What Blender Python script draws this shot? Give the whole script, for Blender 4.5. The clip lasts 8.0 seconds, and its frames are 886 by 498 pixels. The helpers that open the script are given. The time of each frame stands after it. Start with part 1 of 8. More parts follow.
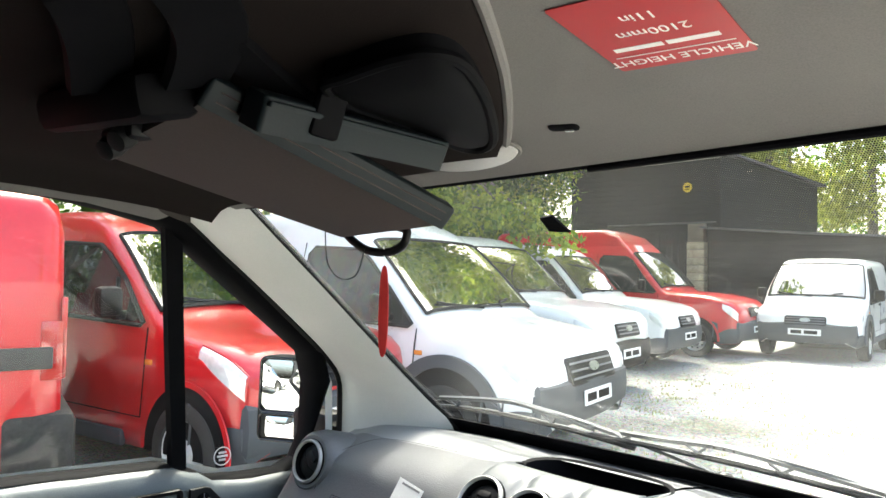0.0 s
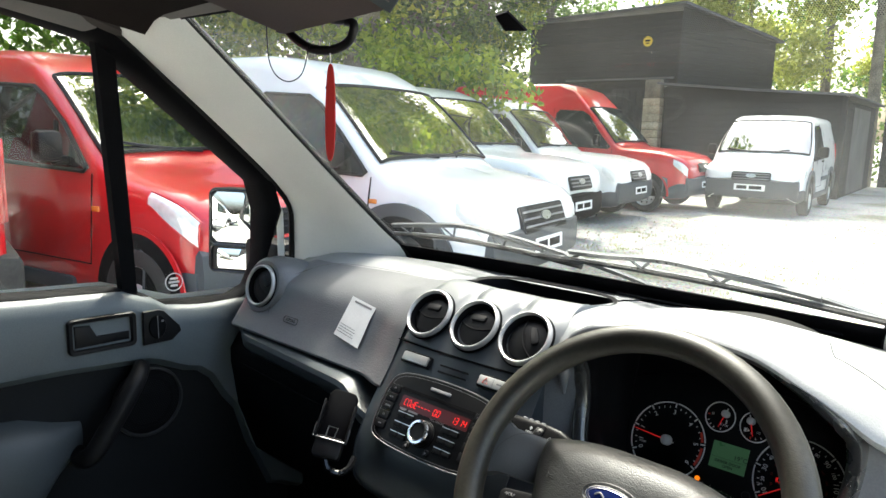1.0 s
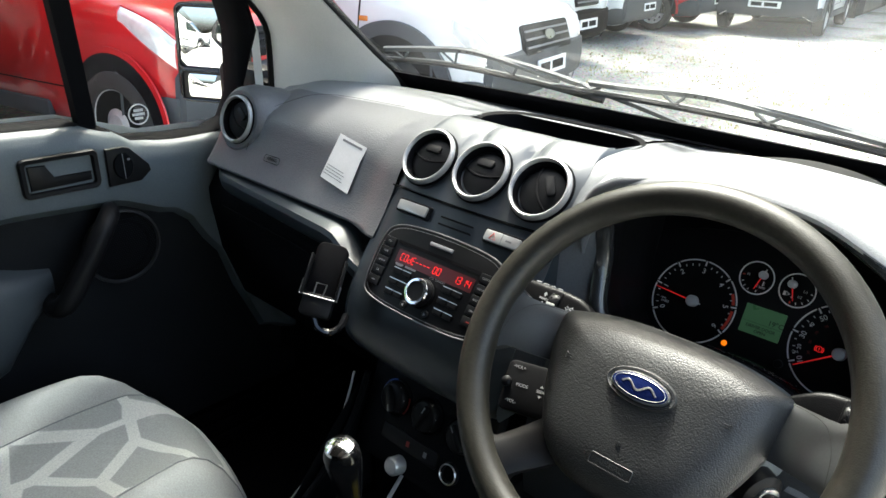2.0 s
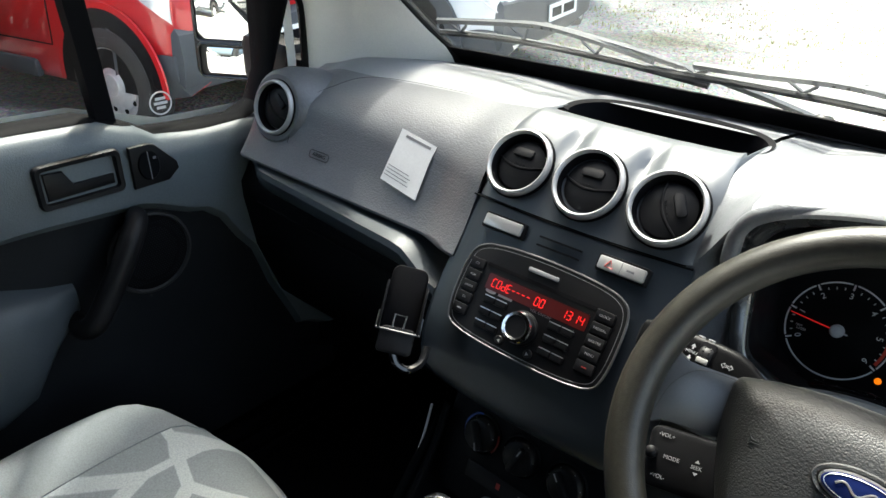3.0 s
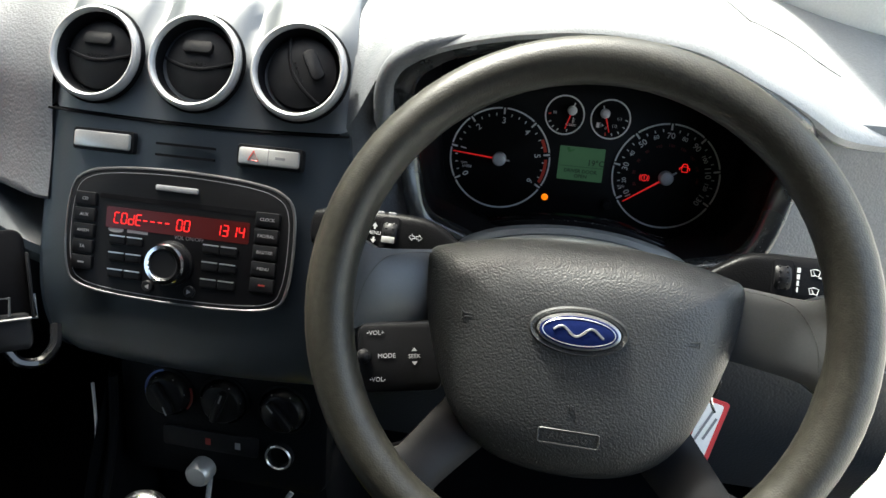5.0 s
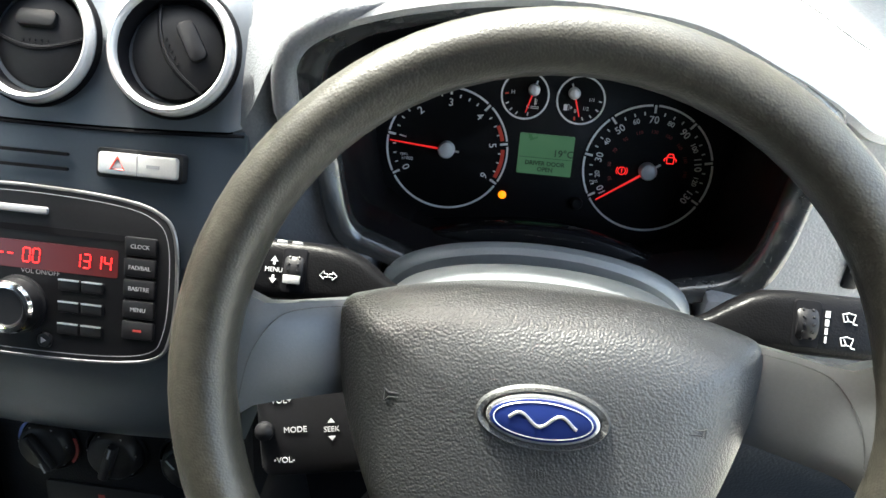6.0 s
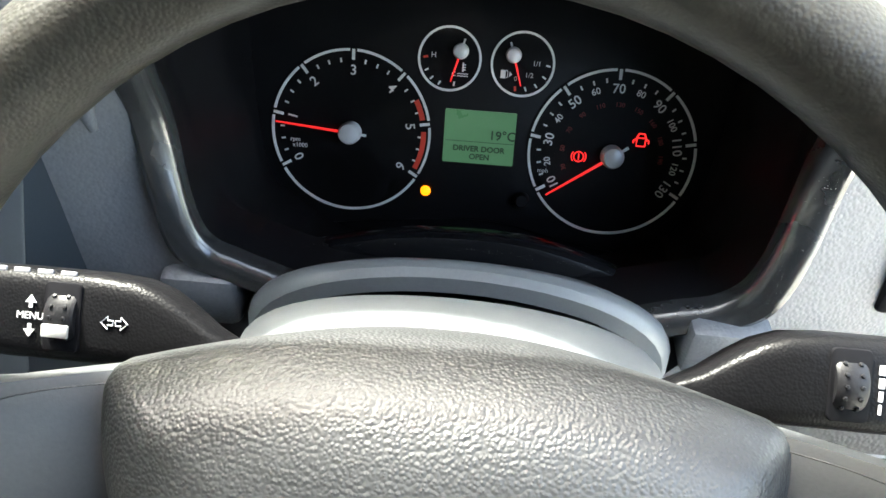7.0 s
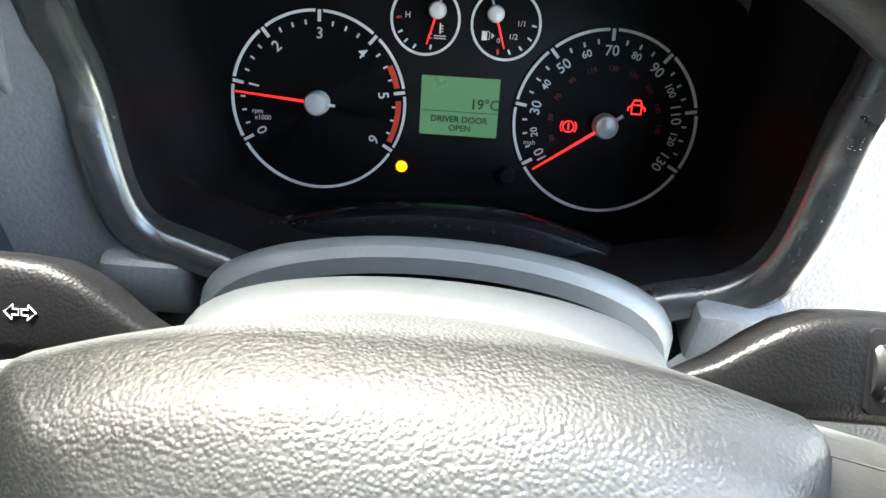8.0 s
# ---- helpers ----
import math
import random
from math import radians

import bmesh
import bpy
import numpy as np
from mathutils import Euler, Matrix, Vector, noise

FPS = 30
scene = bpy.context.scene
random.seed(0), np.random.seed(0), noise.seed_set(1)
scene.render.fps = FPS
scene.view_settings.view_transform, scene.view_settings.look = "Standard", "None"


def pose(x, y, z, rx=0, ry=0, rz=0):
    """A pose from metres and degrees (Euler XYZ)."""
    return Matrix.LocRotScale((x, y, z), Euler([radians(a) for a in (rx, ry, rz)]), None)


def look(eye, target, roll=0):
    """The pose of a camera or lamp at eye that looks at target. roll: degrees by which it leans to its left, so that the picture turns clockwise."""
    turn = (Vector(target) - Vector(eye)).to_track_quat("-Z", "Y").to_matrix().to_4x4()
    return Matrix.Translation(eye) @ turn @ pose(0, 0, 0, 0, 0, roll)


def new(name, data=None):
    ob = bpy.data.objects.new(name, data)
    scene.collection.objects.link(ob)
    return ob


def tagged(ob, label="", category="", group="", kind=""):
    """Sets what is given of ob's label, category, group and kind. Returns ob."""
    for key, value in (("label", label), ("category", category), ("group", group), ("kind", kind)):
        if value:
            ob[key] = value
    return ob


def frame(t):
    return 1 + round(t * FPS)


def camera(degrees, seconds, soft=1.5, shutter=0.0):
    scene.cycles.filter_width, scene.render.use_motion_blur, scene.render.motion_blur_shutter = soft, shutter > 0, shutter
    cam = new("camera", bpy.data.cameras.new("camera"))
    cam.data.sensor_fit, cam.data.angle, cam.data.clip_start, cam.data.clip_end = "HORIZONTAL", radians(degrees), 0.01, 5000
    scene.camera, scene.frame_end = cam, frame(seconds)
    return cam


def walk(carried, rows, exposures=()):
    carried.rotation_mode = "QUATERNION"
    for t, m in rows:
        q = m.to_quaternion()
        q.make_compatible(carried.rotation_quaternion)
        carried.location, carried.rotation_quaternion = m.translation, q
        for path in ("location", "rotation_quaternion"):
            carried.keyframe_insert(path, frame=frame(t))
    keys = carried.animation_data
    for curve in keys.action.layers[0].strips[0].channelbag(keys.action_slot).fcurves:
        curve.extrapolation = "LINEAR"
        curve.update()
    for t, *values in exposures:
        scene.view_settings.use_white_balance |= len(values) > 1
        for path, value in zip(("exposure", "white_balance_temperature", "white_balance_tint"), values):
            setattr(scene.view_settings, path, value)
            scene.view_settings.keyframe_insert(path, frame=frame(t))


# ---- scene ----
cam = camera(64.35, 8.0)
PATH = [
    (0, (0.3352, -0.0037, 1.4568), (-0.7560, 1.0228, 1.5305), 1.26),
    (0.5, (0.3310, 0.0082, 1.4330), (-0.7155, 1.0792, 1.3444), 1.45),
    (1, (0.3281, 0.0146, 1.3903), (-0.6806, 1.1018, 1.1655), 1.74),
    (1.5, (0.3089, 0.0437, 1.3566), (-0.6604, 1.1108, 0.9422), 2.06),
    (2, (0.2209, 0.1166, 1.3821), (-0.7019, 1.1451, 0.7984), 2.21),
    (2.2, (0.1668, 0.1371, 1.3930), (-0.7480, 1.1557, 0.7801), 2.11),
    (3.3, (0.0051, 0.1643, 1.4144), (-0.8264, 1.1865, 0.6977), 1.61),
    (3.5, (0.0056, 0.1786, 1.4127), (-0.7677, 1.2431, 0.6925), 1.68),
    (4, (0.0032, 0.2188, 1.3928), (-0.5289, 1.4196, 0.6682), 1.20),
    (4.5, (-0.0187, 0.2315, 1.3860), (-0.3195, 1.4423, 0.5532), 1.10),
    (4.7, (-0.0236, 0.2451, 1.3781), (-0.2746, 1.4404, 0.5074), 0.91),
    (5.8, (-0.0390, 0.3816, 1.3366), (-0.1673, 1.5061, 0.3522), 2.17),
    (6, (-0.0253, 0.4146, 1.3256), (-0.1465, 1.5337, 0.3342), 2.06),
    (6.5, (0.0001, 0.4875, 1.2680), (-0.1004, 1.6066, 0.2743), 2.05),
    (7, (0.0124, 0.5386, 1.2400), (-0.0668, 1.6536, 0.2397), 2.29),
    (7.5, (0.0168, 0.5651, 1.2226), (-0.0481, 1.6751, 0.2157), 2.33),
    (8, (0.0184, 0.5653, 1.2070), (-0.0398, 1.6714, 0.1955), 2.28),
]
walk(cam, [(t, look(eye, target, roll)) for t, eye, target, roll in PATH],
     [(t, e, k, 2) for t, e, k in ((0.0, 2.6, 6450), (1.0, 2.45, 6400), (2.0, 2.42, 6300), (3.5, 2.36, 6300), (4.5, 2.35, 6350), (6.0, 3.6, 6300), (7.0, 4.15, 6350), (7.5, 4.45, 6380), (8.0, 4.65, 6400))])

# ---- world, sun, exposure ----
world = bpy.data.worlds.new("sky")
scene.world = world
world.use_nodes = True
wn = world.node_tree.nodes
sky = wn.new("ShaderNodeTexSky")
sky.sky_type, sky.sun_disc = "NISHITA", False
SUN_UP, SUN_TURN = 56.0, 322.0
sky.sun_elevation, sky.sun_rotation = radians(SUN_UP), radians(SUN_TURN)
sky.air_density, sky.dust_density = 1.0, 8.0
world.node_tree.links.new(sky.outputs["Color"], wn["Background"].inputs["Color"])
wn["Background"].inputs["Strength"].default_value = 0.15
sun = new("sun", bpy.data.lights.new("sun", "SUN"))
sun.data.energy, sun.data.angle, sun.data.color = 3.3, radians(4.0), (1.0, 0.95, 0.87)
sd = Vector((math.sin(radians(SUN_TURN)) * math.cos(radians(SUN_UP)), math.cos(radians(SUN_TURN)) * math.cos(radians(SUN_UP)), math.sin(radians(SUN_UP))))
sun.matrix_world = look(sd * 30, (0, 0, 0))

# daylight that comes in at the open driver's door
day = new("door_daylight", bpy.data.lights.new("door_daylight", "AREA"))
day.data.shape, day.data.size, day.data.size_y = "RECTANGLE", 0.95, 0.62
day.data.spread = radians(140)
day.data.energy, day.data.color = 0.28, (0.95, 0.98, 1.0)
day.matrix_world = look((0.62, 0.55, 1.22), (-0.5, 0.66, 1.06))
# ---- materials ----
def mat(name, color, rough=0.5, metal=0.0, grain=0.0, gscale=400.0, bump=0.0, bscale=900.0, stain=0.0, sscale=6.0, coat=0.0, spec=0.5, emit=0.0, cells=False):
    """A surface: colour varied at two scales, fine relief, and gloss that varies a little."""
    m = bpy.data.materials.new(name)
    m.use_nodes = True
    nt = m.node_tree
    b = nt.nodes["Principled BSDF"]
    b.inputs["Roughness"].default_value = rough
    b.inputs["Metallic"].default_value = metal
    b.inputs["Coat Weight"].default_value = coat
    b.inputs["Coat Roughness"].default_value = 0.05
    b.inputs["Specular IOR Level"].default_value = spec
    b.inputs["Base Color"].default_value = (*color, 1)
    if emit:
        b.inputs["Emission Color"].default_value = (*color, 1)
        b.inputs["Emission Strength"].default_value = emit
    tc = nt.nodes.new("ShaderNodeTexCoord")
    last = None
    for amount, scale in ((grain, gscale), (stain, sscale)):
        if amount:
            n = nt.nodes.new("ShaderNodeTexNoise")
            n.inputs["Scale"].default_value, n.inputs["Detail"].default_value = scale, 5
            nt.links.new(tc.outputs["Object"], n.inputs["Vector"])
            r = nt.nodes.new("ShaderNodeMapRange")
            r.inputs["From Min"].default_value, r.inputs["From Max"].default_value = 0.3, 0.7
            r.inputs["To Min"].default_value, r.inputs["To Max"].default_value = 1 - amount, 1 + amount
            nt.links.new(n.outputs["Fac"], r.inputs["Value"])
            x = nt.nodes.new("ShaderNodeMix")
            x.data_type, x.blend_type = "RGBA", "MULTIPLY"
            x.inputs[0].default_value = 1
            if last:
                nt.links.new(last, x.inputs[6])
            else:
                x.inputs[6].default_value = (*color, 1)
            nt.links.new(r.outputs[0], x.inputs[7])
            last = x.outputs[2]
            if amount == stain:
                q = nt.nodes.new("ShaderNodeMapRange")
                q.inputs["To Min"].default_value, q.inputs["To Max"].default_value = max(rough - 0.09, 0.02), min(rough + 0.09, 1)
                nt.links.new(n.outputs["Fac"], q.inputs["Value"])
                nt.links.new(q.outputs[0], b.inputs["Roughness"])
    if last:
        nt.links.new(last, b.inputs["Base Color"])
    if bump:
        if cells:
            n = nt.nodes.new("ShaderNodeTexVoronoi")
            n.feature = "SMOOTH_F1"
            n.inputs["Smoothness"].default_value = 0.6
            out = n.outputs["Distance"]
        else:
            n = nt.nodes.new("ShaderNodeTexNoise")
            n.inputs["Detail"].default_value = 3
            out = n.outputs["Fac"]
        n.inputs["Scale"].default_value = bscale
        nt.links.new(tc.outputs["Object"], n.inputs["Vector"])
        u = nt.nodes.new("ShaderNodeBump")
        u.inputs["Strength"].default_value, u.inputs["Distance"].default_value = bump, 0.001
        u.invert = cells
        nt.links.new(out, u.inputs["Height"])
        nt.links.new(u.outputs[0], b.inputs["Normal"])
    return m


def glass(name, tint=(1, 1, 1), ior=1.45, rough=0.0, dirt=0.0):
    """A thin pane: clear, with mirror gloss by angle and a little dust."""
    m = bpy.data.materials.new(name)
    m.use_nodes = True
    nt = m.node_tree
    nt.nodes.remove(nt.nodes["Principled BSDF"])
    t, g, x, lw, pw, f = (nt.nodes.new("ShaderNode" + k) for k in ("BsdfTransparent", "BsdfGlossy", "MixShader", "LayerWeight", "Math", "MapRange"))
    t.inputs["Color"].default_value = (*tint, 1)
    g.inputs["Roughness"].default_value = rough
    lw.inputs["Blend"].default_value = 0.5
    pw.operation = "POWER"
    pw.inputs[1].default_value = 4.0
    nt.links.new(lw.outputs["Facing"], pw.inputs[0])
    nt.links.new(pw.outputs[0], f.inputs["Value"])
    f.inputs["To Min"].default_value, f.inputs["To Max"].default_value = ((ior - 1) / (ior + 1)) ** 2, 0.8
    nt.links.new(f.outputs[0], x.inputs[0])
    nt.links.new(t.outputs[0], x.inputs[1])
    nt.links.new(g.outputs[0], x.inputs[2])
    last = x.outputs[0]
    if dirt:
        d, y, n, r, tc = (nt.nodes.new("ShaderNode" + k) for k in ("BsdfTranslucent", "MixShader", "TexNoise", "MapRange", "TexCoord"))
        d.inputs["Color"].default_value = (0.7, 0.7, 0.68, 1)
        n.inputs["Scale"].default_value, n.inputs["Detail"].default_value = 5, 6
        nt.links.new(tc.outputs["Object"], n.inputs["Vector"])
        r.inputs["From Min"].default_value, r.inputs["From Max"].default_value = 0.35, 0.75
        r.inputs["To Min"].default_value, r.inputs["To Max"].default_value = 0.3 * dirt, dirt
        nt.links.new(n.outputs["Fac"], r.inputs["Value"])
        nt.links.new(r.outputs[0], y.inputs[0])
        nt.links.new(last, y.inputs[1])
        nt.links.new(d.outputs[0], y.inputs[2])
        last = y.outputs[0]
    nt.links.new(last, nt.nodes["Material Output"].inputs["Surface"])
    return m


DASH = mat("dash_grey_plastic", (0.115, 0.118, 0.127), 0.42, grain=0.10, gscale=300, bump=0.35, bscale=420, stain=0.10, sscale=7, cells=True)
# dash grey with the windscreen's light on the top put into its colour
DASHTOP = mat("dash_top_lit_plastic", (0.23, 0.235, 0.24), 0.38, spec=0.6, grain=0.10, gscale=400, bump=0.14, bscale=620, stain=0.10, sscale=5, cells=True)
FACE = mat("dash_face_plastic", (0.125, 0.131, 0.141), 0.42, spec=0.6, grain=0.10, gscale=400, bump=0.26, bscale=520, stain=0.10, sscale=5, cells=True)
LIPBLACK = mat("lip_satin_black", (0.022, 0.023, 0.024), 0.27, coat=0.4, spec=0.8, grain=0.1, gscale=500, bump=0.05, bscale=900, stain=0.12, sscale=20)
STACK = mat("console_blue_grey", (0.028, 0.035, 0.043), 0.36, grain=0.06, gscale=500, bump=0.04, bscale=900, stain=0.08, sscale=9)
# the console's blue-grey in a lighter copy, for the light on its crown
CROWN = mat("console_lit_grey", (0.058, 0.066, 0.076), 0.40, spec=0.9, metal=0.0, grain=0.05, gscale=700, bump=0.03, bscale=1200, stain=0.06, sscale=9)
DOORP = mat("door_grey_plastic", (0.095, 0.115, 0.128), 0.45, grain=0.08, gscale=350, bump=0.2, bscale=520, stain=0.12, sscale=6, cells=True)
# dark plastic, taken nearly black to hold the low cabin's shade
DARK = mat("dark_shaded_plastic", (0.0035, 0.004, 0.005), 0.5, spec=0.08, grain=0.12, gscale=300, bump=0.2, bscale=600, stain=0.15, sscale=8, cells=True)
BLACK = mat("black_plastic", (0.007, 0.007, 0.008), 0.42, spec=0.17, grain=0.1, gscale=500, bump=0.06, bscale=900, stain=0.1, sscale=20)
STALKBLACK = mat("stalk_black_plastic", (0.0045, 0.0045, 0.005), 0.36, spec=0.07, grain=0.1, gscale=500, bump=0.16, bscale=900, stain=0.1, sscale=20, cells=True)
GLOSSBLACK = mat("gloss_black_plastic", (0.008, 0.008, 0.009), 0.16, stain=0.1, sscale=25)
VENTBLACK = mat("vent_black_plastic", (0.008, 0.008, 0.009), 0.5, spec=0.18, grain=0.1, gscale=500, bump=0.05, bscale=900, stain=0.15, sscale=25)
MATTBLACK = mat("matt_black", (0.004, 0.004, 0.005), 0.7, spec=0.06, grain=0.15, gscale=300, stain=0.2, sscale=15)
DIALBLACK = mat("dial_black", (0.006, 0.006, 0.0070), 0.42, spec=0.20, grain=0.15, gscale=900, stain=0.15, sscale=30)
RUBBER = mat("rubber", (0.006, 0.006, 0.0065), 0.6, spec=0.25, grain=0.2, gscale=200, bump=0.1, bscale=500, stain=0.15, sscale=15)
RIM = mat("worn_rim_leather", (0.016, 0.0150, 0.0115), 0.45, spec=0.5, grain=0.30, gscale=210, bump=0.14, bscale=800, stain=0.38, sscale=13, cells=True)
HUB = mat("hub_dark_grey", (0.013, 0.0138, 0.0147), 0.50, spec=0.85, grain=0.12, gscale=420, bump=0.36, bscale=760, stain=0.08, sscale=12, cells=True)
ARMREST = mat("armrest_plastic", (0.045, 0.055, 0.063), 0.5, grain=0.08, gscale=350, bump=0.15, bscale=520, stain=0.1, sscale=6, cells=True)
DOORLOW = mat("lower_door_plastic", (0.0095, 0.0110, 0.013), 0.55, spec=0.15, grain=0.1, gscale=300, bump=0.2, bscale=600, stain=0.15, sscale=8, cells=True)
SCUTTLE = mat("scuttle_plastic", (0.022, 0.023, 0.025), 0.7, grain=0.15, gscale=120, bump=0.1, bscale=200, stain=0.2, sscale=9)
EMBOSS = mat("embossed_grey", (0.014, 0.015, 0.016), 0.5, grain=0.05, gscale=400)
# for walls out of view: dark so that they bounce little light forward
UNSEENWALL = mat("unseen_dark_lining", (0.028, 0.028, 0.030), 0.8, spec=0.2, grain=0.15, gscale=200, stain=0.2, sscale=4)
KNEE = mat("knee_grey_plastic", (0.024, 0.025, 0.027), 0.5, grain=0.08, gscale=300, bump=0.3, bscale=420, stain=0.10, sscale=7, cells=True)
LIPGREY = mat("shelf_lip_plastic", (0.028, 0.036, 0.043), 0.45, spec=0.4, grain=0.06, gscale=500, bump=0.06, bscale=900, stain=0.10, sscale=9)
SPOKE = mat("spoke_silver_grey", (0.080, 0.084, 0.088), 0.34, metal=0.25, grain=0.05, gscale=600, bump=0.05, bscale=900, stain=0.08, sscale=14)
COLLAR = mat("column_light_grey", (0.115, 0.126, 0.135), 0.42, grain=0.05, gscale=600, bump=0.05, bscale=900, stain=0.08, sscale=14)
SILVER = mat("satin_silver", (0.62, 0.62, 0.62), 0.3, metal=0.9, grain=0.05, gscale=800, stain=0.06, sscale=40)
CHROME = mat("chrome", (0.75, 0.75, 0.76), 0.1, metal=1.0, stain=0.05, sscale=60)
DULLMETAL = mat("dull_metal", (0.20, 0.20, 0.205), 0.34, metal=0.8, grain=0.06, gscale=800, stain=0.1, sscale=30)
SATIN = mat("satin_light_grey", (0.44, 0.44, 0.44), 0.40, metal=0.35, grain=0.04, gscale=800, stain=0.06, sscale=40)
CAPSILVER = mat("cap_silver_paint", (0.66, 0.66, 0.66), 0.35, metal=0.2, grain=0.04, gscale=900, stain=0.06, sscale=60)
KEYSILVER = mat("silver_button", (0.50, 0.50, 0.49), 0.35, metal=0.6, grain=0.05, gscale=900, stain=0.06, sscale=30)
WHITEPRINT = mat("white_print", (0.80, 0.80, 0.78), 0.5, stain=0.05, sscale=200)
GREYPRINT = mat("grey_print", (0.20, 0.20, 0.21), 0.5, stain=0.05, sscale=200)
PALEPRINT = mat("pale_print", (0.45, 0.45, 0.46), 0.5, stain=0.05, sscale=200)
DIMPRINT = mat("dim_red_print", (0.22, 0.02, 0.015), 0.5, stain=0.05, sscale=200)
REDPRINT = mat("red_print", (0.70, 0.06, 0.03), 0.45, stain=0.06, sscale=200)
NEEDLE = mat("red_needle", (0.75, 0.02, 0.02), 0.4, emit=0.07)
REDLIT = mat("lit_red", (1.0, 0.02, 0.02), 0.4, emit=0.13)
REDGLOW = mat("display_red_glow", (0.03, 0.0015, 0.001), 0.3, emit=0.12)
AMBERLIT = mat("lit_amber", (1.0, 0.20, 0.003), 0.4, emit=0.22)
LCDGREEN = mat("lcd_green", (0.070, 0.165, 0.078), 0.3, emit=0.035, stain=0.05, sscale=60)
LCDINK = mat("lcd_ink", (0.01, 0.03, 0.015), 0.5)
BADGEBLUE = mat("badge_blue", (0.008, 0.015, 0.075), 0.2, coat=0.8, stain=0.08, sscale=60)
PAPER = mat("white_paper", (0.80, 0.80, 0.80), 0.6, grain=0.03, gscale=300, bump=0.05, bscale=120, stain=0.04, sscale=30)
LINER = mat("headliner_fabric", (0.175, 0.168, 0.162), 0.9, spec=0.1, grain=0.10, gscale=700, bump=0.3, bscale=900, stain=0.08, sscale=5)
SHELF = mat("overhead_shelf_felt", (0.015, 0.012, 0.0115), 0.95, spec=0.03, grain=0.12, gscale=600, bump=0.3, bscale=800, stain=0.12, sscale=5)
PILLAR = mat("pillar_light_grey", (0.78, 0.78, 0.76), 0.5, grain=0.05, gscale=500, bump=0.15, bscale=700, stain=0.06, sscale=6)
BODYWHITE = mat("white_van_paint", (0.87, 0.87, 0.86), 0.3, coat=0.7, grain=0.02, gscale=80, stain=0.05, sscale=3)
BODYRED = mat("red_van_paint", (0.56, 0.007, 0.014), 0.33, coat=0.8, grain=0.05, gscale=60, stain=0.10, sscale=3)
BUMPER = mat("bumper_grey_plastic", (0.055, 0.062, 0.07), 0.6, grain=0.1, gscale=120, stain=0.15, sscale=4)
TYRE = mat("tyre_rubber", (0.028, 0.027, 0.025), 0.85, grain=0.25, gscale=60, bump=0.4, bscale=90, stain=0.25, sscale=8)
WHEELSTEEL = mat("steel_wheel", (0.50, 0.50, 0.50), 0.45, metal=0.5, grain=0.1, gscale=80, stain=0.15, sscale=12)
LAMP = mat("headlamp_clear", (0.80, 0.81, 0.80), 0.12, metal=0.15, coat=1.0, grain=0.1, gscale=30, stain=0.12, sscale=12)
TAIL = mat("tail_lamp_red", (0.40, 0.01, 0.01), 0.15, coat=1.0, stain=0.12, sscale=20)
ORANGE = mat("indicator_orange", (0.80, 0.25, 0.02), 0.2, coat=1.0, stain=0.1, sscale=30)
VANGLASS = mat("van_window_dark", (0.014, 0.020, 0.017), 0.02, spec=1.0, coat=1.0, grain=0.2, gscale=3)
SIDEGLASS = mat("van_side_glass", (0.016, 0.022, 0.022), 0.02, spec=0.5, grain=0.2, gscale=3)
VANGLASS.node_tree.nodes["Principled BSDF"].inputs["IOR"].default_value = 2.0
SEATSIDE = mat("seat_ribbed_grey", (0.20, 0.215, 0.22), 0.9, grain=0.14, gscale=500, bump=0.5, bscale=700, stain=0.08, sscale=8)
GLASS = glass("window_glass", (0.95, 0.97, 0.96), 1.35, dirt=0.006)
SCREEN = glass("windscreen_glass", (0.95, 0.97, 0.96), 1.3, dirt=0.024)
LENS = glass("cluster_lens", (0.97, 0.97, 0.97), 1.12)
MIRROR = mat("mirror_silver", (0.86, 0.87, 0.87), 0.01, metal=1.0)
TIMBER = mat("black_weatherboard", (0.011, 0.0135, 0.016), 0.75, grain=0.35, gscale=40, bump=0.3, bscale=60, stain=0.35, sscale=2)
ROOFING = mat("felt_roof", (0.10, 0.10, 0.105), 0.85, grain=0.2, gscale=60, stain=0.25, sscale=1.5)
STONE = mat("pale_block", (0.42, 0.37, 0.27), 0.85, grain=0.2, gscale=30, bump=0.3, bscale=60, stain=0.2, sscale=5)
BARK = mat("bark", (0.17, 0.15, 0.115), 0.9, grain=0.3, gscale=25, bump=0.6, bscale=40, stain=0.3, sscale=3)
CARPET = mat("black_carpet", (0.003, 0.003, 0.0035), 0.95, spec=0.03, grain=0.3, gscale=500, bump=0.5, bscale=500, stain=0.3, sscale=8)
YELLOW = mat("yellow_duster", (0.45, 0.33, 0.02), 0.9, grain=0.15, gscale=300, bump=0.4, bscale=300, stain=0.15, sscale=15)
CORD_EDGE = mat("grey_cord_and_edge", (0.30, 0.30, 0.31), 0.6, grain=0.1, gscale=300, stain=0.1, sscale=20)
TAGRED = mat("red_card", (0.50, 0.015, 0.02), 0.5, grain=0.04, gscale=300, stain=0.08, sscale=15)
FRESH = mat("red_felt", (0.42, 0.02, 0.02), 0.9, grain=0.12, gscale=500, bump=0.2, bscale=500, stain=0.1, sscale=20)
# headliner fabric in a darker copy, shade put into the rail's colour
LINERDARK = mat("shaded_liner_fabric", (0.06, 0.052, 0.05), 0.9, spec=0.1, grain=0.10, gscale=700, bump=0.3, bscale=900, stain=0.08, sscale=5)
PANELGREY = mat("organiser_grey_vinyl", (0.010, 0.0145, 0.0175), 0.55, spec=0.2, grain=0.08, gscale=400, bump=0.15, bscale=500, stain=0.1, sscale=9)
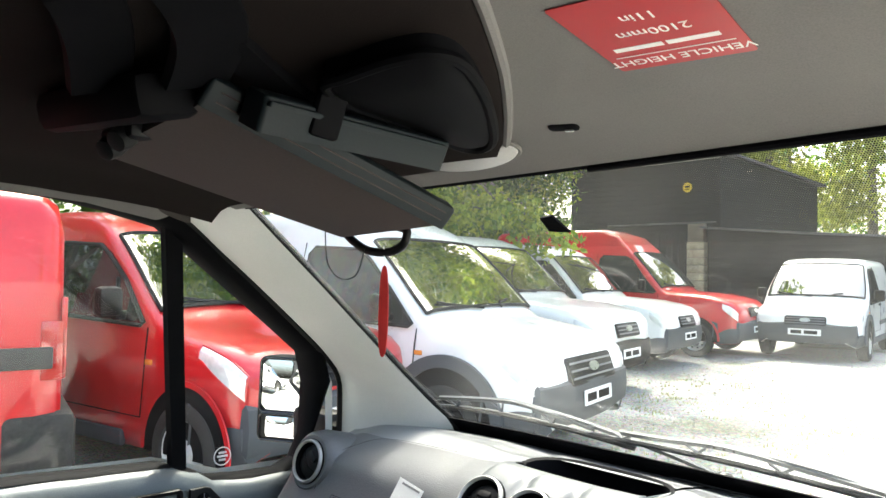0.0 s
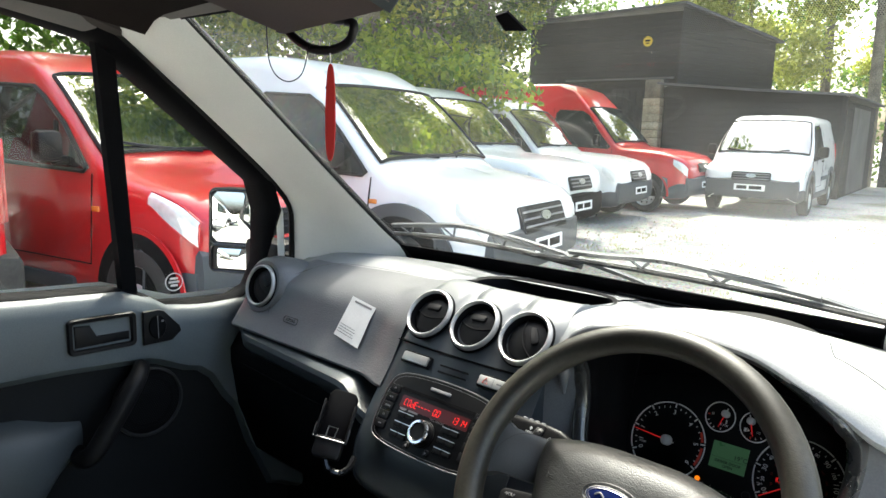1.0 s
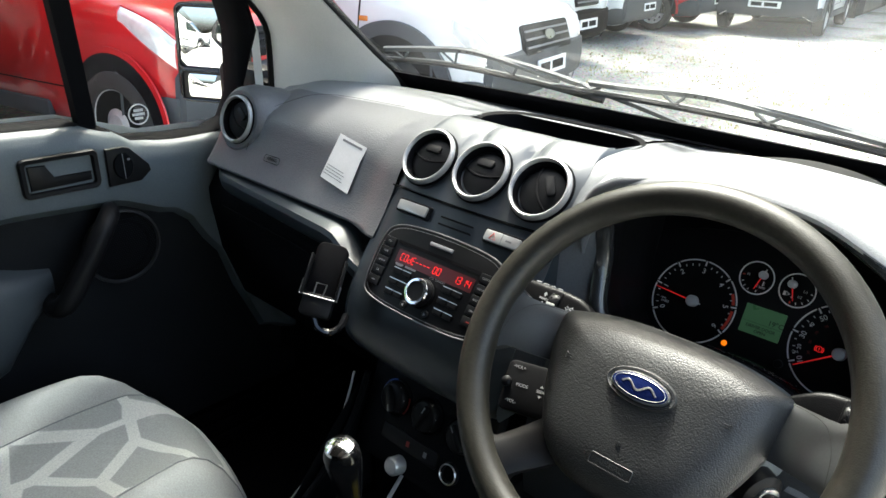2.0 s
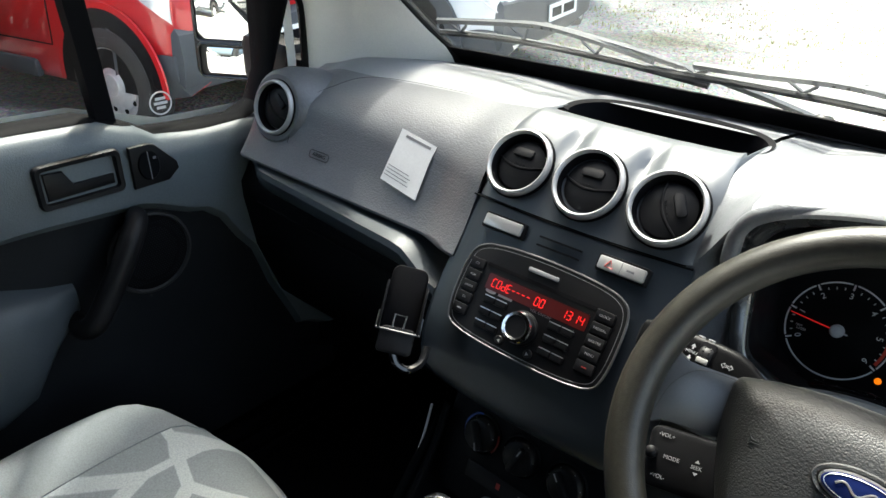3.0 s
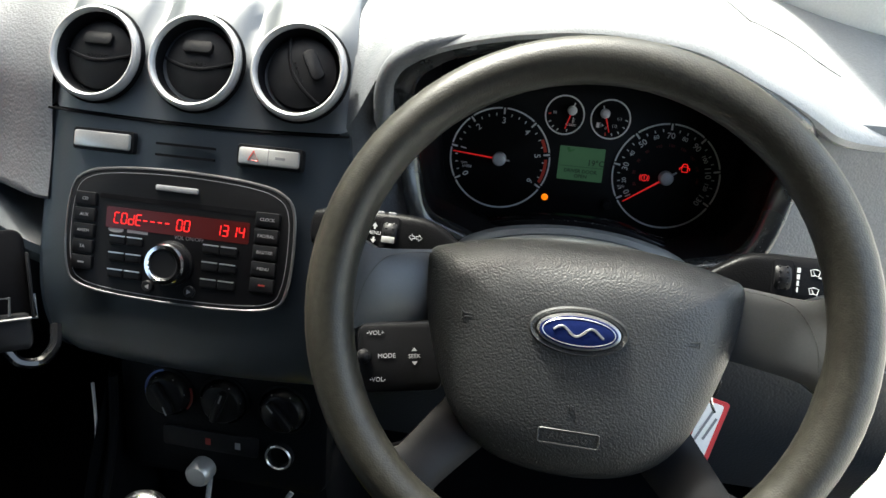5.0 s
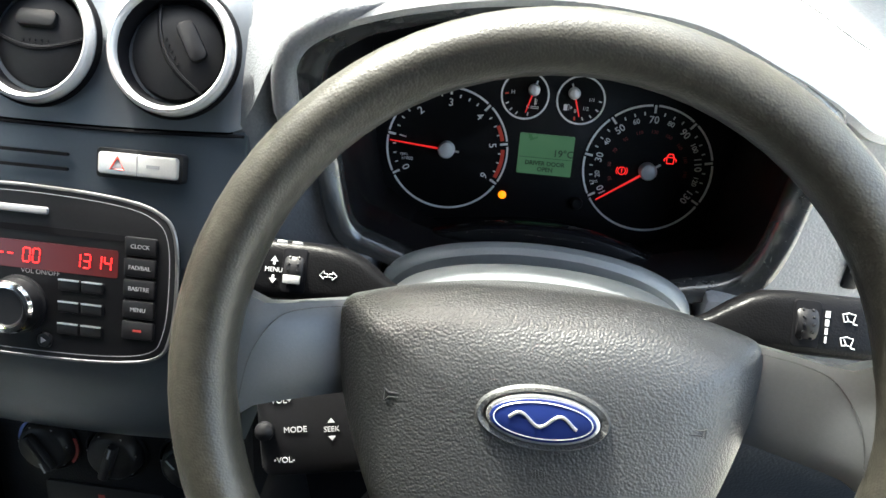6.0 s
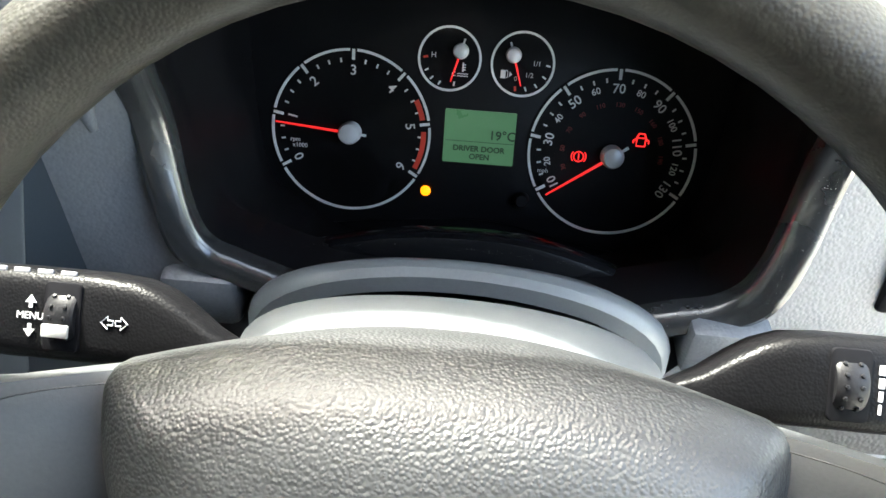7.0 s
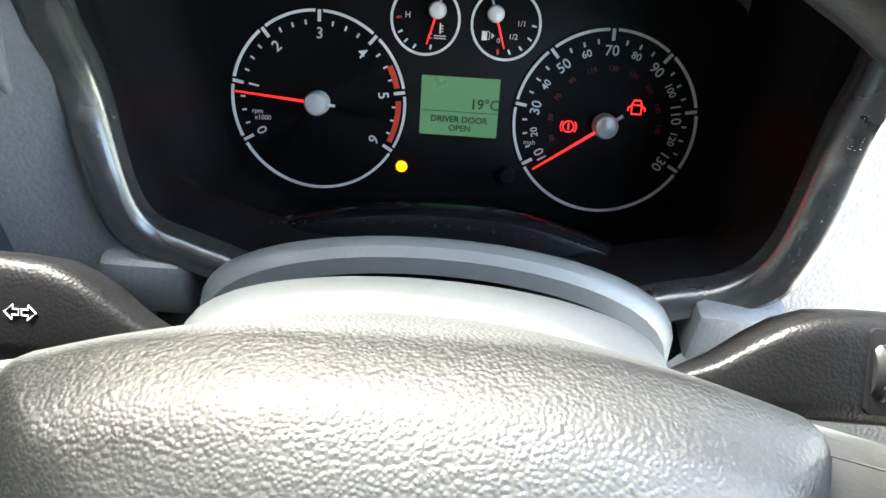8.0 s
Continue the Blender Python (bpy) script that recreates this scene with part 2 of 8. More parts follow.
# grey board; the brown tint paints in red light bounced off a van
PANELUNDER = mat("organiser_bounce_tinted_board", (0.055, 0.040, 0.038), 0.7, grain=0.08, gscale=300, bump=0.1, bscale=400, stain=0.12, sscale=8)
LABELRED = mat("red_label", (0.40, 0.008, 0.012), 0.35, stain=0.06, sscale=40)
SIGNYELLOW = mat("yellow_sign", (0.75, 0.50, 0.04), 0.5, stain=0.1, sscale=20)


def leaf_material(name, color, lit):
    m = bpy.data.materials.new(name)
    m.use_nodes = True
    nt = m.node_tree
    b = nt.nodes["Principled BSDF"]
    b.inputs["Roughness"].default_value = 0.45
    b.inputs["Subsurface Weight"].default_value = 0.0
    geo = nt.nodes.new("ShaderNodeNewGeometry")
    ramp = nt.nodes.new("ShaderNodeValToRGB")
    ramp.color_ramp.elements[0].color = (*color, 1)
    ramp.color_ramp.elements[1].color = (*lit, 1)
    nt.links.new(geo.outputs["Random Per Island"], ramp.inputs["Fac"])
    nt.links.new(ramp.outputs[0], b.inputs["Base Color"])
    t, x = nt.nodes.new("ShaderNodeBsdfTranslucent"), nt.nodes.new("ShaderNodeMixShader")
    nt.links.new(ramp.outputs[0], t.inputs["Color"])
    x.inputs[0].default_value = 0.45
    nt.links.new(b.outputs[0], x.inputs[1])
    nt.links.new(t.outputs[0], x.inputs[2])
    nt.links.new(x.outputs[0], nt.nodes["Material Output"].inputs["Surface"])
    return m


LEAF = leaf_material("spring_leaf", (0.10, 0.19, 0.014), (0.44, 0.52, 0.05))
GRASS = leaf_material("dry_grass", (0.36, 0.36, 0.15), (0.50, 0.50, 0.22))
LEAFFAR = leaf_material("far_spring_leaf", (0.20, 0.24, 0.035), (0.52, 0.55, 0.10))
# shaded copy of the leaf colours, for near crowns and the hedge
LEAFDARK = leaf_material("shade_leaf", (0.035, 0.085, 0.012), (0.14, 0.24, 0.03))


def gravel_material():
    m = mat("pale_gravel", (0.44, 0.41, 0.36), 0.9)
    nt = m.node_tree
    b = nt.nodes["Principled BSDF"]
    tc, v, n, n2, ramp, mix, mix2, bump = (nt.nodes.new("ShaderNode" + k) for k in ("TexCoord", "TexVoronoi", "TexNoise", "TexNoise", "ValToRGB", "Mix", "Mix", "Bump"))
    for q, sc in ((v, 45), (n, 0.55), (n2, 9)):
        q.inputs["Scale"].default_value = sc
        nt.links.new(tc.outputs["Object"], q.inputs["Vector"])
    n.inputs["Detail"].default_value = n2.inputs["Detail"].default_value = 6
    ramp.color_ramp.elements[0].position, ramp.color_ramp.elements[1].position = 0.50, 0.66
    nt.links.new(n.outputs["Fac"], ramp.inputs["Fac"])
    mix.data_type = mix2.data_type = "RGBA"
    mix.inputs[6].default_value, mix.inputs[7].default_value = (0.42, 0.395, 0.345, 1), (0.24, 0.23, 0.11, 1)
    nt.links.new(ramp.outputs[0], mix.inputs[0])
    mix2.blend_type = "OVERLAY"
    mix2.inputs[0].default_value = 0.55
    nt.links.new(mix.outputs[2], mix2.inputs[6])
    nt.links.new(v.outputs["Color"], mix2.inputs[7])
    hs = nt.nodes.new("ShaderNodeHueSaturation")
    hs.inputs["Saturation"].default_value = 0.55
    nt.links.new(mix2.outputs[2], hs.inputs["Color"])
    nt.links.new(hs.outputs[0], b.inputs["Base Color"])
    bump.inputs["Strength"].default_value, bump.inputs["Distance"].default_value = 0.8, 0.02
    nt.links.new(v.outputs["Distance"], bump.inputs["Height"])
    nt.links.new(bump.outputs[0], b.inputs["Normal"])
    return m


GRAVEL = gravel_material()


def seat_pattern():
    """Grey cloth with a pale network of broad stripes."""
    m = mat("seat_pattern_cloth", (0.22, 0.24, 0.245), 0.9, bump=0.5, bscale=800)
    nt = m.node_tree
    b = nt.nodes["Principled BSDF"]
    tc, mp, v, ramp, mix, n, mul = (nt.nodes.new("ShaderNode" + k) for k in ("TexCoord", "Mapping", "TexVoronoi", "ValToRGB", "Mix", "TexNoise", "Mix"))
    mp.inputs["Scale"].default_value = (1.0, 1.0, 0.15)
    v.feature = "DISTANCE_TO_EDGE"
    v.inputs["Scale"].default_value = 8.5
    nt.links.new(tc.outputs["Object"], mp.inputs["Vector"])
    nt.links.new(mp.outputs[0], v.inputs["Vector"])
    ramp.color_ramp.elements[0].position, ramp.color_ramp.elements[1].position = 0.062, 0.075
    ramp.color_ramp.elements[0].color, ramp.color_ramp.elements[1].color = (1, 1, 1, 1), (0, 0, 0, 1)
    nt.links.new(v.outputs["Distance"], ramp.inputs["Fac"])
    mix.data_type = mul.data_type = "RGBA"
    mix.inputs[6].default_value, mix.inputs[7].default_value = (0.19, 0.21, 0.215, 1), (0.36, 0.385, 0.385, 1)
    nt.links.new(ramp.outputs[0], mix.inputs[0])
    n.inputs["Scale"].default_value = 400
    nt.links.new(tc.outputs["Object"], n.inputs["Vector"])
    mul.blend_type = "OVERLAY"
    mul.inputs[0].default_value = 0.35
    nt.links.new(mix.outputs[2], mul.inputs[6])
    nt.links.new(n.outputs["Fac"], mul.inputs[7])
    nt.links.new(mul.outputs[2], b.inputs["Base Color"])
    return m


SEATCLOTH = seat_pattern()

# ---- building helpers ----
PINV = {}


def thing(name, label, category, loc=(0, 0, 0), group="", kind="", at=None):
    """A top-level Empty. With loc its parts are given in the place's metres; with at (a pose) in its own."""
    ob = new(name)
    if at is not None:
        ob.matrix_basis = at
    else:
        ob.location = loc
        PINV[ob.name] = Matrix.Translation(-Vector(loc))
    ob.empty_display_size = 0.05
    return tagged(ob, label, category, group, kind)


def mesh_of(name, bm, material, angle=38):
    bmesh.ops.recalc_face_normals(bm, faces=bm.faces)
    me = bpy.data.meshes.new(name)
    bm.to_mesh(me)
    bm.free()
    for m in material if isinstance(material, (list, tuple)) else (material,):
        me.materials.append(m)
    me.polygons.foreach_set("use_smooth", [True] * len(me.polygons))
    me.set_sharp_from_angle(angle=radians(angle))
    return me


def part(name, bm, material, parent=None, label="", angle=38):
    ob = new(name, mesh_of(name, bm, material, angle))
    if parent is not None:
        ob.parent = parent
        ob.matrix_parent_inverse = PINV.get(parent.name, Matrix())
    if label:
        ob["label"] = label
    return ob


def single(name, bm, material, label, category, group="", kind="", angle=38):
    return tagged(part(name, bm, material, None, "", angle), label, category, group, kind)


def BM():
    return bmesh.new()


def box(bm, c, s, bevel=0.0, m=None, seg=2):
    t = bmesh.new()
    bmesh.ops.create_cube(t, size=1.0)
    bmesh.ops.scale(t, vec=s, verts=t.verts)
    if bevel:
        bmesh.ops.bevel(t, geom=t.edges[:], offset=bevel, segments=seg, affect="EDGES", profile=0.5)
    bmesh.ops.translate(t, vec=c, verts=t.verts)
    add(bm, t, m)
    return bm


def add(bm, t, m=None):
    if m is not None:
        bmesh.ops.transform(t, matrix=m, verts=t.verts)
    vs = {}
    for v in t.verts:
        vs[v] = bm.verts.new(v.co)
    for f in t.faces:
        nf = bm.faces.new([vs[v] for v in f.verts])
        nf.material_index = f.material_index
    t.free()
    return bm


def grid(bm, rows, closed=False, loop=False, mi=0):
    """Quads over rows of points. closed: each row is a ring; loop: the last row joins the first."""
    vr = [[bm.verts.new(p) for p in r] for r in rows]
    n = len(vr[0])
    for a in range(len(vr) - (0 if loop else 1)):
        p, q = vr[a], vr[(a + 1) % len(vr)]
        for i in range(n if closed else n - 1):
            j = (i + 1) % n
            f = bm.faces.new((p[i], p[j], q[j], q[i]))
            f.material_index = mi
    return vr


def cap(bm, ring):
    return bm.faces.new(ring)


def lathe(bm, prof, segs=32, m=None, ends=True):
    t = bmesh.new()
    rows = [[(r * math.cos(2 * math.pi * k / segs), r * math.sin(2 * math.pi * k / segs), z) for k in range(segs)] for r, z in prof]
    vr = grid(t, rows, closed=True)
    if ends:
        for ring, (r, z) in ((vr[0], prof[0]), (vr[-1], prof[-1])):
            if r > 1e-5:
                cap(t, ring)
    bmesh.ops.remove_doubles(t, verts=t.verts, dist=1e-6)
    return add(bm, t, m)


def tube(bm, pts, r, segs=8, closed=False, radii=None, m=None):
    t = bmesh.new()
    pts = [Vector(p) for p in pts]
    rows, prev = [], None
    n = len(pts)
    for i, p in enumerate(pts):
        a = pts[(i - 1) % n] if closed or i else pts[0]
        b = pts[(i + 1) % n] if closed or i < n - 1 else pts[-1]
        d = (b - a).normalized()
        if prev is None:
            u = d.orthogonal().normalized()
        else:
            u = (prev - d * prev.dot(d)).normalized()
        prev = u
        w = d.cross(u)
        rr = radii[i] if radii else r
        rows.append([p + rr * (math.cos(2 * math.pi * k / segs) * u + math.sin(2 * math.pi * k / segs) * w) for k in range(segs)])
    vr = grid(t, rows, closed=True, loop=closed)
    if not closed:
        cap(t, vr[0]), cap(t, vr[-1])
    return add(bm, t, m)


def spline(pts, n=6, closed=False):
    """Points along a smooth curve through pts."""
    ps = [Vector(p) for p in pts]
    k = len(ps)
    out = []
    for i in range(k if closed else k - 1):
        g = [ps[(i + j) % k] if closed else ps[min(max(i + j, 0), k - 1)] for j in (-1, 0, 1, 2)]
        for s in range(n):
            t = s / n
            out.append(0.5 * ((2 * g[1]) + (g[2] - g[0]) * t + (2 * g[0] - 5 * g[1] + 4 * g[2] - g[3]) * t * t + (3 * g[1] - g[0] - 3 * g[2] + g[3]) * t ** 3))
    if not closed:
        out.append(ps[-1])
    return out


def prism(bm, outline, z0, z1, m=None, bevel=0.0, seg=2):
    """A plate with the outline (x, y), from z0 to z1, its rims rounded."""
    t = bmesh.new()
    vs = [t.verts.new((p[0], p[1], z0)) for p in outline]
    f = t.faces.new(vs)
    e = bmesh.ops.extrude_face_region(t, geom=[f])
    top = [v for v in e["geom"] if isinstance(v, bmesh.types.BMVert)]
    for v in top:
        v.co.z = z1
    if bevel:
        ed = [x for x in t.edges if abs(x.verts[0].co.z - z1) < 1e-7 and abs(x.verts[1].co.z - z1) < 1e-7]
        bmesh.ops.bevel(t, geom=ed, offset=bevel, segments=seg, affect="EDGES", profile=0.5)
    return add(bm, t, m)


def rrect(w, h, r, n=5, cx=0.0, cy=0.0):
    out = []
    for sx, sy, a0 in ((1, 1, 0), (-1, 1, 90), (-1, -1, 180), (1, -1, 270)):
        for k in range(n + 1):
            a = radians(a0 + 90 * k / n)
            out.append((cx + sx * (w / 2 - r) + r * math.cos(a), cy + sy * (h / 2 - r) + r * math.sin(a)))
    return out


def circle(r, n=24, cx=0.0, cy=0.0, a0=0.0, a1=360.0):
    k = n if abs(a1 - a0) >= 359.9 else n + 1
    return [(cx + r * math.cos(radians(a0 + (a1 - a0) * i / n)), cy + r * math.sin(radians(a0 + (a1 - a0) * i / n))) for i in range(k)]


def arc_band(bm, r0, r1, a0, a1, z0, z1, cx=0.0, cy=0.0, n=24, m=None):
    o = circle(r1, n, cx, cy, a0, a1) + circle(r0, n, cx, cy, a0, a1)[::-1]
    t = bmesh.new()
    k = n + 1
    rows = []
    for r, z in ((r0, z0), (r0, z1), (r1, z1), (r1, z0)):
        rows.append([(p[0], p[1], z) for p in circle(r, n, cx, cy, a0, a1)] if abs(a1 - a0) < 359.9 else [(p[0], p[1], z) for p in circle(r, n, cx, cy)])
    grid(t, rows, closed=abs(a1 - a0) >= 359.9, loop=True)
    return add(bm, t, m)


def writing(bm, text, size, m, align="CENTER", bold=0.0, thick=0.00015):
    """Raised letters of the built-in font, middle at the pose m."""
    cu = bpy.data.curves.new("writing", "FONT")
    cu.body, cu.size, cu.align_x, cu.align_y, cu.extrude, cu.offset = text, size, align, "CENTER", thick, bold
    cu.resolution_u = 3
    ob = bpy.data.objects.new("writing", cu)
    me = bpy.data.meshes.new_from_object(ob)
    t = bmesh.new()
    t.from_mesh(me)
    bpy.data.objects.remove(ob)
    bpy.data.meshes.remove(me)
    bpy.data.curves.remove(cu)
    return add(bm, t, m)


def axes(o, x, z):
    """The pose at o whose x runs along x and whose z points along z."""
    z = Vector(z).normalized()
    x = Vector(x)
    x = (x - z * x.dot(z)).normalized()
    y = z.cross(x)
    m = Matrix((x, y, z)).transposed().to_4x4()
    m.translation = Vector(o)
    return m


def ease(t):
    t = min(max(t, 0.0), 1.0)
    return t * t * (3 - 2 * t)


def table(x, rows):
    """Smooth reading between rows of (x, value, value ...)."""
    if x <= rows[0][0]:
        return rows[0][1:]
    for a, b in zip(rows, rows[1:]):
        if x <= b[0]:
            t = ease((x - a[0]) / (b[0] - a[0]))
            return tuple(p + (q - p) * t for p, q in zip(a[1:], b[1:]))
    return rows[-1][1:]

def evenly(pts, n):
    """Points at equal steps along a line."""
    pts = [Vector(p) for p in pts]
    d = [0.0]
    for a, b in zip(pts, pts[1:]):
        d.append(d[-1] + (b - a).length)
    out, j = [], 0
    for k in range(n):
        s = d[-1] * k / (n - 1)
        while j < len(d) - 2 and d[j + 1] < s:
            j += 1
        out.append(pts[j].lerp(pts[j + 1], min(1.0, (s - d[j]) / max(d[j + 1] - d[j], 1e-9))))
    return out


# ---- the van's shell ----
C = -0.352            # the van's middle line
XL = -1.04            # inner face of the passenger door


def screen_at(x, s):
    """The windscreen: s from 0 at the scuttle to 1 at the roof."""
    d = (x - C) ** 2
    return Vector((x, 1.150 - 0.10 * d - (0.515 - 0.02 * d) * s, 1.120 + 0.495 * s))


def flip(p):
    return Vector((2 * C - p[0], p[1], p[2]))


# windscreen
ws = thing("window_1", "clear laminated windscreen with black printed border", "windscreen", (C, 1.15, 1.12), kind="structure")
bm = BM()
xs = [C - 0.60 + 1.20 * i / 16 for i in range(17)]
rows = [[screen_at(x, s / 8) for x in xs] for s in range(-1, 10)]
grid(bm, rows)
pane = part("pane", bm, SCREEN, ws)
pane.visible_shadow = False
bm = BM()
for s0, s1 in ((-0.10, 0.012),):
    grid(bm, [[screen_at(x, s0 + (s1 - s0) * k / 2) + Vector((0, -0.004, -0.004)) for x in xs] for k in range(3)])
part("lower_band", bm, MATTBLACK, ws, "black printed lower border")
bm = BM()
grid(bm, [[screen_at(x, 0.955 + 0.06 * k / 2) + Vector((0, -0.004, -0.004)) for x in xs] for k in range(3)])
part("upper_band", bm, MATTBLACK, ws, "black printed upper border")
# printed dots below the upper border, thinning downwards
bm = BM()
o = Vector((0, -0.003, -0.003))
for r in range(56):
    s = 0.955 - 0.0030 * r
    rad = 0.00092 * (1 - 0.40 * r / 55)
    x = C - 0.15 + (0.00115 if r % 2 else 0.0)
    while x < C + 0.60:
        p = screen_at(x, s) + o
        bm.faces.new([bm.verts.new(p + Vector((rad * a, -0.72 * rad * b, 0.69 * rad * b))) for a, b in ((1, 0), (0, 1), (-1, 0), (0, -1))])
        x += 0.0023
tagged(part("dot_band", bm, MATTBLACK, ws, "fading band of small black dots"), kind="stuff")
# mirror patch glued to the glass
bm = BM()
prism(bm, [(-0.016, 0.012), (0.004, 0.015), (0.019, -0.013), (-0.012, -0.010)], 0, 0.003, axes(screen_at(-0.213, 0.851) + Vector((0, -0.006, -0.006)), (1, 0, 0), (0, -0.72, -0.69)))
part("mirror_patch", bm, MATTBLACK, ws, "small black patch left on the glass")

# roof lining: falls to the screen, rolls down at the sides
bm = BM()
ys = [-0.75, -0.4, 0.0, 0.25, 0.4, 0.5, 0.57, 0.62, 0.645, 0.650]
zs = [1.654, 1.654, 1.652, 1.646, 1.636, 1.626, 1.614, 1.603, 1.591, 1.600]
us = [0.0, 0.35, 0.55, 0.62, 0.66, 0.685, 0.70]
dz = [0.0, -0.002, -0.005, -0.010, -0.018, -0.028, -0.045]
rows = []
for y, z in zip(ys, zs):
    half = [(C + u, y - (0.045 * (u / 0.7) ** 2 if y > 0.4 else 0), z + d * (0.6 if y > 0.6 else 1)) for u, d in zip(us, dz)]
    rows.append([(2 * C - p[0], p[1], p[2]) for p in half[:0:-1]] + half)
grid(bm, rows)
single("ceiling", bm, LINER, "pale greige fabric van headliner", "headliner", kind="structure")
bm = BM()
tube(bm, [(C + 0.62 * k / 24, 0.6485 - 0.045 * (0.62 * k / 24 / 0.7) ** 2, 1.5885 - 0.006 * (k / 24) ** 2) for k in range(9, 25)], 0.0042, 8)
single("trim", bm, MATTBLACK, "black strip along the top of the windscreen", "trim", kind="structure")


def liner_z(x, y):
    """Height of the lining at a place away from its rolled sides."""
    return table(y, list(zip(ys, zs)))[0] - 0.010 * (abs(x - C) / 0.6) ** 2


def shelf_edge(y):
    return 0.165 - 0.30 * y - 0.60 * y * abs(y) + 0.02 * y


# darker moulded shelf panel under the lining, over the passenger
bm = BM()
rows = []
for k in range(28):
    y = -0.75 + 1.345 * k / 27
    e = shelf_edge(y)
    row = [(-0.95 + (e + 0.95) * j / 20, y, min(liner_z(-0.95 + (e + 0.95) * j / 20, y), 1.644) - 0.010 - 0.025 * max(0, (0.10 - j / 20) / 0.10) ** 2) for j in range(21)]
    row += [(e + 0.006, y, row[-1][2] + 0.003), (e + 0.010, y, row[-1][2] + 0.012)]
    rows.append(row)
grid(bm, rows)
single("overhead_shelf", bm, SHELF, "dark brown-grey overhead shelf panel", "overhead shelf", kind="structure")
# moulded channel beside it
bm = BM()
tube(bm, [(shelf_edge(y) + 0.012, y, liner_z(shelf_edge(y), y) - 0.004) for y in [0.1 + 0.5 * k / 16 for k in range(17)]], 0.005, 8)
single("trim", bm, LINER, "moulded bead in the headliner", "trim", kind="structure")
# visor clip and its pocket
bm = BM()
vcm = axes((-0.086, 0.552, liner_z(-0.086, 0.552) - 0.001), (1, 0.25, -0.06), (0.0, -0.25, -1))
prism(bm, rrect(0.032, 0.013, 0.005), -0.003, 0.0012, vcm, 0.001)
clip = single("visor_clip", bm, MATTBLACK, "small dark visor clip in the headliner", "clip")
bm = BM()
box(bm, (0.006, -0.002, 0.002), (0.010, 0.004, 0.003), 0.001, vcm)
part("clip_spring", bm, CHROME, clip, "bright metal spring")

# vehicle height label
lab = thing("height_label", "red sticker with white writing about the height, on the headliner", "sticker", (0.12, 0.40, 1.646))
LM = axes((0.093, 0.4125, liner_z(0.093, 0.4125) - 0.0015), (-1, -0.11, 0.03), (-0.02, -0.10, -1))
bm = BM()
prism(bm, rrect(0.100, 0.116, 0.003), 0.0, 0.0006, LM)
part("backing", bm, LABELRED, lab)
bm = BM()
writing(bm, "VEHICLE HEIGHT", 0.0138, LM @ pose(0, 0.0440, 0.0008))
part("heading", bm, WHITEPRINT, lab, "white capital letters")
bm = BM()
box(bm, (0, 0.0330, 0.0008), (0.086, 0.0011, 0.0003), 0, LM)
part("rule", bm, WHITEPRINT, lab)
bm = BM()
box(bm, (-0.019, 0.0200, 0.0008), (0.036, 0.0062, 0.0003), 0, LM)
box(bm, (0.020, 0.0200, 0.0008), (0.036, 0.0062, 0.0003), 0, LM)
part("model_bars", bm, WHITEPRINT, lab, "white bars in place of a model name")
bm = BM()
writing(bm, "2100mm", 0.0145, LM @ pose(0, -0.0020, 0.0008))
part("metric_figure", bm, WHITEPRINT, lab)
bm = BM()
writing(bm, "11in", 0.0145, LM @ pose(0, -0.0250, 0.0008))
part("imperial_figure", bm, WHITEPRINT, lab)

# front pillars
E1 = [(-0.888, 0.600, 1.628), (-0.883, 0.625, 1.600), (-0.866, 0.710, 1.517), (-0.850, 0.800, 1.431), (-0.832, 0.915, 1.320), (-0.808, 1.040, 1.200), (-0.790, 1.090, 1.150), (-0.785, 1.12, 1.08)]
E2 = [(-1.040, 0.545, 1.600), (-1.040, 0.600, 1.562), (-1.040, 0.660, 1.512), (-1.040, 0.736, 1.451), (-1.040, 0.845, 1.360), (-1.040, 0.924, 1.289), (-1.040, 0.966, 1.234), (-1.040, 0.973, 1.170), (-1.040, 0.972, 1.060)]
for side in (0, 1):
    a, b = evenly(spline(E1, 5), 34), evenly(spline(E2, 5), 34)
    if side:
        a = [p + Vector((-0.055, 0, 0)) for p in a]
    bm = BM()
    rows = []
    for p, q in zip(a, b):
        row = []
        for k in range(9):
            t = k / 8
            bulge = math.sin(math.pi * t) ** 0.8
            row.append(p.lerp(q, t) + Vector((0.012, -0.022, 0.002)) * bulge)
        row.insert(0, p + Vector((-0.004, 0.012, 0.008)))
        rows.append([flip(v) for v in row] if side else row)
    grid(bm, rows[2:])
    pil = single("trim_pillar", bm, PILLAR, "light grey moulded front pillar trim", "pillar trim", kind="structure")
    bm = BM()
    line = [p + Vector((-0.003, 0.006, 0.004)) for p in a]
    tube(bm, [flip(v) for v in line] if side else line, 0.008, 8)
    part("screen_seal", bm, RUBBER, pil, "black rubber windscreen seal")
    bm = BM()
    grid(bm, rows[:3])
    part("pillar_head", bm, LINER, pil, "greige fabric-coloured head piece")
    bm = BM()
    line = [p + Vector((-0.006, 0.006, 0.0)) for p in b]
    tube(bm, [flip(v) for v in line] if side else line, 0.012, 8)
    part("door_seal", bm, RUBBER, pil, "black rubber door seal")
    bm = BM()
    tube(bm, [flip(v) for v in (a[2].lerp(b[2], k / 6) + Vector((0.013, -0.023, 0.003)) * math.sin(math.pi * k / 6) for k in range(7))] if side else [a[2].lerp(b[2], k / 6) + Vector((0.0125, -0.0225, 0.003)) * math.sin(math.pi * k / 6) for k in range(7)], 0.0012, 6)
    part("joint", bm, MATTBLACK, pil)

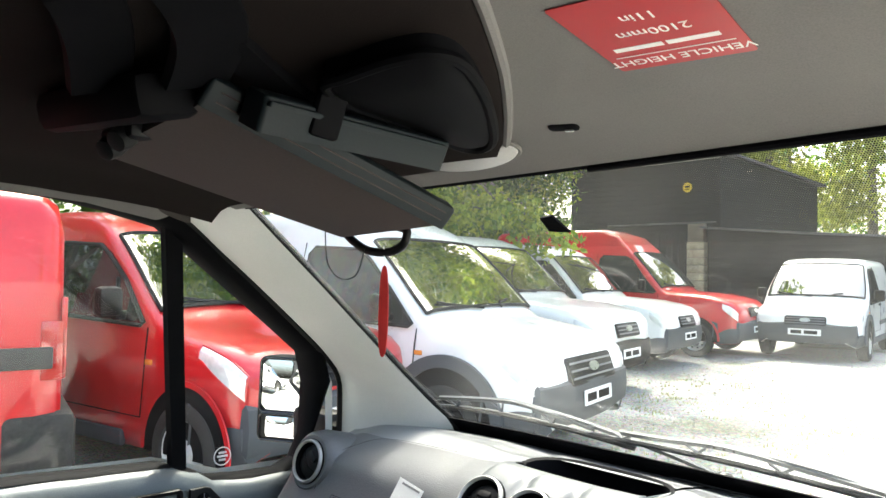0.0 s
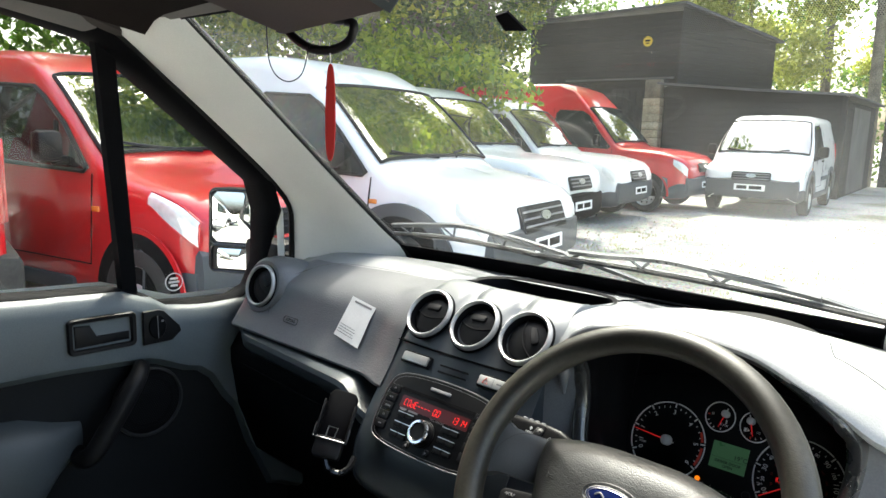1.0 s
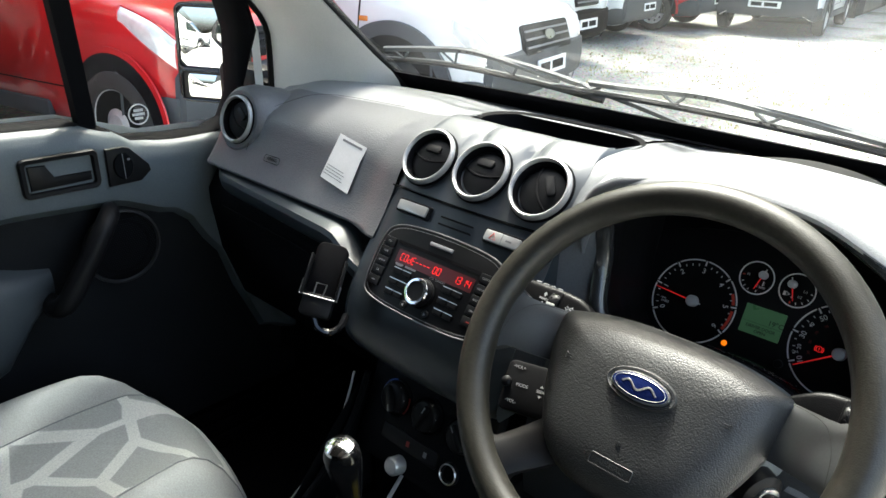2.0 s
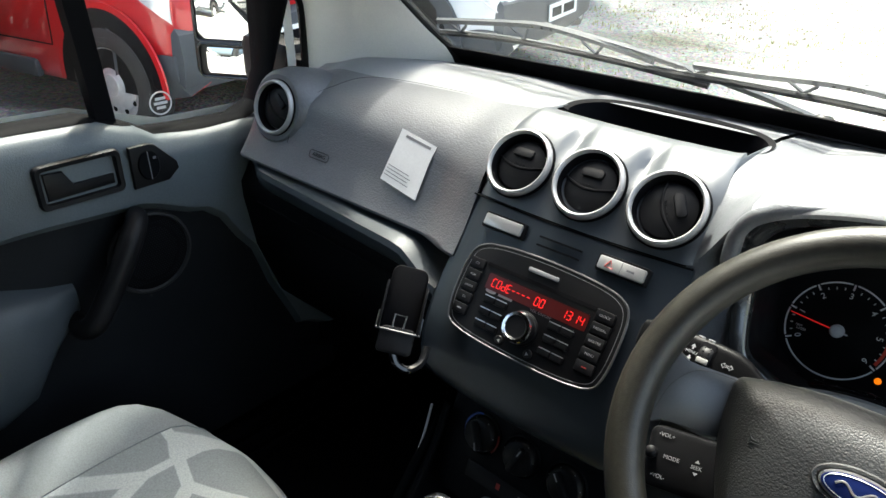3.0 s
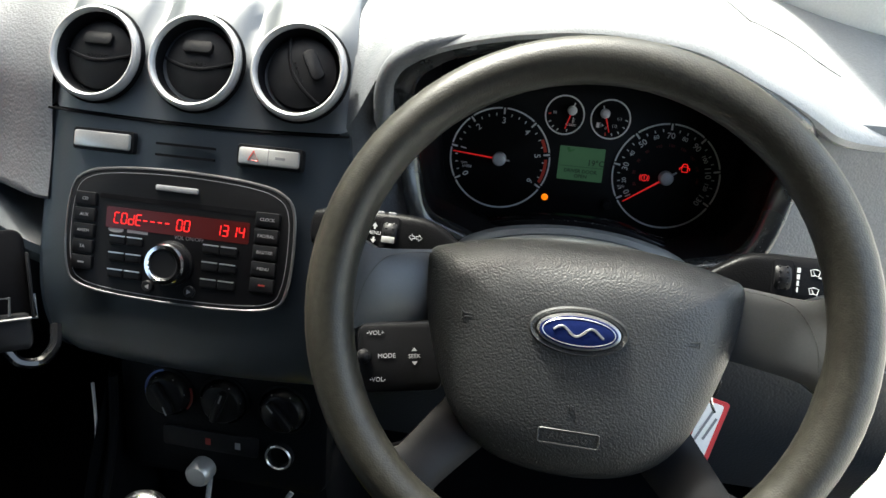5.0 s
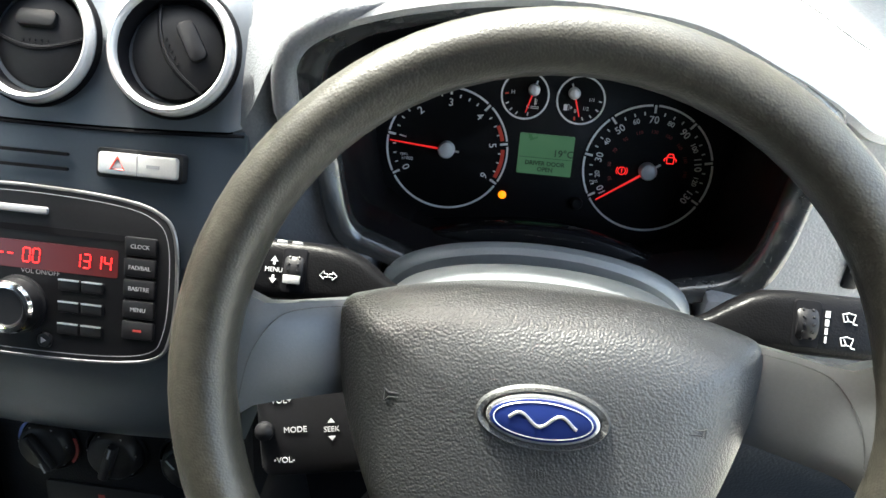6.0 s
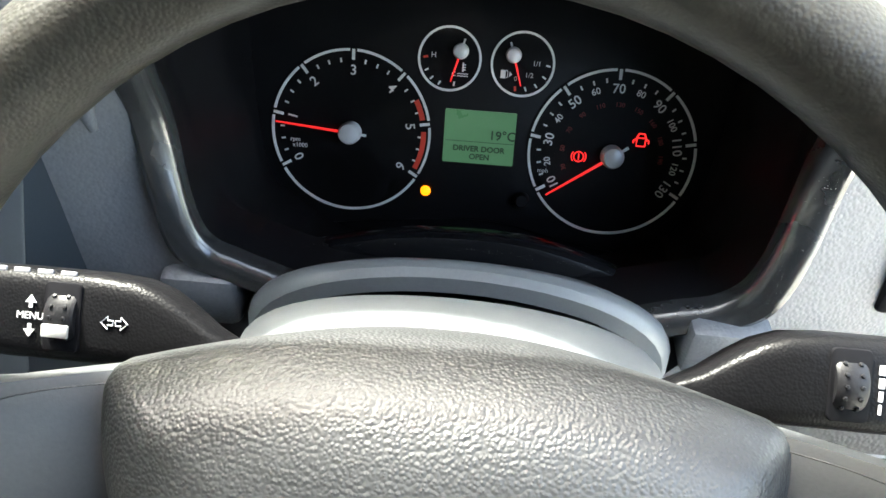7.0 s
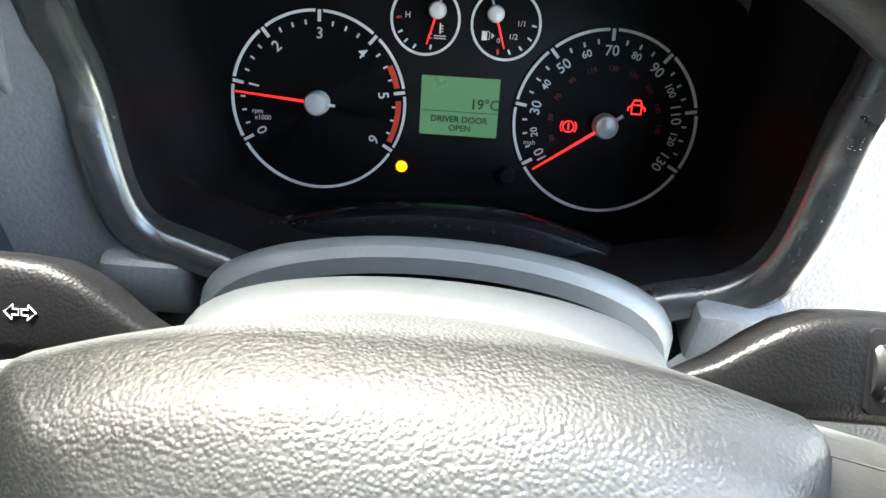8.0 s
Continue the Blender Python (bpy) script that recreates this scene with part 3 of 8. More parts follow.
# floor and walls that close the van
bm = BM()
box(bm, (C, 0.25, 0.375), (1.44, 2.0, 0.05), 0.01)
single("floor", bm, CARPET, "black carpeted van floor", "floor", kind="structure")
bm = BM()
box(bm, (C, -0.77, 1.02), (1.44, 0.04, 1.34), 0.01)
single("wall_bulkhead", bm, UNSEENWALL, "unseen bulkhead behind the seats, kept dark against bounced light", "bulkhead", kind="structure")
bm = BM()
box(bm, (C, 1.26, 0.75), (1.44, 0.04, 0.72), 0.01)
single("wall_firewall", bm, CARPET, "black carpeted front wall of the footwell", "footwell wall", kind="structure")
# outer roof and side above and behind the doors
bm = BM()
rows = []
for y, z in ((-0.8, 1.80), (0.0, 1.80), (0.35, 1.775), (0.55, 1.715), (0.66, 1.64)):
    d = 0.15 - 0.12 * ease((y - 0.1) / 0.5)
    rows.append([(C - 0.75, y, z - d), (C - 0.72, y, z - 0.4 * d), (C - 0.6, y, z), (C + 0.6, y, z), (C + 0.72, y, z - 0.4 * d), (C + 0.75, y, z - d)])
grid(bm, rows)
single("roof", bm, BODYWHITE, "white painted van roof skin", "roof", kind="structure")
for sgn in (-1, 1):
    bm = BM()
    ahead = 0.12 if sgn > 0 else -0.30
    box(bm, (C + sgn * 0.74, (ahead - 0.80) / 2, 1.0), (0.05, ahead + 0.80, 1.30), 0.01)
    single("wall_side", bm, UNSEENWALL, "unseen van side behind the door, kept dark against bounced light", "van side", kind="structure")
    bm = BM()
    box(bm, (C + sgn * 0.72, 1.12, 0.72), (0.05, 0.32, 0.80), 0.01)
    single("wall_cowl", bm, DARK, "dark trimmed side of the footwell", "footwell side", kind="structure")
# unseen panel added low on the driver's side to block light off the ground
bm = BM()
box(bm, (C + 0.745, 0.22, 0.56), (0.05, 1.10, 0.42), 0.02)
single("wall_bounce_block", bm, UNSEENWALL, "unseen dark panel that blocks ground light below the driver's door opening", "sill", kind="structure")
# front panel and scuttle below the windscreen
bm = BM()
grid(bm, [[(C + 0.78 * k / 6, y - 0.06 * abs(k / 6) ** 2, z) for k in range(-6, 7)] for y, z in ((1.155, 1.06), (1.21, 1.03), (1.30, 1.00), (1.34, 0.98), (1.60, 0.88), (1.85, 0.77), (1.95, 0.65))])
single("bonnet", bm, [BODYWHITE], "white bonnet beyond the windscreen", "bonnet", kind="structure")
bm = BM()
grid(bm, [[(C + 0.70 * k / 8, y - 0.06 * abs(k / 8) ** 2, z) for k in range(-8, 9)] for y, z in ((1.150, 1.120), (1.19, 1.103), (1.25, 1.080), (1.32, 1.050))])
single("scuttle", bm, SCUTTLE, "black plastic scuttle panel below the windscreen", "scuttle", kind="structure")


def off_glass(x, h, d):
    """A point a little outside the windscreen, at height h up it."""
    return screen_at(x, h) + Vector((0, 0.69, 0.72)) * d


def flat_bar(bm, pts, wide, thick):
    """A flat bar along points on the glass, broad across the view."""
    rows = []
    for p in pts:
        up, out = Vector((0, -0.72, 0.69)) * wide / 2, Vector((0, 0.69, 0.72)) * thick / 2
        rows.append([p - up - out, p - up * 0.7 + out, p + up * 0.7 + out, p + up - out])
    vr = grid(bm, rows, closed=True)
    cap(bm, vr[0]), cap(bm, vr[-1])


def wiper(bridge, blade, arm, label):
    w = thing("windscreen_wiper", label, "wiper", off_glass(*arm[-1], 0.02), group="windscreen wipers")
    bm = BM()
    flat_bar(bm, spline([off_glass(x, h, 0.018) for x, h in bridge], 5), 0.011, 0.006)
    br = part("bridge", bm, BUMPER, w, "weathered grey wiper bridge")
    for k in range(3):
        x, h = bridge[len(bridge) // 2]
        bm = BM()
        lathe(bm, [(0.0022, 0.0), (0.0022, 0.001), (0.0, 0.001)], 10, axes(off_glass(x + 0.016 * (k - 1), h, 0.0215), (1, 0, 0), (0, 0.69, 0.72)))
        lathe(bm, [(0.0022, 0.0), (0.0022, 0.001), (0.0, 0.001)], 10, axes(off_glass(x + 0.016 * (k - 1), h, 0.0145), (1, 0, 0), (0, -0.69, -0.72)))
        part("rivet", bm, MATTBLACK, br)
    pts = spline([off_glass(x, h, 0.007) for x, h in blade], 6)
    bm = BM()
    tube(bm, pts, 0.0042, 6)
    part("rubber_blade", bm, RUBBER, w)
    bm = BM()
    flat_bar(bm, [p + Vector((0, 0.004, 0.004)) for p in pts], 0.006, 0.003)
    part("blade_spine", bm, BUMPER, w)
    for k in (0.18, 0.40, 0.62, 0.84):
        i = int(k * (len(pts) - 1))
        x = pts[i].x
        h = table(x, [(p[0], p[1]) for p in bridge])[0] if bridge[0][0] <= x <= bridge[-1][0] else None
        if h is not None:
            bm = BM()
            flat_bar(bm, [off_glass(x - 0.018, h - 0.004, 0.016), pts[i] + Vector((0.0, 0.004, 0.004)), off_glass(x + 0.018, h - 0.004, 0.016)], 0.007, 0.003)
            part("claw", bm, BUMPER, w)
    bm = BM()
    flat_bar(bm, spline([off_glass(x, h, 0.022) for x, h in arm], 6), 0.013, 0.006)
    part("arm", bm, BUMPER, w, "grey wiper arm")
    bm = BM()
    lathe(bm, [(0.014, -0.02), (0.014, 0.006), (0.009, 0.010), (0.0, 0.010)], 16, axes(off_glass(*arm[-1], 0.020), (1, 0, 0), (0, 0.3, 0.95)))
    part("spindle_cap", bm, BLACK, w)


wiper([(-0.80, 0.150), (-0.68, 0.176), (-0.585, 0.190), (-0.50, 0.166), (-0.42, 0.130)], [(-0.83, 0.118), (-0.66, 0.140), (-0.48, 0.128), (-0.34, 0.100)], [(-0.585, 0.184), (-0.45, 0.148), (-0.30, 0.080), (-0.20, 0.020)], "weathered black windscreen wiper parked along the scuttle")
wiper([(-0.36, 0.140), (-0.276, 0.146), (-0.166, 0.160), (-0.05, 0.138), (0.06, 0.112)], [(-0.44, 0.120), (-0.25, 0.128), (-0.05, 0.118), (0.16, 0.090)], [(-0.166, 0.156), (-0.02, 0.132), (0.12, 0.075), (0.22, 0.010)], "weathered black windscreen wiper parked low before the driver")

# ---- dashboard ----
dash = thing("dashboard", "blue-grey moulded plastic van dashboard with an instrument hood", "dashboard", (C, 1.0, 0.4))
CREST_L = [(-1.035, 0.965, 1.075), (-0.99, 0.955, 1.110), (-0.90, 0.945, 1.128), (-0.58, 0.945, 1.138), (-0.48, 0.945, 1.144)]
CREST_R = [(-0.224, 0.880, 1.147), (-0.195, 0.835, 1.147), (-0.165, 0.806, 1.149), (-0.154, 0.800, 1.150), (-0.129, 0.798, 1.162), (-0.105, 0.797, 1.171), (-0.059, 0.797, 1.181), (-0.013, 0.797, 1.1857), (0.031, 0.797, 1.184), (0.076, 0.797, 1.176), (0.124, 0.800, 1.1545), (0.163, 0.806, 1.135), (0.192, 0.815, 1.117), (0.220, 0.828, 1.106), (0.260, 0.836, 1.101), (0.335, 0.842, 1.097)]
bm = BM()


def top_row(x, yc, zc, skirt=False):
    y1, z1 = screen_at(x, 0)[1] - 0.004, 1.130 - 0.008 * abs((x - C) / 0.69) ** 3
    row = [Vector((x, y1 + 0.01, z1 - 0.05)), Vector((x, y1, z1))]
    y2, z2 = yc, zc
    if skirt:
        yc, zc = y2 + 0.030, z2 + 0.001
    for k in range(1, 11):
        t = k / 10
        z = z1 + (zc - z1) * (0.65 * t + 0.35 * ease(t)) + 0.012 * math.sin(math.pi * t) * ease(abs(x + 0.352) / 0.18 - 0.6)
        row.append(Vector((x, y1 + (yc - y1) * t, z)))
    if skirt:
        row += [Vector((x, y2 + dy * (1 + 0.3 * ease((x - 0.12) / 0.08)), z2 + dz * (1 + 0.4 * ease((x - 0.12) / 0.08)))) for dy, dz in ((0.018, -0.001), (0.008, -0.003), (0.002, -0.006), (-0.001, -0.010), (0.001, -0.0145), (0.008, -0.018))]
    return row


grid(bm, [top_row(x, *table(x, CREST_L)) for x in [-1.035 + 0.553 * i / 40 for i in range(41)]])
grid(bm, [top_row(x, 1.030, 1.146) for x in [-0.482 + 0.262 * i / 20 for i in range(21)]])
CR = [tuple(p) for p in spline(CREST_R, 8)]
grid(bm, [top_row(x, *table(x, CR), True) for x in [-0.165 + 0.500 * i / 80 for i in range(81)]])
part("top_shell", bm, DASHTOP, dash, "grained grey dashboard top, lightened for windscreen light")


# shoulder that runs from the console's crown into the instrument hood and its left face
bm = BM()
y1 = screen_at(-0.2, 0)[1] - 0.004
pa = spline([(0, y1, 1.127), (0, 1.03, 1.145), (0, 0.93, 1.1485), (0, 0.884, 1.146), (0, 0.858, 1.131), (0, 0.8370, 1.109), (0, 0.8185, 1.0865), (0, 0.805, 1.066)], 5)
qa = [(0, p.y, p.z) for p in top_row(-0.165, *table(-0.165, CR), True)[1:-2]]
pb = spline([(0, 0.805, 1.066), (0, 0.798, 1.03), (0, 0.796, 0.98), (0, 0.795, 0.93), (0, 0.790, 0.88)], 5)
qb = spline([(0, qa[-1][1], qa[-1][2]), (0, 0.818, 1.10), (0, 0.820, 1.02), (0, 0.802, 0.95), (0, 0.790, 0.88)], 5)
rows = []
for k in range(17):
    t = k / 16
    w = 0.35 * t + 0.65 * ease(t)
    row = [p.lerp(q, w) for p, q in zip(evenly(pa, 34), evenly(qa, 34))] + [p.lerp(q, w) for p, q in zip(evenly(pb, 16), evenly(qb, 16))][1:]
    rows.append([(-0.214 + 0.052 * t + 0.022 * t * ease((1.02 - p.z) / 0.05), p.y, p.z) for p in row])
grid(bm, rows)
part("shoulder", bm, FACE, dash, "grained face between console and instruments")

# passenger airbag panel, from the crest down
bm = BM()
rows = []
for i in range(41):
    x = -1.035 + 0.548 * i / 40
    yc, zc = table(x, CREST_L)
    end = ease((x + 1.035) / 0.05)
    back = (1 - end) * 0.05
    fwd = -0.020 * ease((x + 0.57) / 0.08) + 0.012 * (-0.80 - x)
    prof = [(yc, zc), (0.882 + back + fwd, zc - 0.014), (0.838 + back + fwd, 1.097 - 0.02 * (1 - end)), (0.8195 + back + fwd, 1.066), (0.802 + back + fwd, 1.034), (0.784 + back + fwd, 1.008), (0.776 + back + fwd, 0.994), (0.80 + back + fwd, 0.985)]
    rows.append(spline([(x, y, z) for y, z in prof], 3))
grid(bm, rows)
part("airbag_panel", bm, DASH, dash, "grained dark grey passenger airbag cover")
# outline groove of the airbag cover
bm = BM()
tube(bm, spline([(-0.885, 0.8015, 1.036), (-0.880, 0.834, 1.0945), (-0.855, 0.880, 1.120), (-0.80, 0.925, 1.136), (-0.62, 0.948, 1.1395)], 6), 0.0003, 6)
part("airbag_groove", bm, MATTBLACK, dash)
# small embossed word plate
bm = BM()
AW = axes((-0.803, 0.8015, 1.0345), (1, 0, 0), (0, -0.87, 0.49))
arc = rrect(0.044, 0.012, 0.004)
tube(bm, [AW @ Vector((p[0], p[1], 0.002)) for p in arc], 0.0005, 5, closed=True)
writing(bm, "AIRBAG", 0.0085, AW @ pose(0, 0, 0.002))
part("airbag_word", bm, MATTBLACK, dash)

# lip of the shelf below the airbag cover
bm = BM()
rows = []
for i in range(25):
    t = i / 24
    x = -1.03 + 0.525 * t
    y0, z0 = 0.775 - 0.040 * t + 0.045 * (1 - ease(t / 0.22)), 0.990 - 0.004 * t
    drop = 0.035 * ease((t - 0.85) / 0.15)
    rows.append([(x, y0 + 0.07, z0 - 0.006 - drop), (x, y0 + 0.02, z0 - drop), (x, y0 + 0.004, z0 - 0.004 - drop), (x, y0, z0 - 0.012 - drop), (x, y0 + 0.004, z0 - 0.030 - drop), (x, y0 + 0.02, z0 - 0.046 - drop), (x, y0 + 0.07, z0 - 0.055 - drop)])
grid(bm, rows)
part("shelf_lip", bm, LIPGREY, dash, "smooth blue-grey lip under the airbag cover")
# dark glovebox and knee panel under the lip
bm = BM()
rows = []
for i in range(13):
    x = -1.03 + 0.56 * i / 12
    rows.append([(x, 0.83, 0.975), (x, 0.80, 0.93), (x, 0.80, 0.90), (x, 0.815, 0.80), (x, 0.86, 0.68), (x, 0.98, 0.60), (x, 1.2, 0.58)])
grid(bm, rows)
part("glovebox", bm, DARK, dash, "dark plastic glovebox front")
bm = BM()
tube(bm, [(-0.98, 0.797, 0.905), (-0.60, 0.797, 0.885)], 0.0015, 6)
part("glovebox_gap", bm, MATTBLACK, dash)

# ---- centre console ----
SC = -0.347
stack = thing("centre_console", "blue-grey plastic centre console with a crown coloured as lit", "centre console", (SC, 0.75, 0.40))
PROF = [(0.735, 0.832), (0.706, 0.838), (0.690, 0.86), (0.690, 0.89), (0.700, 0.925), (0.7225, 0.966), (0.752, 1.010), (0.782, 1.056), (0.7895, 1.0665)]
HALF = [0.128, 0.136, 0.142, 0.146, 0.1475, 0.147, 0.1455, 0.1445, 0.144]


def console_rows(prof, half, n, depth):
    rows = []
    for (y, z), h in zip(prof, half):
        row = [(SC - h, y + depth, z - 0.01), (SC - h, y + 0.012, z - 0.002)]
        for k in range(n + 1):
            u = -1 + 2 * k / n
            row.append((SC + h * u * 0.985, y + 0.008 * u * u + (0.006 if abs(u) == 1 else 0), z))
        row += [(SC + h, y + 0.012, z - 0.002), (SC + h, y + depth, z - 0.01)]
        rows.append(row)
    return rows


bm = BM()
sp = spline([(h, y, z) for (y, z), h in zip(PROF, HALF)], 4)
grid(bm, console_rows([(p[1], p[2]) for p in sp], [p[0] for p in sp], 16, 0.12))
part("lower_fascia", bm, STACK, stack, "blue-grey radio fascia")
# crown: vents below, open tray above
CPROF = [(0.7915, 1.0685), (0.806, 1.089), (0.8245, 1.1115), (0.846, 1.134), (0.872, 1.150), (0.90, 1.156), (0.926, 1.152)]
CHALF = [0.144, 0.1435, 0.142, 0.139, 0.135, 0.132, 0.128]
bm = BM()
sp = spline([(h, y, z) for (y, z), h in zip(CPROF, CHALF)], 4)
crow = console_rows([(p[1], p[2]) for p in sp], [p[0] for p in sp], 36, 0.10)
for r, p in zip(crow, sp):
    for k in range(2, len(r) - 2):
        x, y, z = r[k]
        # hollows between the three vents
        f = ease((z - 1.105) / 0.04)
        g = sum(math.exp(-((x - SC - s * 0.0478) / 0.012) ** 2) for s in (-1, 1))
        r[k] = (x, y + 0.016 * f * g * (1 - ease((z - 1.145) / 0.02)), z - 0.004 * f * g)
grid(bm, crow)
part("crown", bm, CROWN, stack, "blue-grey upper panel, coloured lighter for the light on it")
# tray: a recess with rounded ends
bm = BM()
rim = []
for k in range(40):
    a = 2 * math.pi * k / 40
    cx, cy = math.cos(a), math.sin(a)
    rim.append((SC + 0.004 + 0.129 * (abs(cx) ** 0.55) * (1 if cx > 0 else -1), 0.982 + 0.052 * (abs(cy) ** 0.8) * (1 if cy > 0 else -1) + 0.012 * (1 - cx * cx)))
rows = []
for sc, z in ((1.06, 1.149), (1.0, 1.146), (0.985, 1.135), (0.95, 1.10), (0.90, 1.085), (0.5, 1.082), (0.05, 1.082)):
    rows.append([(SC + 0.004 + (x - SC - 0.004) * sc, 0.985 + (y - 0.985) * sc, z) for x, y in rim])
vr = grid(bm, rows, closed=True)
part("tray", bm, MATTBLACK, stack, "deep black open tray")
# seam between crown and fascia
bm = BM()
tube(bm, [(SC - 0.144 + 0.288 * k / 16, 0.7890 + 0.008 * (k / 8 - 1) ** 2, 1.0672) for k in range(17)], 0.0011, 6)
part("seam", bm, MATTBLACK, stack)

ST = radians(34)
SV, SN = Vector((0, math.sin(ST), math.cos(ST))), Vector((0, -math.cos(ST), math.sin(ST)))


def on_stack(u, v, h=0.0):
    """A pose on the radio fascia: u to the right, v up the slope."""
    p = Vector((-0.3345 + u, 0.722, 0.97)) + SV * v + SN * h
    return axes(p, (1, 0, 0), SN)


# silver switch bars above the radio
def switch_bar(u0, u1, label):
    sw = thing("switch_bar", label, "switch", on_stack((u0 + u1) / 2, 0.097).translation, group="console switches")
    m = on_stack((u0 + u1) / 2, 0.097, 0.002)
    bm = BM()
    prism(bm, rrect(u1 - u0 + 0.005, 0.020, 0.003), -0.006, 0.0015, m, 0.0006)
    part("surround", bm, BLACK, sw)
    bm = BM()
    prism(bm, rrect(u1 - u0, 0.0145, 0.0025), 0.0, 0.0045, m, 0.0012)
    part("key", bm, KEYSILVER, sw, "silver key")
    return sw, m


switch_bar(-0.119, -0.065, "plain silver blanking bar on the console")
hz, hm = switch_bar(0.038, 0.093, "silver bar with the hazard light switch")
bm = BM()
tri = [Vector((0.0055 * math.sin(radians(120 * k)), 0.0055 * math.cos(radians(120 * k)) - 0.001, 0.0048)) + Vector((-0.0135, 0, 0)) for k in range(3)]
tube(bm, [hm @ p for p in tri], 0.0007, 5, closed=True)
part("hazard_mark", bm, REDPRINT, hz, "red triangle outline")
bm = BM()
box(bm, (0.0, 0, 0.0045), (0.0006, 0.0145, 0.0006), 0, hm)
box(bm, (0.011, 0.0, 0.0046), (0.009, 0.0022, 0.0003), 0, hm)
part("switch_print", bm, GREYPRINT, hz)
bm = BM()
for v in (0.0996, 0.0896):
    prism(bm, rrect(0.056, 0.0022, 0.001, 3), -0.001, 0.0018, on_stack(-0.0137, v, 0.001))
part("speech_slots", bm, MATTBLACK, stack, "two thin dark slots")

# ---- radio ----
radio = thing("car_radio", "black car radio with red display in a chrome-lined frame", "radio", on_stack(-0.012, 0.02).translation)
RO = [(-0.1205, 0.012), (-0.1175, 0.050), (-0.106, 0.066), (-0.075, 0.0735), (-0.013, 0.0765), (0.052, 0.0735), (0.082, 0.066), (0.0935, 0.050), (0.0955, 0.012), (0.0925, -0.018), (0.083, -0.033), (0.05, -0.0395), (-0.013, -0.0415), (-0.076, -0.0395), (-0.108, -0.033), (-0.1175, -0.018)]
rout = [(p.x, p.y) for p in spline([(x, y, 0) for x, y in RO], 5, closed=True)]
bm = BM()
prism(bm, rout, 0.0, 0.004, on_stack(0, 0, 0.0015), 0.0015)
part("face", bm, BLACK, radio, "matt black radio face")
bm = BM()
tube(bm, [on_stack(x, y, 0.0045).translation for x, y in rout], 0.0014, 8, closed=True)
part("frame", bm, DULLMETAL, radio, "thin dull chrome outline")
bm = BM()
inner = [(-0.0125 + (x + 0.0125) * 0.955, 0.0175 + (y - 0.0175) * 0.93) for x, y in rout]
tube(bm, [on_stack(x, y, 0.0050).translation for x, y in inner], 0.0006, 6, closed=True)
part("inner_line", bm, GREYPRINT, radio)
bm = BM()
prism(bm, rrect(0.150, 0.0045, 0.002), -0.002, 0.0008, on_stack(-0.014, 0.0475, 0.0052))
part("disc_slot", bm, MATTBLACK, radio, "narrow disc slot")
bm = BM()
prism(bm, rrect(0.040, 0.0050, 0.0015), 0, 0.0025, on_stack(-0.0158, 0.0605, 0.0052), 0.0008)
part("eject_key", bm, GREYPRINT, radio)
bm = BM()
prism(bm, rrect(0.136, 0.0190, 0.002), 0, 0.0006, on_stack(-0.0135, 0.0292, 0.0053))
disp = part("display", bm, REDGLOW, radio, "dim red lit display window")
SEG = {"C": "adef", "O": "abcdef", "D": "bcdeg", "E": "adefg", "-": "g", "0": "abcdef", "1": "bc", "3": "abcdg", "4": "bcfg"}
BAR = {"a": (0, 1, 0), "b": (1, 0.5, 1), "c": (1, -0.5, 1), "d": (0, -1, 0), "e": (-1, -0.5, 1), "f": (-1, 0.5, 1), "g": (0, 0, 0)}


def lit_figure(ch, u):
    """One figure of the display, made of lit bars."""
    bm = BM()
    for q in SEG[ch]:
        x, y, up = BAR[q]
        box(bm, (u + 0.0024 * x + 0.0004 * y, 0.0292 + 0.0047 * y, 0.0062), (0.0009, 0.0038, 0.0004) if up else (0.0040, 0.0009, 0.0004), 0, on_stack(0, 0))
    part("display_figure", bm, REDLIT, disp, "glowing red figure")


for word, u in (("CODE", -0.0604), ("----", -0.0330), ("00", -0.0072), ("13", 0.0290), ("14", 0.0440)):
    for k, ch in enumerate(word):
        lit_figure(ch, u + 0.0070 * (k - (len(word) - 1) / 2))


def radio_key(u, v, w, h, name="key"):
    bm = BM()
    prism(bm, rrect(w, h, 0.0016, 3), 0, 0.0028, on_stack(u, v, 0.0052), 0.0008)
    return part(name, bm, BLACK, radio)


for k in range(5):
    for u, words in ((-0.1018, ("CD", "AUX", "AM/FM", "TA", "")), (0.0708, ("CLOCK", "FAD/BAL", "BAS/TRE", "MENU", ""))):
        key = radio_key(u, 0.0432 - 0.0144 * k, 0.0205 if u < 0 else 0.0225, 0.0125)
        bm = BM()
        if words[k]:
            writing(bm, words[k], 0.0040, on_stack(u, 0.0432 - 0.0144 * k, 0.0082))
        else:
            box(bm, (0, 0, 0.0082), (0.006, 0.0015, 0.0002), 0, on_stack(u, 0.0432 - 0.0144 * k))
        part("key_print", bm, DIMPRINT if (k == 4 and u > 0) else GREYPRINT, key)
for u0, v0 in ((-0.0597, 0.0095), (0.0295, 0.0115)):
    for k in range(3):
        for s in (-1, 1):
            key = radio_key(u0 + s * 0.0083, v0 - 0.0152 * k, 0.0155, 0.0080)
            bm = BM()
            box(bm, (0, 0.0036, 0.0083), (0.0145, 0.0010, 0.0006), 0, on_stack(u0 + s * 0.0083, v0 - 0.0152 * k))
            part("key_edge", bm, SILVER, key, "bright upper edge")
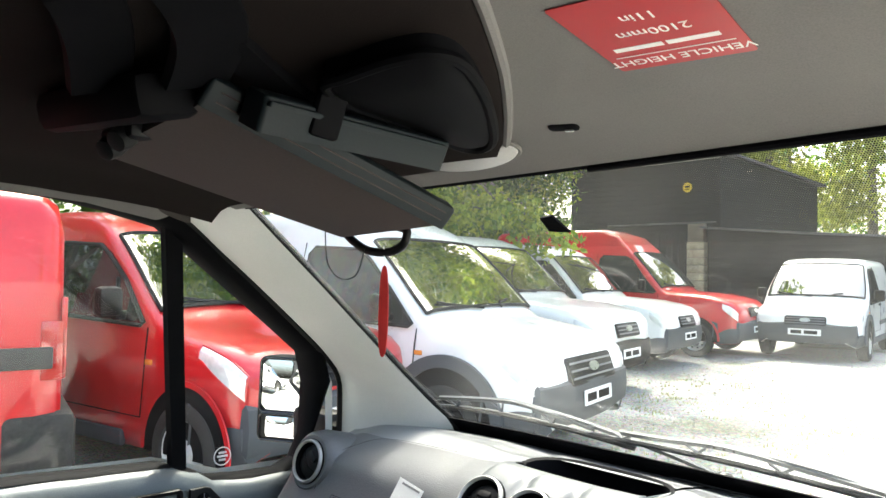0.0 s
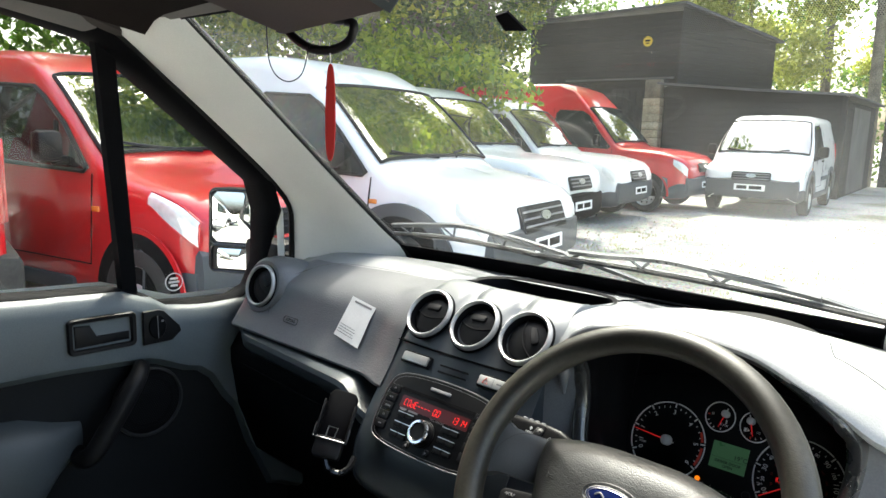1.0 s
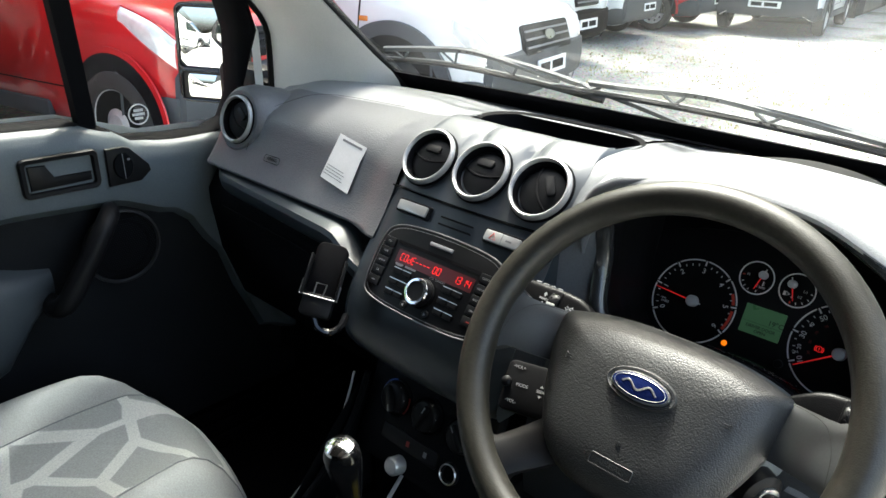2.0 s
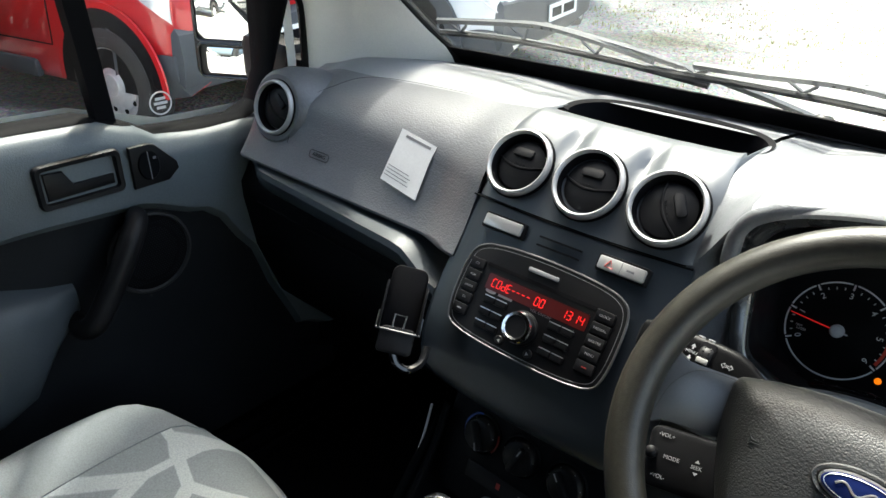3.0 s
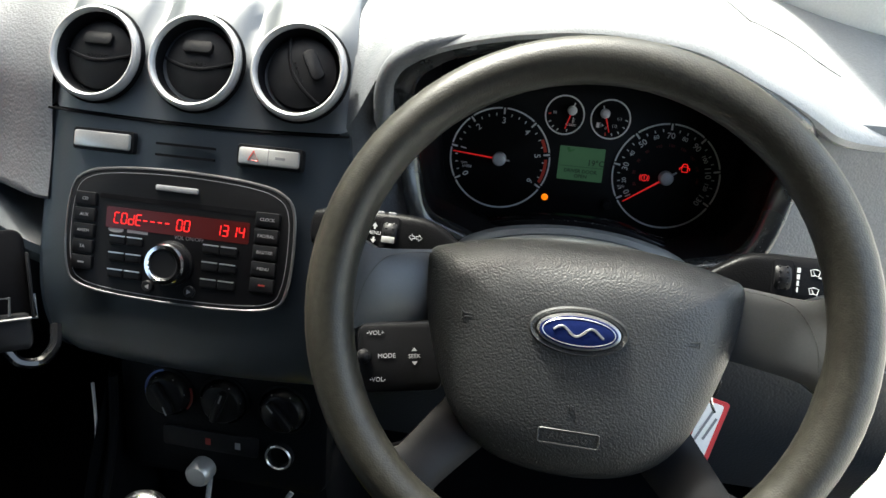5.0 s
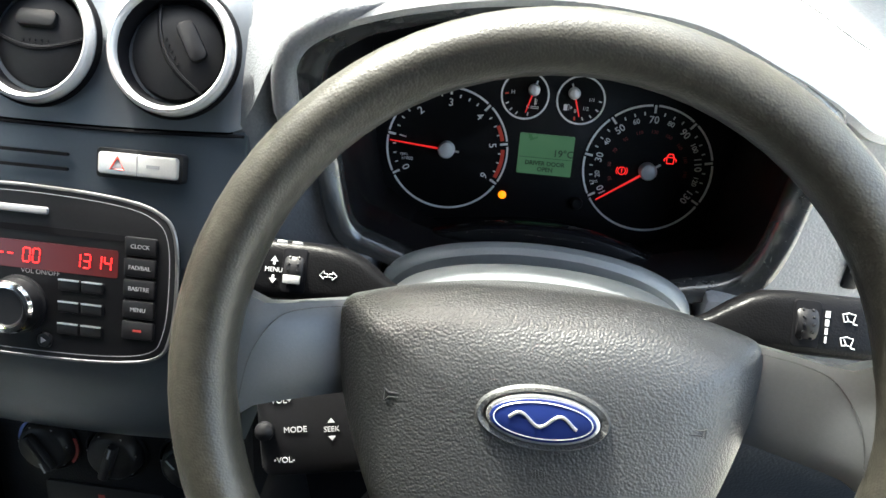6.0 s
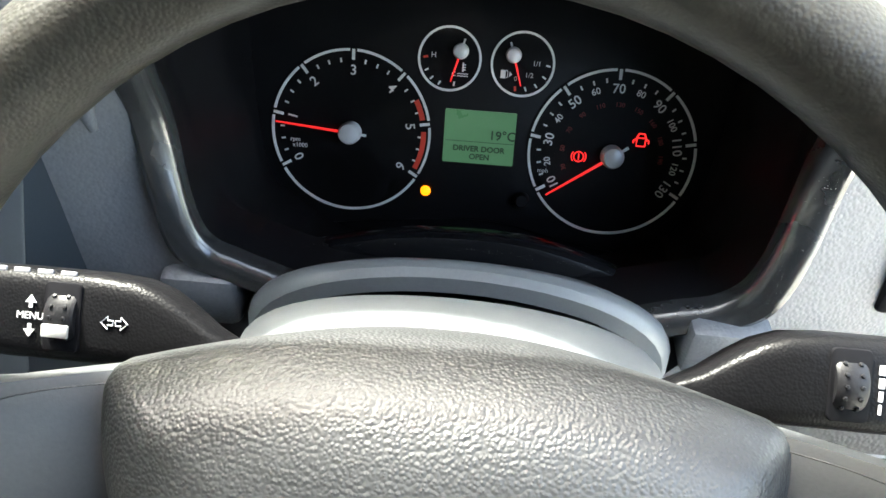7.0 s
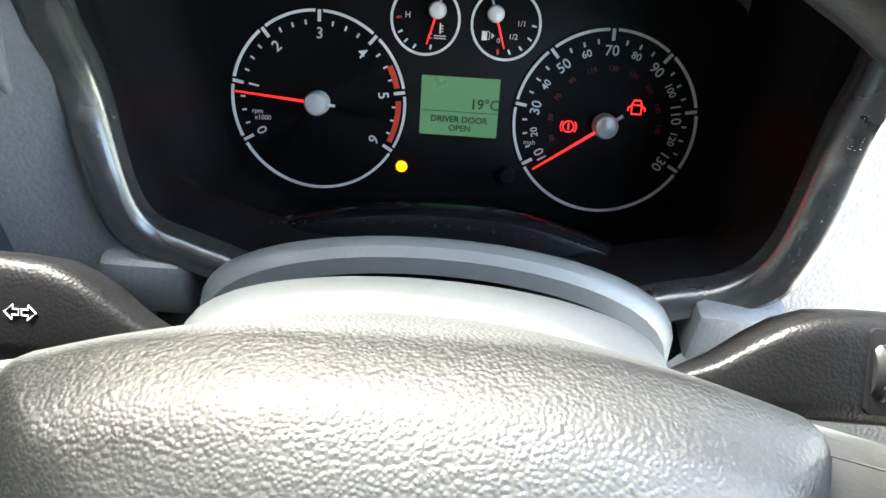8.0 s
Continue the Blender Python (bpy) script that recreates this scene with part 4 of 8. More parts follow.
for u in (-0.0361, 0.0041):
    bm = BM()
    lathe(bm, [(0.0055, 0), (0.0055, 0.002), (0.0045, 0.0028), (0.0, 0.0028)], 16, on_stack(u, -0.0288, 0.0052))
    key = part("seek_key", bm, BLACK, radio)
    bm = BM()
    prism(bm, [(-0.002 if u < 0 else 0.002, 0), (0.0018 if u < 0 else -0.0018, 0.0022), (0.0018 if u < 0 else -0.0018, -0.0022)], 0, 0.0003, on_stack(u, -0.0288, 0.0081))
    part("arrow_mark", bm, GREYPRINT, key)
bm = BM()
prism(bm, [(0.0075 * math.cos(a) * 1.0, 0.0028 * math.sin(a)) for a in [2 * math.pi * k / 20 for k in range(20)]], 0, 0.0003, on_stack(-0.0715, 0.0185, 0.0053))
box(bm, (0.016, 0, 0.0001), (0.020, 0.0034, 0.0003), 0, on_stack(-0.0665, 0.0185, 0.0053))
part("maker_mark", bm, GREYPRINT, radio, "plain oval mark and bar")
bm = BM()
writing(bm, "VOL ON/OFF", 0.0048, on_stack(-0.0010, 0.0180, 0.0054))
part("volume_word", bm, GREYPRINT, radio)
bm = BM()
lathe(bm, [(0.0205, 0), (0.0205, 0.003), (0.0185, 0.004), (0.0180, 0.013), (0.0165, 0.0155), (0.013, 0.0155), (0.012, 0.0145), (0.0, 0.0145)], 40, on_stack(-0.0156, -0.0058, 0.0045))
knob = part("volume_knob", bm, BLACK, radio, "round black volume knob")
bm = BM()
lathe(bm, [(0.0178, 0.0120), (0.0184, 0.0135), (0.0172, 0.0160), (0.0140, 0.0162), (0.0132, 0.0152)], 40, on_stack(-0.0156, -0.0058, 0.0045), ends=False)
part("knob_ring", bm, CHROME, knob, "chrome ring")

# ---- air vents ----
def air_vent(m, r, label, turn, fins, tint=BLACK, group="console air vents"):
    v = thing("air_vent", label, "air vent", m.translation, group=group)
    bm = BM()
    lathe(bm, [(r * 0.855, -0.006), (r * 0.86, 0.003), (r * 0.88, 0.0062), (r * 0.92, 0.0075), (r * 0.97, 0.0062), (r, 0.002), (r * 1.0, -0.006)], 48, m, ends=False)
    part("ring", bm, SATIN, v, "satin silver ring")
    bm = BM()
    lathe(bm, [(r * 1.0, -0.004), (r * 1.02, 0.0010), (r * 1.045, -0.004)], 48, m, ends=False)
    part("outer_gap", bm, MATTBLACK, v)
    bm = BM()
    lathe(bm, [(r * 0.87, 0.003), (r * 0.83, 0.0), (r * 0.79, -0.012), (r * 0.74, -0.026), (0.0, -0.028)], 40, m, ends=False)
    part("barrel", bm, MATTBLACK, v, "black round barrel")
    t = m @ pose(0, 0, -0.005, 0, 0, turn)
    # a domed disc split by a curved line, with a thumb grip on its upper half
    rr = r * 0.775
    bm = BM()
    lathe(bm, [(rr, -0.010), (rr * 0.985, -0.004), (rr * 0.93, -0.001), (rr * 0.6, 0.0028), (rr * 0.3, 0.0040), (0.0, 0.0044)], 40, t)
    flap = part("louvre_disc", bm, tint, v, "domed black louvre disc")
    dome = lambda a, b: t @ Vector((a * rr, b * rr, 0.0046 - 0.0052 * (a * a + b * b)))
    bm = BM()
    tube(bm, [dome(-0.97 + 1.94 * k / 20, 0.10 - 0.26 * math.cos(math.pi * (k / 20 - 0.5))) for k in range(21)], 0.0011, 6)
    part("split_edge", bm, BLACK, flap, "curved edge of the split")
    bm = BM()
    tube(bm, [dome(-0.95 + 1.9 * k / 20, 0.055 - 0.26 * math.cos(math.pi * (k / 20 - 0.5))) for k in range(21)], 0.0009, 6)
    part("split_gap", bm, MATTBLACK, flap)
    bm = BM()
    prism(bm, rrect(rr * 0.84, rr * 0.36, rr * 0.14, 4), -0.002, 0.0030, t @ pose(0, rr * 0.40, 0.0034, -14, 0, 0), 0.0014)
    part("grip", bm, BLACK, flap, "raised thumb grip")
    for k in range(fins):
        a = -0.26 + 0.52 * k / max(fins - 1, 1)
        bm = BM()
        p = dome(a, -0.04)
        box(bm, (0, 0, 0), (0.0012, 0.0018, 0.0012), 0, axes(p, (1, 0, 0), t.to_3x3() @ Vector((0, 0, 1))))
        part("grip_dot", bm, BLACK, flap)


VT = radians(39)
for k, turn in ((-1, 0), (0, 0), (1, -60)):
    air_vent(axes((SC + 0.0012 + 0.0955 * k, 0.8225, 1.1115), (1, 0, 0), (0, -math.cos(VT), math.sin(VT))) @ pose(0, 0, 0.0055), 0.0430, "round black air vent with silver ring, louvres half open" if k < 1 else "round black air vent with silver ring, turned aslant", turn, 5, VENTBLACK)
air_vent(axes((-0.9235, 0.8115, 1.0845), (1, 0, 0), (0.08, -0.95, 0.29)) @ pose(0, 0, 0.0), 0.044, "round dark air vent with silver ring at the dashboard's end", -35, 0, VENTBLACK, "end air vents")
# rounded pod that carries the end vent
bm = BM()
lathe(bm, [(0.073, -0.09), (0.070, -0.035), (0.062, -0.010), (0.053, -0.001), (0.044, -0.001)], 40, axes((-0.9235, 0.8115, 1.0845), (1, 0, 0), (0.08, -0.95, 0.29)) @ pose(0, 0, -0.001), ends=False)
part("vent_pod", bm, DASH, dash, "rounded pod round the end vent")

# ---- heater panel under the console ----
heat = thing("heater_panel", "dark lower console with three round heater knobs", "heater panel", (SC, 0.73, 0.40))
HT = radians(20)
HN, HV = Vector((0, -math.cos(HT), math.sin(HT))), Vector((0, math.sin(HT), math.cos(HT)))


def on_heater(u, v, h=0.0):
    return axes(Vector((-0.3372 + u, 0.722, 0.777)) + HV * v + HN * h, (1, 0, 0), HN)


# dark plastic panel; the shade under the console is in its colour too
bm = BM()
prism(bm, rrect(0.235, 0.165, 0.02), -0.02, 0.0, on_heater(-0.004, -0.02), 0.006)
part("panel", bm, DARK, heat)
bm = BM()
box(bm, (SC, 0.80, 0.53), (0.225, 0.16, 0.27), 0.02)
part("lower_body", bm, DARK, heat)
for u, mk in ((-0.0634, 1), (-0.0008, 0), (0.0656, 2)):
    bm = BM()
    lathe(bm, [(0.0285, -0.002), (0.0285, 0.002), (0.0262, 0.0035), (0.025, 0.002), (0.0245, -0.004)], 36, on_heater(u, 0.001), ends=False)
    part("knob_surround", bm, DARK, heat)
    bm = BM()
    lathe(bm, [(0.0245, -0.004), (0.0235, 0.006), (0.0215, 0.012), (0.0195, 0.0135), (0.0, 0.0135)], 36, on_heater(u, 0.001))
    box(bm, (0, 0, 0.016), (0.009, 0.038, 0.010), 0.003, on_heater(u, 0.001) @ pose(0, 0, 0, 0, 0, (-20, 30, 40)[mk]))
    kb = part("heater_knob", bm, BLACK, heat, "black round heater knob")
    bm = BM()
    box(bm, (0, 0.013, 0.0212), (0.0016, 0.010, 0.0006), 0, on_heater(u, 0.001) @ pose(0, 0, 0, 0, 0, (-20, 200, 40)[mk]))
    part("pointer", bm, GREYPRINT, kb, "grey pointer line")
    bm = BM()
    for a in range(-130, 131, 52):
        box(bm, (0.0222 * math.sin(radians(a)), 0.0222 * math.cos(radians(a)), 0.0105), (0.0014, 0.0014, 0.0006), 0, on_heater(u, 0.001))
    part("knob_marks", bm, GREYPRINT, kb)
bm = BM()
arc_band(bm, 0.0250, 0.0275, 100, 230, 0.0022, 0.0036, m=on_heater(-0.0634, 0.001))
part("cold_mark", bm, mat("cold_blue", (0.02, 0.06, 0.25), 0.4), heat, "blue cold mark")
bm = BM()
arc_band(bm, 0.0250, 0.0275, -40, 20, 0.0022, 0.0036, m=on_heater(-0.0634, 0.001))
part("warm_mark", bm, DIMPRINT, heat, "red warm mark")
bm = BM()
prism(bm, rrect(0.11, 0.024, 0.004), 0.0, 0.003, on_heater(-0.018, -0.052), 0.001)
rowk = part("switch_strip", bm, BLACK, heat, "row of small switches")
for k in range(2):
    bm = BM()
    box(bm, (-0.02 + 0.034 * k, -0.052, 0.0035), (0.006, 0.008, 0.0004), 0, on_heater(0, 0))
    part("switch_mark", bm, GREYPRINT if k else DIMPRINT, rowk)
bm = BM()
lathe(bm, [(0.016, -0.004), (0.016, 0.004), (0.013, 0.006), (0.011, 0.004), (0.0105, -0.016), (0.0, -0.016)], 28, on_heater(0.061, -0.056, 0.001))
part("power_socket", bm, BLACK, heat, "round power socket")
bm = BM()
lathe(bm, [(0.0125, 0.0055), (0.0135, 0.0068), (0.0148, 0.0055)], 28, on_heater(0.061, -0.056, 0.001), ends=False)
part("socket_ring", bm, SILVER, heat)
bm = BM()
lathe(bm, [(0.014, -0.02), (0.014, 0.008), (0.011, 0.012), (0.007, 0.013), (0.0, 0.013)], 24, on_heater(-0.027, -0.088, 0.008))
part("lighter_plug", bm, KEYSILVER, heat, "silver plug in the lighter socket")
# tray below with cable and a duster
bm = BM()
box(bm, (SC, 0.66, 0.575), (0.20, 0.19, 0.03), 0.01)
part("floor_tray", bm, MATTBLACK, heat)
bm = BM()
tube(bm, spline([(-0.365, 0.70, 0.672), (-0.345, 0.64, 0.64), (-0.30, 0.66, 0.63), (-0.27, 0.70, 0.66)], 8), 0.0032, 8)
single("charging_cable", bm, CORD_EDGE, "grey charging cable below the lighter plug", "cable")
bm = BM()
rng = random.Random(4)
rows = []
for i in range(9):
    rows.append([(-0.335 + 0.085 * j / 8, 0.60 + 0.09 * i / 8, 0.605 + 0.03 * math.exp(-((i - 4) / 3) ** 2 - ((j - 4) / 3) ** 2) + rng.uniform(-0.004, 0.004)) for j in range(9)])
grid(bm, rows)
grid(bm, [[(p[0], p[1], 0.592) for p in r] for r in (rows[0], rows[-1])])
single("duster", bm, YELLOW, "crumpled yellow cloth in the console tray", "cloth")
# side wall of the console with its dark tray edge
bm = BM()
grid(bm, [[(SC - 0.117, 0.72, 0.80), (SC - 0.128, 0.66, 0.72), (SC - 0.13, 0.56, 0.60), (SC - 0.13, 0.45, 0.52)], [(SC - 0.117, 0.80, 0.40), (SC - 0.13, 0.70, 0.40), (SC - 0.13, 0.56, 0.40), (SC - 0.13, 0.45, 0.40)]])
part("side_wall", bm, DARK, heat)
bm = BM()
tube(bm, spline([(SC - 0.110, 0.715, 0.80), (SC - 0.114, 0.69, 0.735), (SC - 0.118, 0.64, 0.665), (SC - 0.12, 0.56, 0.605), (SC - 0.12, 0.47, 0.59)], 6), 0.005, 8)
part("tray_edge", bm, DARK, heat, "moulded edge of the console tray")

# pale tube drawn in place of the bright line on the tray's edge
bm = BM()
tube(bm, spline([(SC - 0.124, 0.700, 0.800), (SC - 0.128, 0.680, 0.735), (SC - 0.135, 0.64, 0.665), (SC - 0.150, 0.59, 0.605), (SC - 0.155, 0.55, 0.56)], 6), 0.0016, 6)
single("bright_edge_line", bm, CORD_EDGE, "thin pale line for the bright edge beside the console", "cable")

# gear lever
gear = thing("gear_lever", "black gear lever with a chrome-capped knob", "gear lever", (-0.362, 0.575, 0.55))
bm = BM()
lathe(bm, [(0.050, 0.0), (0.046, 0.03), (0.030, 0.08), (0.018, 0.13), (0.014, 0.16)], 24, axes((-0.350, 0.600, 0.575), (1, 0, 0), (0.02, -0.12, 1)), ends=False)
part("gaiter", bm, MATTBLACK, gear, "black gaiter")
GM = axes((-0.3465, 0.584, 0.729), (1, 0, 0), (0.02, -0.20, 1))
bm = BM()
lathe(bm, [(0.013, -0.02), (0.017, 0.0), (0.0215, 0.03), (0.0245, 0.055), (0.0235, 0.07), (0.020, 0.078)], 32, GM)
part("knob", bm, GLOSSBLACK, gear, "gloss black knob")
bm = BM()
lathe(bm, [(0.0205, 0.0765), (0.0185, 0.0815), (0.012, 0.0845), (0.0, 0.0855)], 32, GM)
capk = part("knob_cap", bm, CHROME, gear, "chrome cap with shift pattern")
bm = BM()
for u in (-0.007, 0.0, 0.007):
    box(bm, (u, 0, 0.0853 - abs(u) * 0.2), (0.0012, 0.014, 0.0006), 0, GM)
box(bm, (0, 0, 0.0853), (0.014, 0.0012, 0.0006), 0, GM)
part("shift_pattern", bm, BLACK, capk, "dark shift pattern lines")

# phone holder hooked to the console's side
hold = thing("phone_holder", "black plastic phone holder clipped beside the console", "phone holder", (-0.50, 0.66, 0.96))
PM = axes((-0.4890, 0.668, 0.966), (0.74, 0.64, -0.25), (0.60, -0.58, 0.55)) @ Matrix.Diagonal((0.72, 0.80, 0.8, 1))
bm = BM()
prism(bm, rrect(0.062, 0.105, 0.014), -0.012, 0.0, PM, 0.003)
part("back_plate", bm, MATTBLACK, hold)
for s in (-1, 1):
    bm = BM()
    box(bm, (s * 0.033, -0.01, 0.008), (0.004, 0.072, 0.024), 0.0015, PM)
    part("side_arm", bm, VENTBLACK, hold)
bm = BM()
pts = [(-0.036, -0.02, 0.014), (-0.037, -0.046, 0.016), (0.037, -0.046, 0.016), (0.036, -0.02, 0.014)]
tube(bm, [PM @ Vector(p) for p in pts], 0.0014, 6)
part("wire_foot", bm, SPOKE, hold, "grey edged foot clip")
bm = BM()
tube(bm, [PM @ Vector(p) for p in ((-0.010, -0.042, 0.014), (-0.010, -0.022, 0.012), (0.010, -0.022, 0.012), (0.008, -0.042, 0.014))], 0.0011, 6)
part("centre_tab", bm, SPOKE, hold)
bm = BM()
prism(bm, rrect(0.060, 0.04, 0.008), -0.010, 0.014, PM @ pose(0, -0.060, 0), 0.004)
part("lower_cup", bm, VENTBLACK, hold)
bm = BM()
tube(bm, spline([PM @ Vector(p) for p in ((0.0, -0.078, -0.004), (0.012, -0.094, -0.006), (0.034, -0.098, -0.010), (0.052, -0.083, -0.02), (0.056, -0.06, -0.03))], 6), 0.005, 8)
part("hook", bm, GLOSSBLACK, hold, "curved hook arm")

# white sticker on the airbag cover
stick = thing("notice_sticker", "white paper notice with small print on the airbag cover", "sticker", (-0.63, 0.815, 1.06))
NM = axes((-0.6240, 0.8135, 1.0660), (1, 0.0, -0.06), (0, -0.868, 0.497))
bm = BM()
prism(bm, [(-0.038, -0.034), (0.036, -0.042), (0.034, 0.012), (0.036, 0.036), (-0.034, 0.043)], 0.0, 0.0008, NM)
part("paper", bm, PAPER, stick)
bm = BM()
rng = random.Random(3)
box(bm, (0.0, 0.033, 0.001), (0.050, 0.0035, 0.0002), 0, NM @ pose(0, 0, 0, 0, 0, -5))
part("print_bar", bm, GREYPRINT, stick, "unreadable line of print")
for k in range(4):
    bm = BM()
    w = rng.uniform(0.040, 0.056)
    box(bm, (-0.032 + w / 2, -0.014 - 0.0048 * k, 0.001), (w, 0.0010, 0.0002), 0, NM @ pose(0, 0, 0, 0, 0, -6))
    part("print_bar", bm, GREYPRINT, stick)

# black printed band along the foot of the windscreen
bm = BM()
rows = []
for k in range(41):
    p, q = screen_at(C - 0.66 + 1.32 * k / 40, 0.012), screen_at(C - 0.66 + 1.32 * k / 40, 0.088)
    rows.append([p + Vector((0, -0.002, 0)), p + Vector((0, -0.005, 0.001)), q + Vector((0, -0.004, 0)), q + Vector((0, -0.002, 0.001))])
grid(bm, rows)
single("trim", bm, MATTBLACK, "black printed band along the windscreen foot", "windscreen band", kind="structure")
# ---- instrument hood and cluster ----
BEZ = [(0.004, 1.174), (-0.060, 1.1675), (-0.119, 1.152), (-0.139, 1.1425), (-0.154, 1.131), (-0.163, 1.112), (-0.1650, 1.085), (-0.1640, 1.057), (-0.1597, 1.023), (-0.1520, 0.991), (-0.1435, 0.978), (-0.1320, 0.9725), (-0.116, 0.966), (-0.080, 0.955), (0.0, 0.950), (0.080, 0.950),
       (0.127, 0.962), (0.152, 0.9695), (0.1655, 0.985), (0.1755, 1.020), (0.1800, 1.057), (0.1785, 1.090), (0.1690, 1.109), (0.1580, 1.120), (0.1267, 1.141), (0.0728, 1.166)]
bez = spline([(x, 0, z) for x, z in BEZ], 5, closed=True)


def bez_row(scale, y0, dy=None, dz=0.0):
    """The binnacle's outline, scaled: on the lip's own curved surface, or with dy on a plane that leans."""
    out = []
    for p in bez:
        lean = table(p.z, [(0.94, -0.004), (0.975, 0.0), (1.055, 0.021), (1.085, 0.018), (1.12, 0.0), (1.2, -0.002)])[0] if dy is None else dy * (p.z - 1.05)
        out.append((0.006 + (p.x - 0.006) * scale, y0 + lean, 1.05 + (p.z - 1.05) * scale - dz * max(0.0, (1.05 - p.z) / 0.11)))
    return out


bm = BM()
grid(bm, [bez_row(k, 0.7995 + d) for k, d in ((1.035, 0.034), (1.028, 0.014), (1.020, 0.005), (1.008, 0.0008), (0.992, 0.0), (0.975, 0.0012), (0.940, 0.0042), (0.922, 0.0075), (0.915, 0.0105), (0.917, 0.018))], closed=True)
part("hood_lip", bm, LIPBLACK, dash, "rounded lip round the instrument opening")
# rounded corner where the hood runs down into the face beside the console
bm = BM()
arch = [Vector((0.006 + (p.x - 0.006) * 1.047, 0.8035, 1.05 + (p.z - 1.05) * 1.047)) for p in bez if p.x < -0.06 and p.z > 1.053]
arch.sort(key=lambda p: math.atan2(p.z - 1.05, p.x))
tube(bm, arch, 0.008, 10, radii=[0.0085 * min(1.0, 0.25 + 0.9 * min(k, len(arch) - 1 - k) / 6) for k in range(len(arch))])
part("hood_corner", bm, FACE, dash, "rounded grained corner of the hood")
cl = thing("instrument_cluster", "black instrument cluster with white-ringed dials and a green screen", "instrument cluster", (0.0, 0.94, 0.95))
bm = BM()
grid(bm, [bez_row(0.916, 0.8165), bez_row(0.925, 0.828), bez_row(0.940, 0.852, 0.0, 0.004), bez_row(0.945, 0.866, 0.05, 0.020), bez_row(0.94, 0.89, 0.2, 0.042), bez_row(0.94, 0.975, 0.40, 0.066)], closed=True)
part("binnacle", bm, DIALBLACK, cl, "deep black binnacle walls")
KT = radians(24)
KN, KV = Vector((0, -math.cos(KT), math.sin(KT))), Vector((0, math.sin(KT), math.cos(KT)))


def on_dials(u, v, h=0.0, turn=0.0):
    return axes(Vector((u, 0.943, 0.98)) + KV * v + KN * h, (1, 0, 0), KN) @ pose(0, 0, 0, 0, 0, turn)


K0 = on_dials(0, 0)
bm = BM()
prism(bm, rrect(0.38, 0.33, 0.13, 8), -0.012, -0.004, K0 @ pose(0.004, 0.018, 0))
part("back_panel", bm, MATTBLACK, cl)
# raised dial board with its curved lower edge
board = spline([(-0.150, 0.075, 0), (-0.158, 0.02, 0), (-0.150, -0.02, 0), (-0.128, -0.055, 0), (-0.105, -0.068, 0), (-0.05, -0.062, 0), (0.02, -0.058, 0), (0.10, -0.072, 0), (0.135, -0.066, 0), (0.160, -0.02, 0), (0.165, 0.03, 0), (0.155, 0.075, 0), (0.0, 0.105, 0)], 5, closed=True)
bm = BM()
prism(bm, [(p.x, p.y) for p in board], -0.004, -0.0005, K0, 0.001)
part("dial_board", bm, DIALBLACK, cl, "matt black dial board")


def needle(parent, u, v, tip, tail, r, w):
    m = on_dials(u, v, 0.004)
    a = math.atan2(tip[1] - v, tip[0] - u)
    ln = math.hypot(tip[1] - v, tip[0] - u)
    q = m @ Matrix.Rotation(a, 4, "Z")
    bm = BM()
    prism(bm, [(0, -w), (ln, -w * 0.55), (ln, w * 0.55), (0, w)], 0.001, 0.0022, q, 0.0003)
    n = part("needle", bm, NEEDLE, parent, "red needle")
    bm = BM()
    box(bm, (-r - tail / 2, 0, 0.0016), (tail, w * 1.8, 0.0012), 0, q)
    part("needle_tail", bm, WHITEPRINT, n)
    bm = BM()
    lathe(bm, [(r, -0.004), (r, 0.004), (r * 0.85, 0.0062), (r * 0.5, 0.0070), (0.0, 0.0072)], 32, m)
    part("needle_cap", bm, CAPSILVER, n, "domed silver cap")


def dial(name, cu, cv, r, hub, a0, step, n, words, size, wr, red=(), minor=3, label=""):
    """A dial: ring broken at the long marks, marks, figures turned to face the middle."""
    bm = BM()
    lathe(bm, [(r + 0.002, -0.0002), (0.0, -0.0002)], 64, on_dials(cu, cv))
    d = part(name, bm, DIALBLACK, cl, label)
    ring = BM()
    gap = 2.6
    for k in range(n - 1):
        arc_band(ring, r - 0.0011, r + 0.0006, a0 - step * k - gap, a0 - step * (k + 1) + gap, 0.0002, 0.0012, cu, cv, 16, K0)
    arc_band(ring, r - 0.0011, r + 0.0006, a0 - step * (n - 1) - gap, a0 - 360 + gap, 0.0002, 0.0012, cu, cv, 40, K0)
    part("dial_ring", ring, WHITEPRINT, d, "white ring")
    small, rd = BM(), BM()
    for k in range(n):
        a = radians(a0 - step * k)
        q = K0 @ pose(cu, cv, 0.0) @ Matrix.Rotation(a, 4, "Z")
        big = BM()
        box(big, (r - 0.0032, 0, 0.0006), (0.0068, 0.0019, 0.0008), 0, q)
        part("long_mark", big, WHITEPRINT, d)
        if k < n - 1:
            for j in range(1, minor + 1):
                a = radians(a0 - step * (k + j / (minor + 1)))
                q = K0 @ pose(cu, cv, 0.0) @ Matrix.Rotation(a, 4, "Z")
                box(small, (r - 0.0068, 0, 0.0006), (0.0028, 0.0011, 0.0006), 0, q)
    part("short_marks", small, WHITEPRINT, d)
    for i, (w, a, s, col) in enumerate(words):
        turn = a - 90
        bm = BM()
        writing(bm, w, s, on_dials(cu + wr * math.cos(radians(a)), cv + wr * math.sin(radians(a)), 0.0006, turn), bold=0.00008)
        part("figure", bm, col, d)
    for a, b in red:
        arc_band(rd, r - 0.0060, r - 0.0026, a, b, 0.0002, 0.001, cu, cv, 12, K0)
    if red:
        part("red_zone", rd, REDPRINT, d, "red arc")
    else:
        rd.free()
    return d


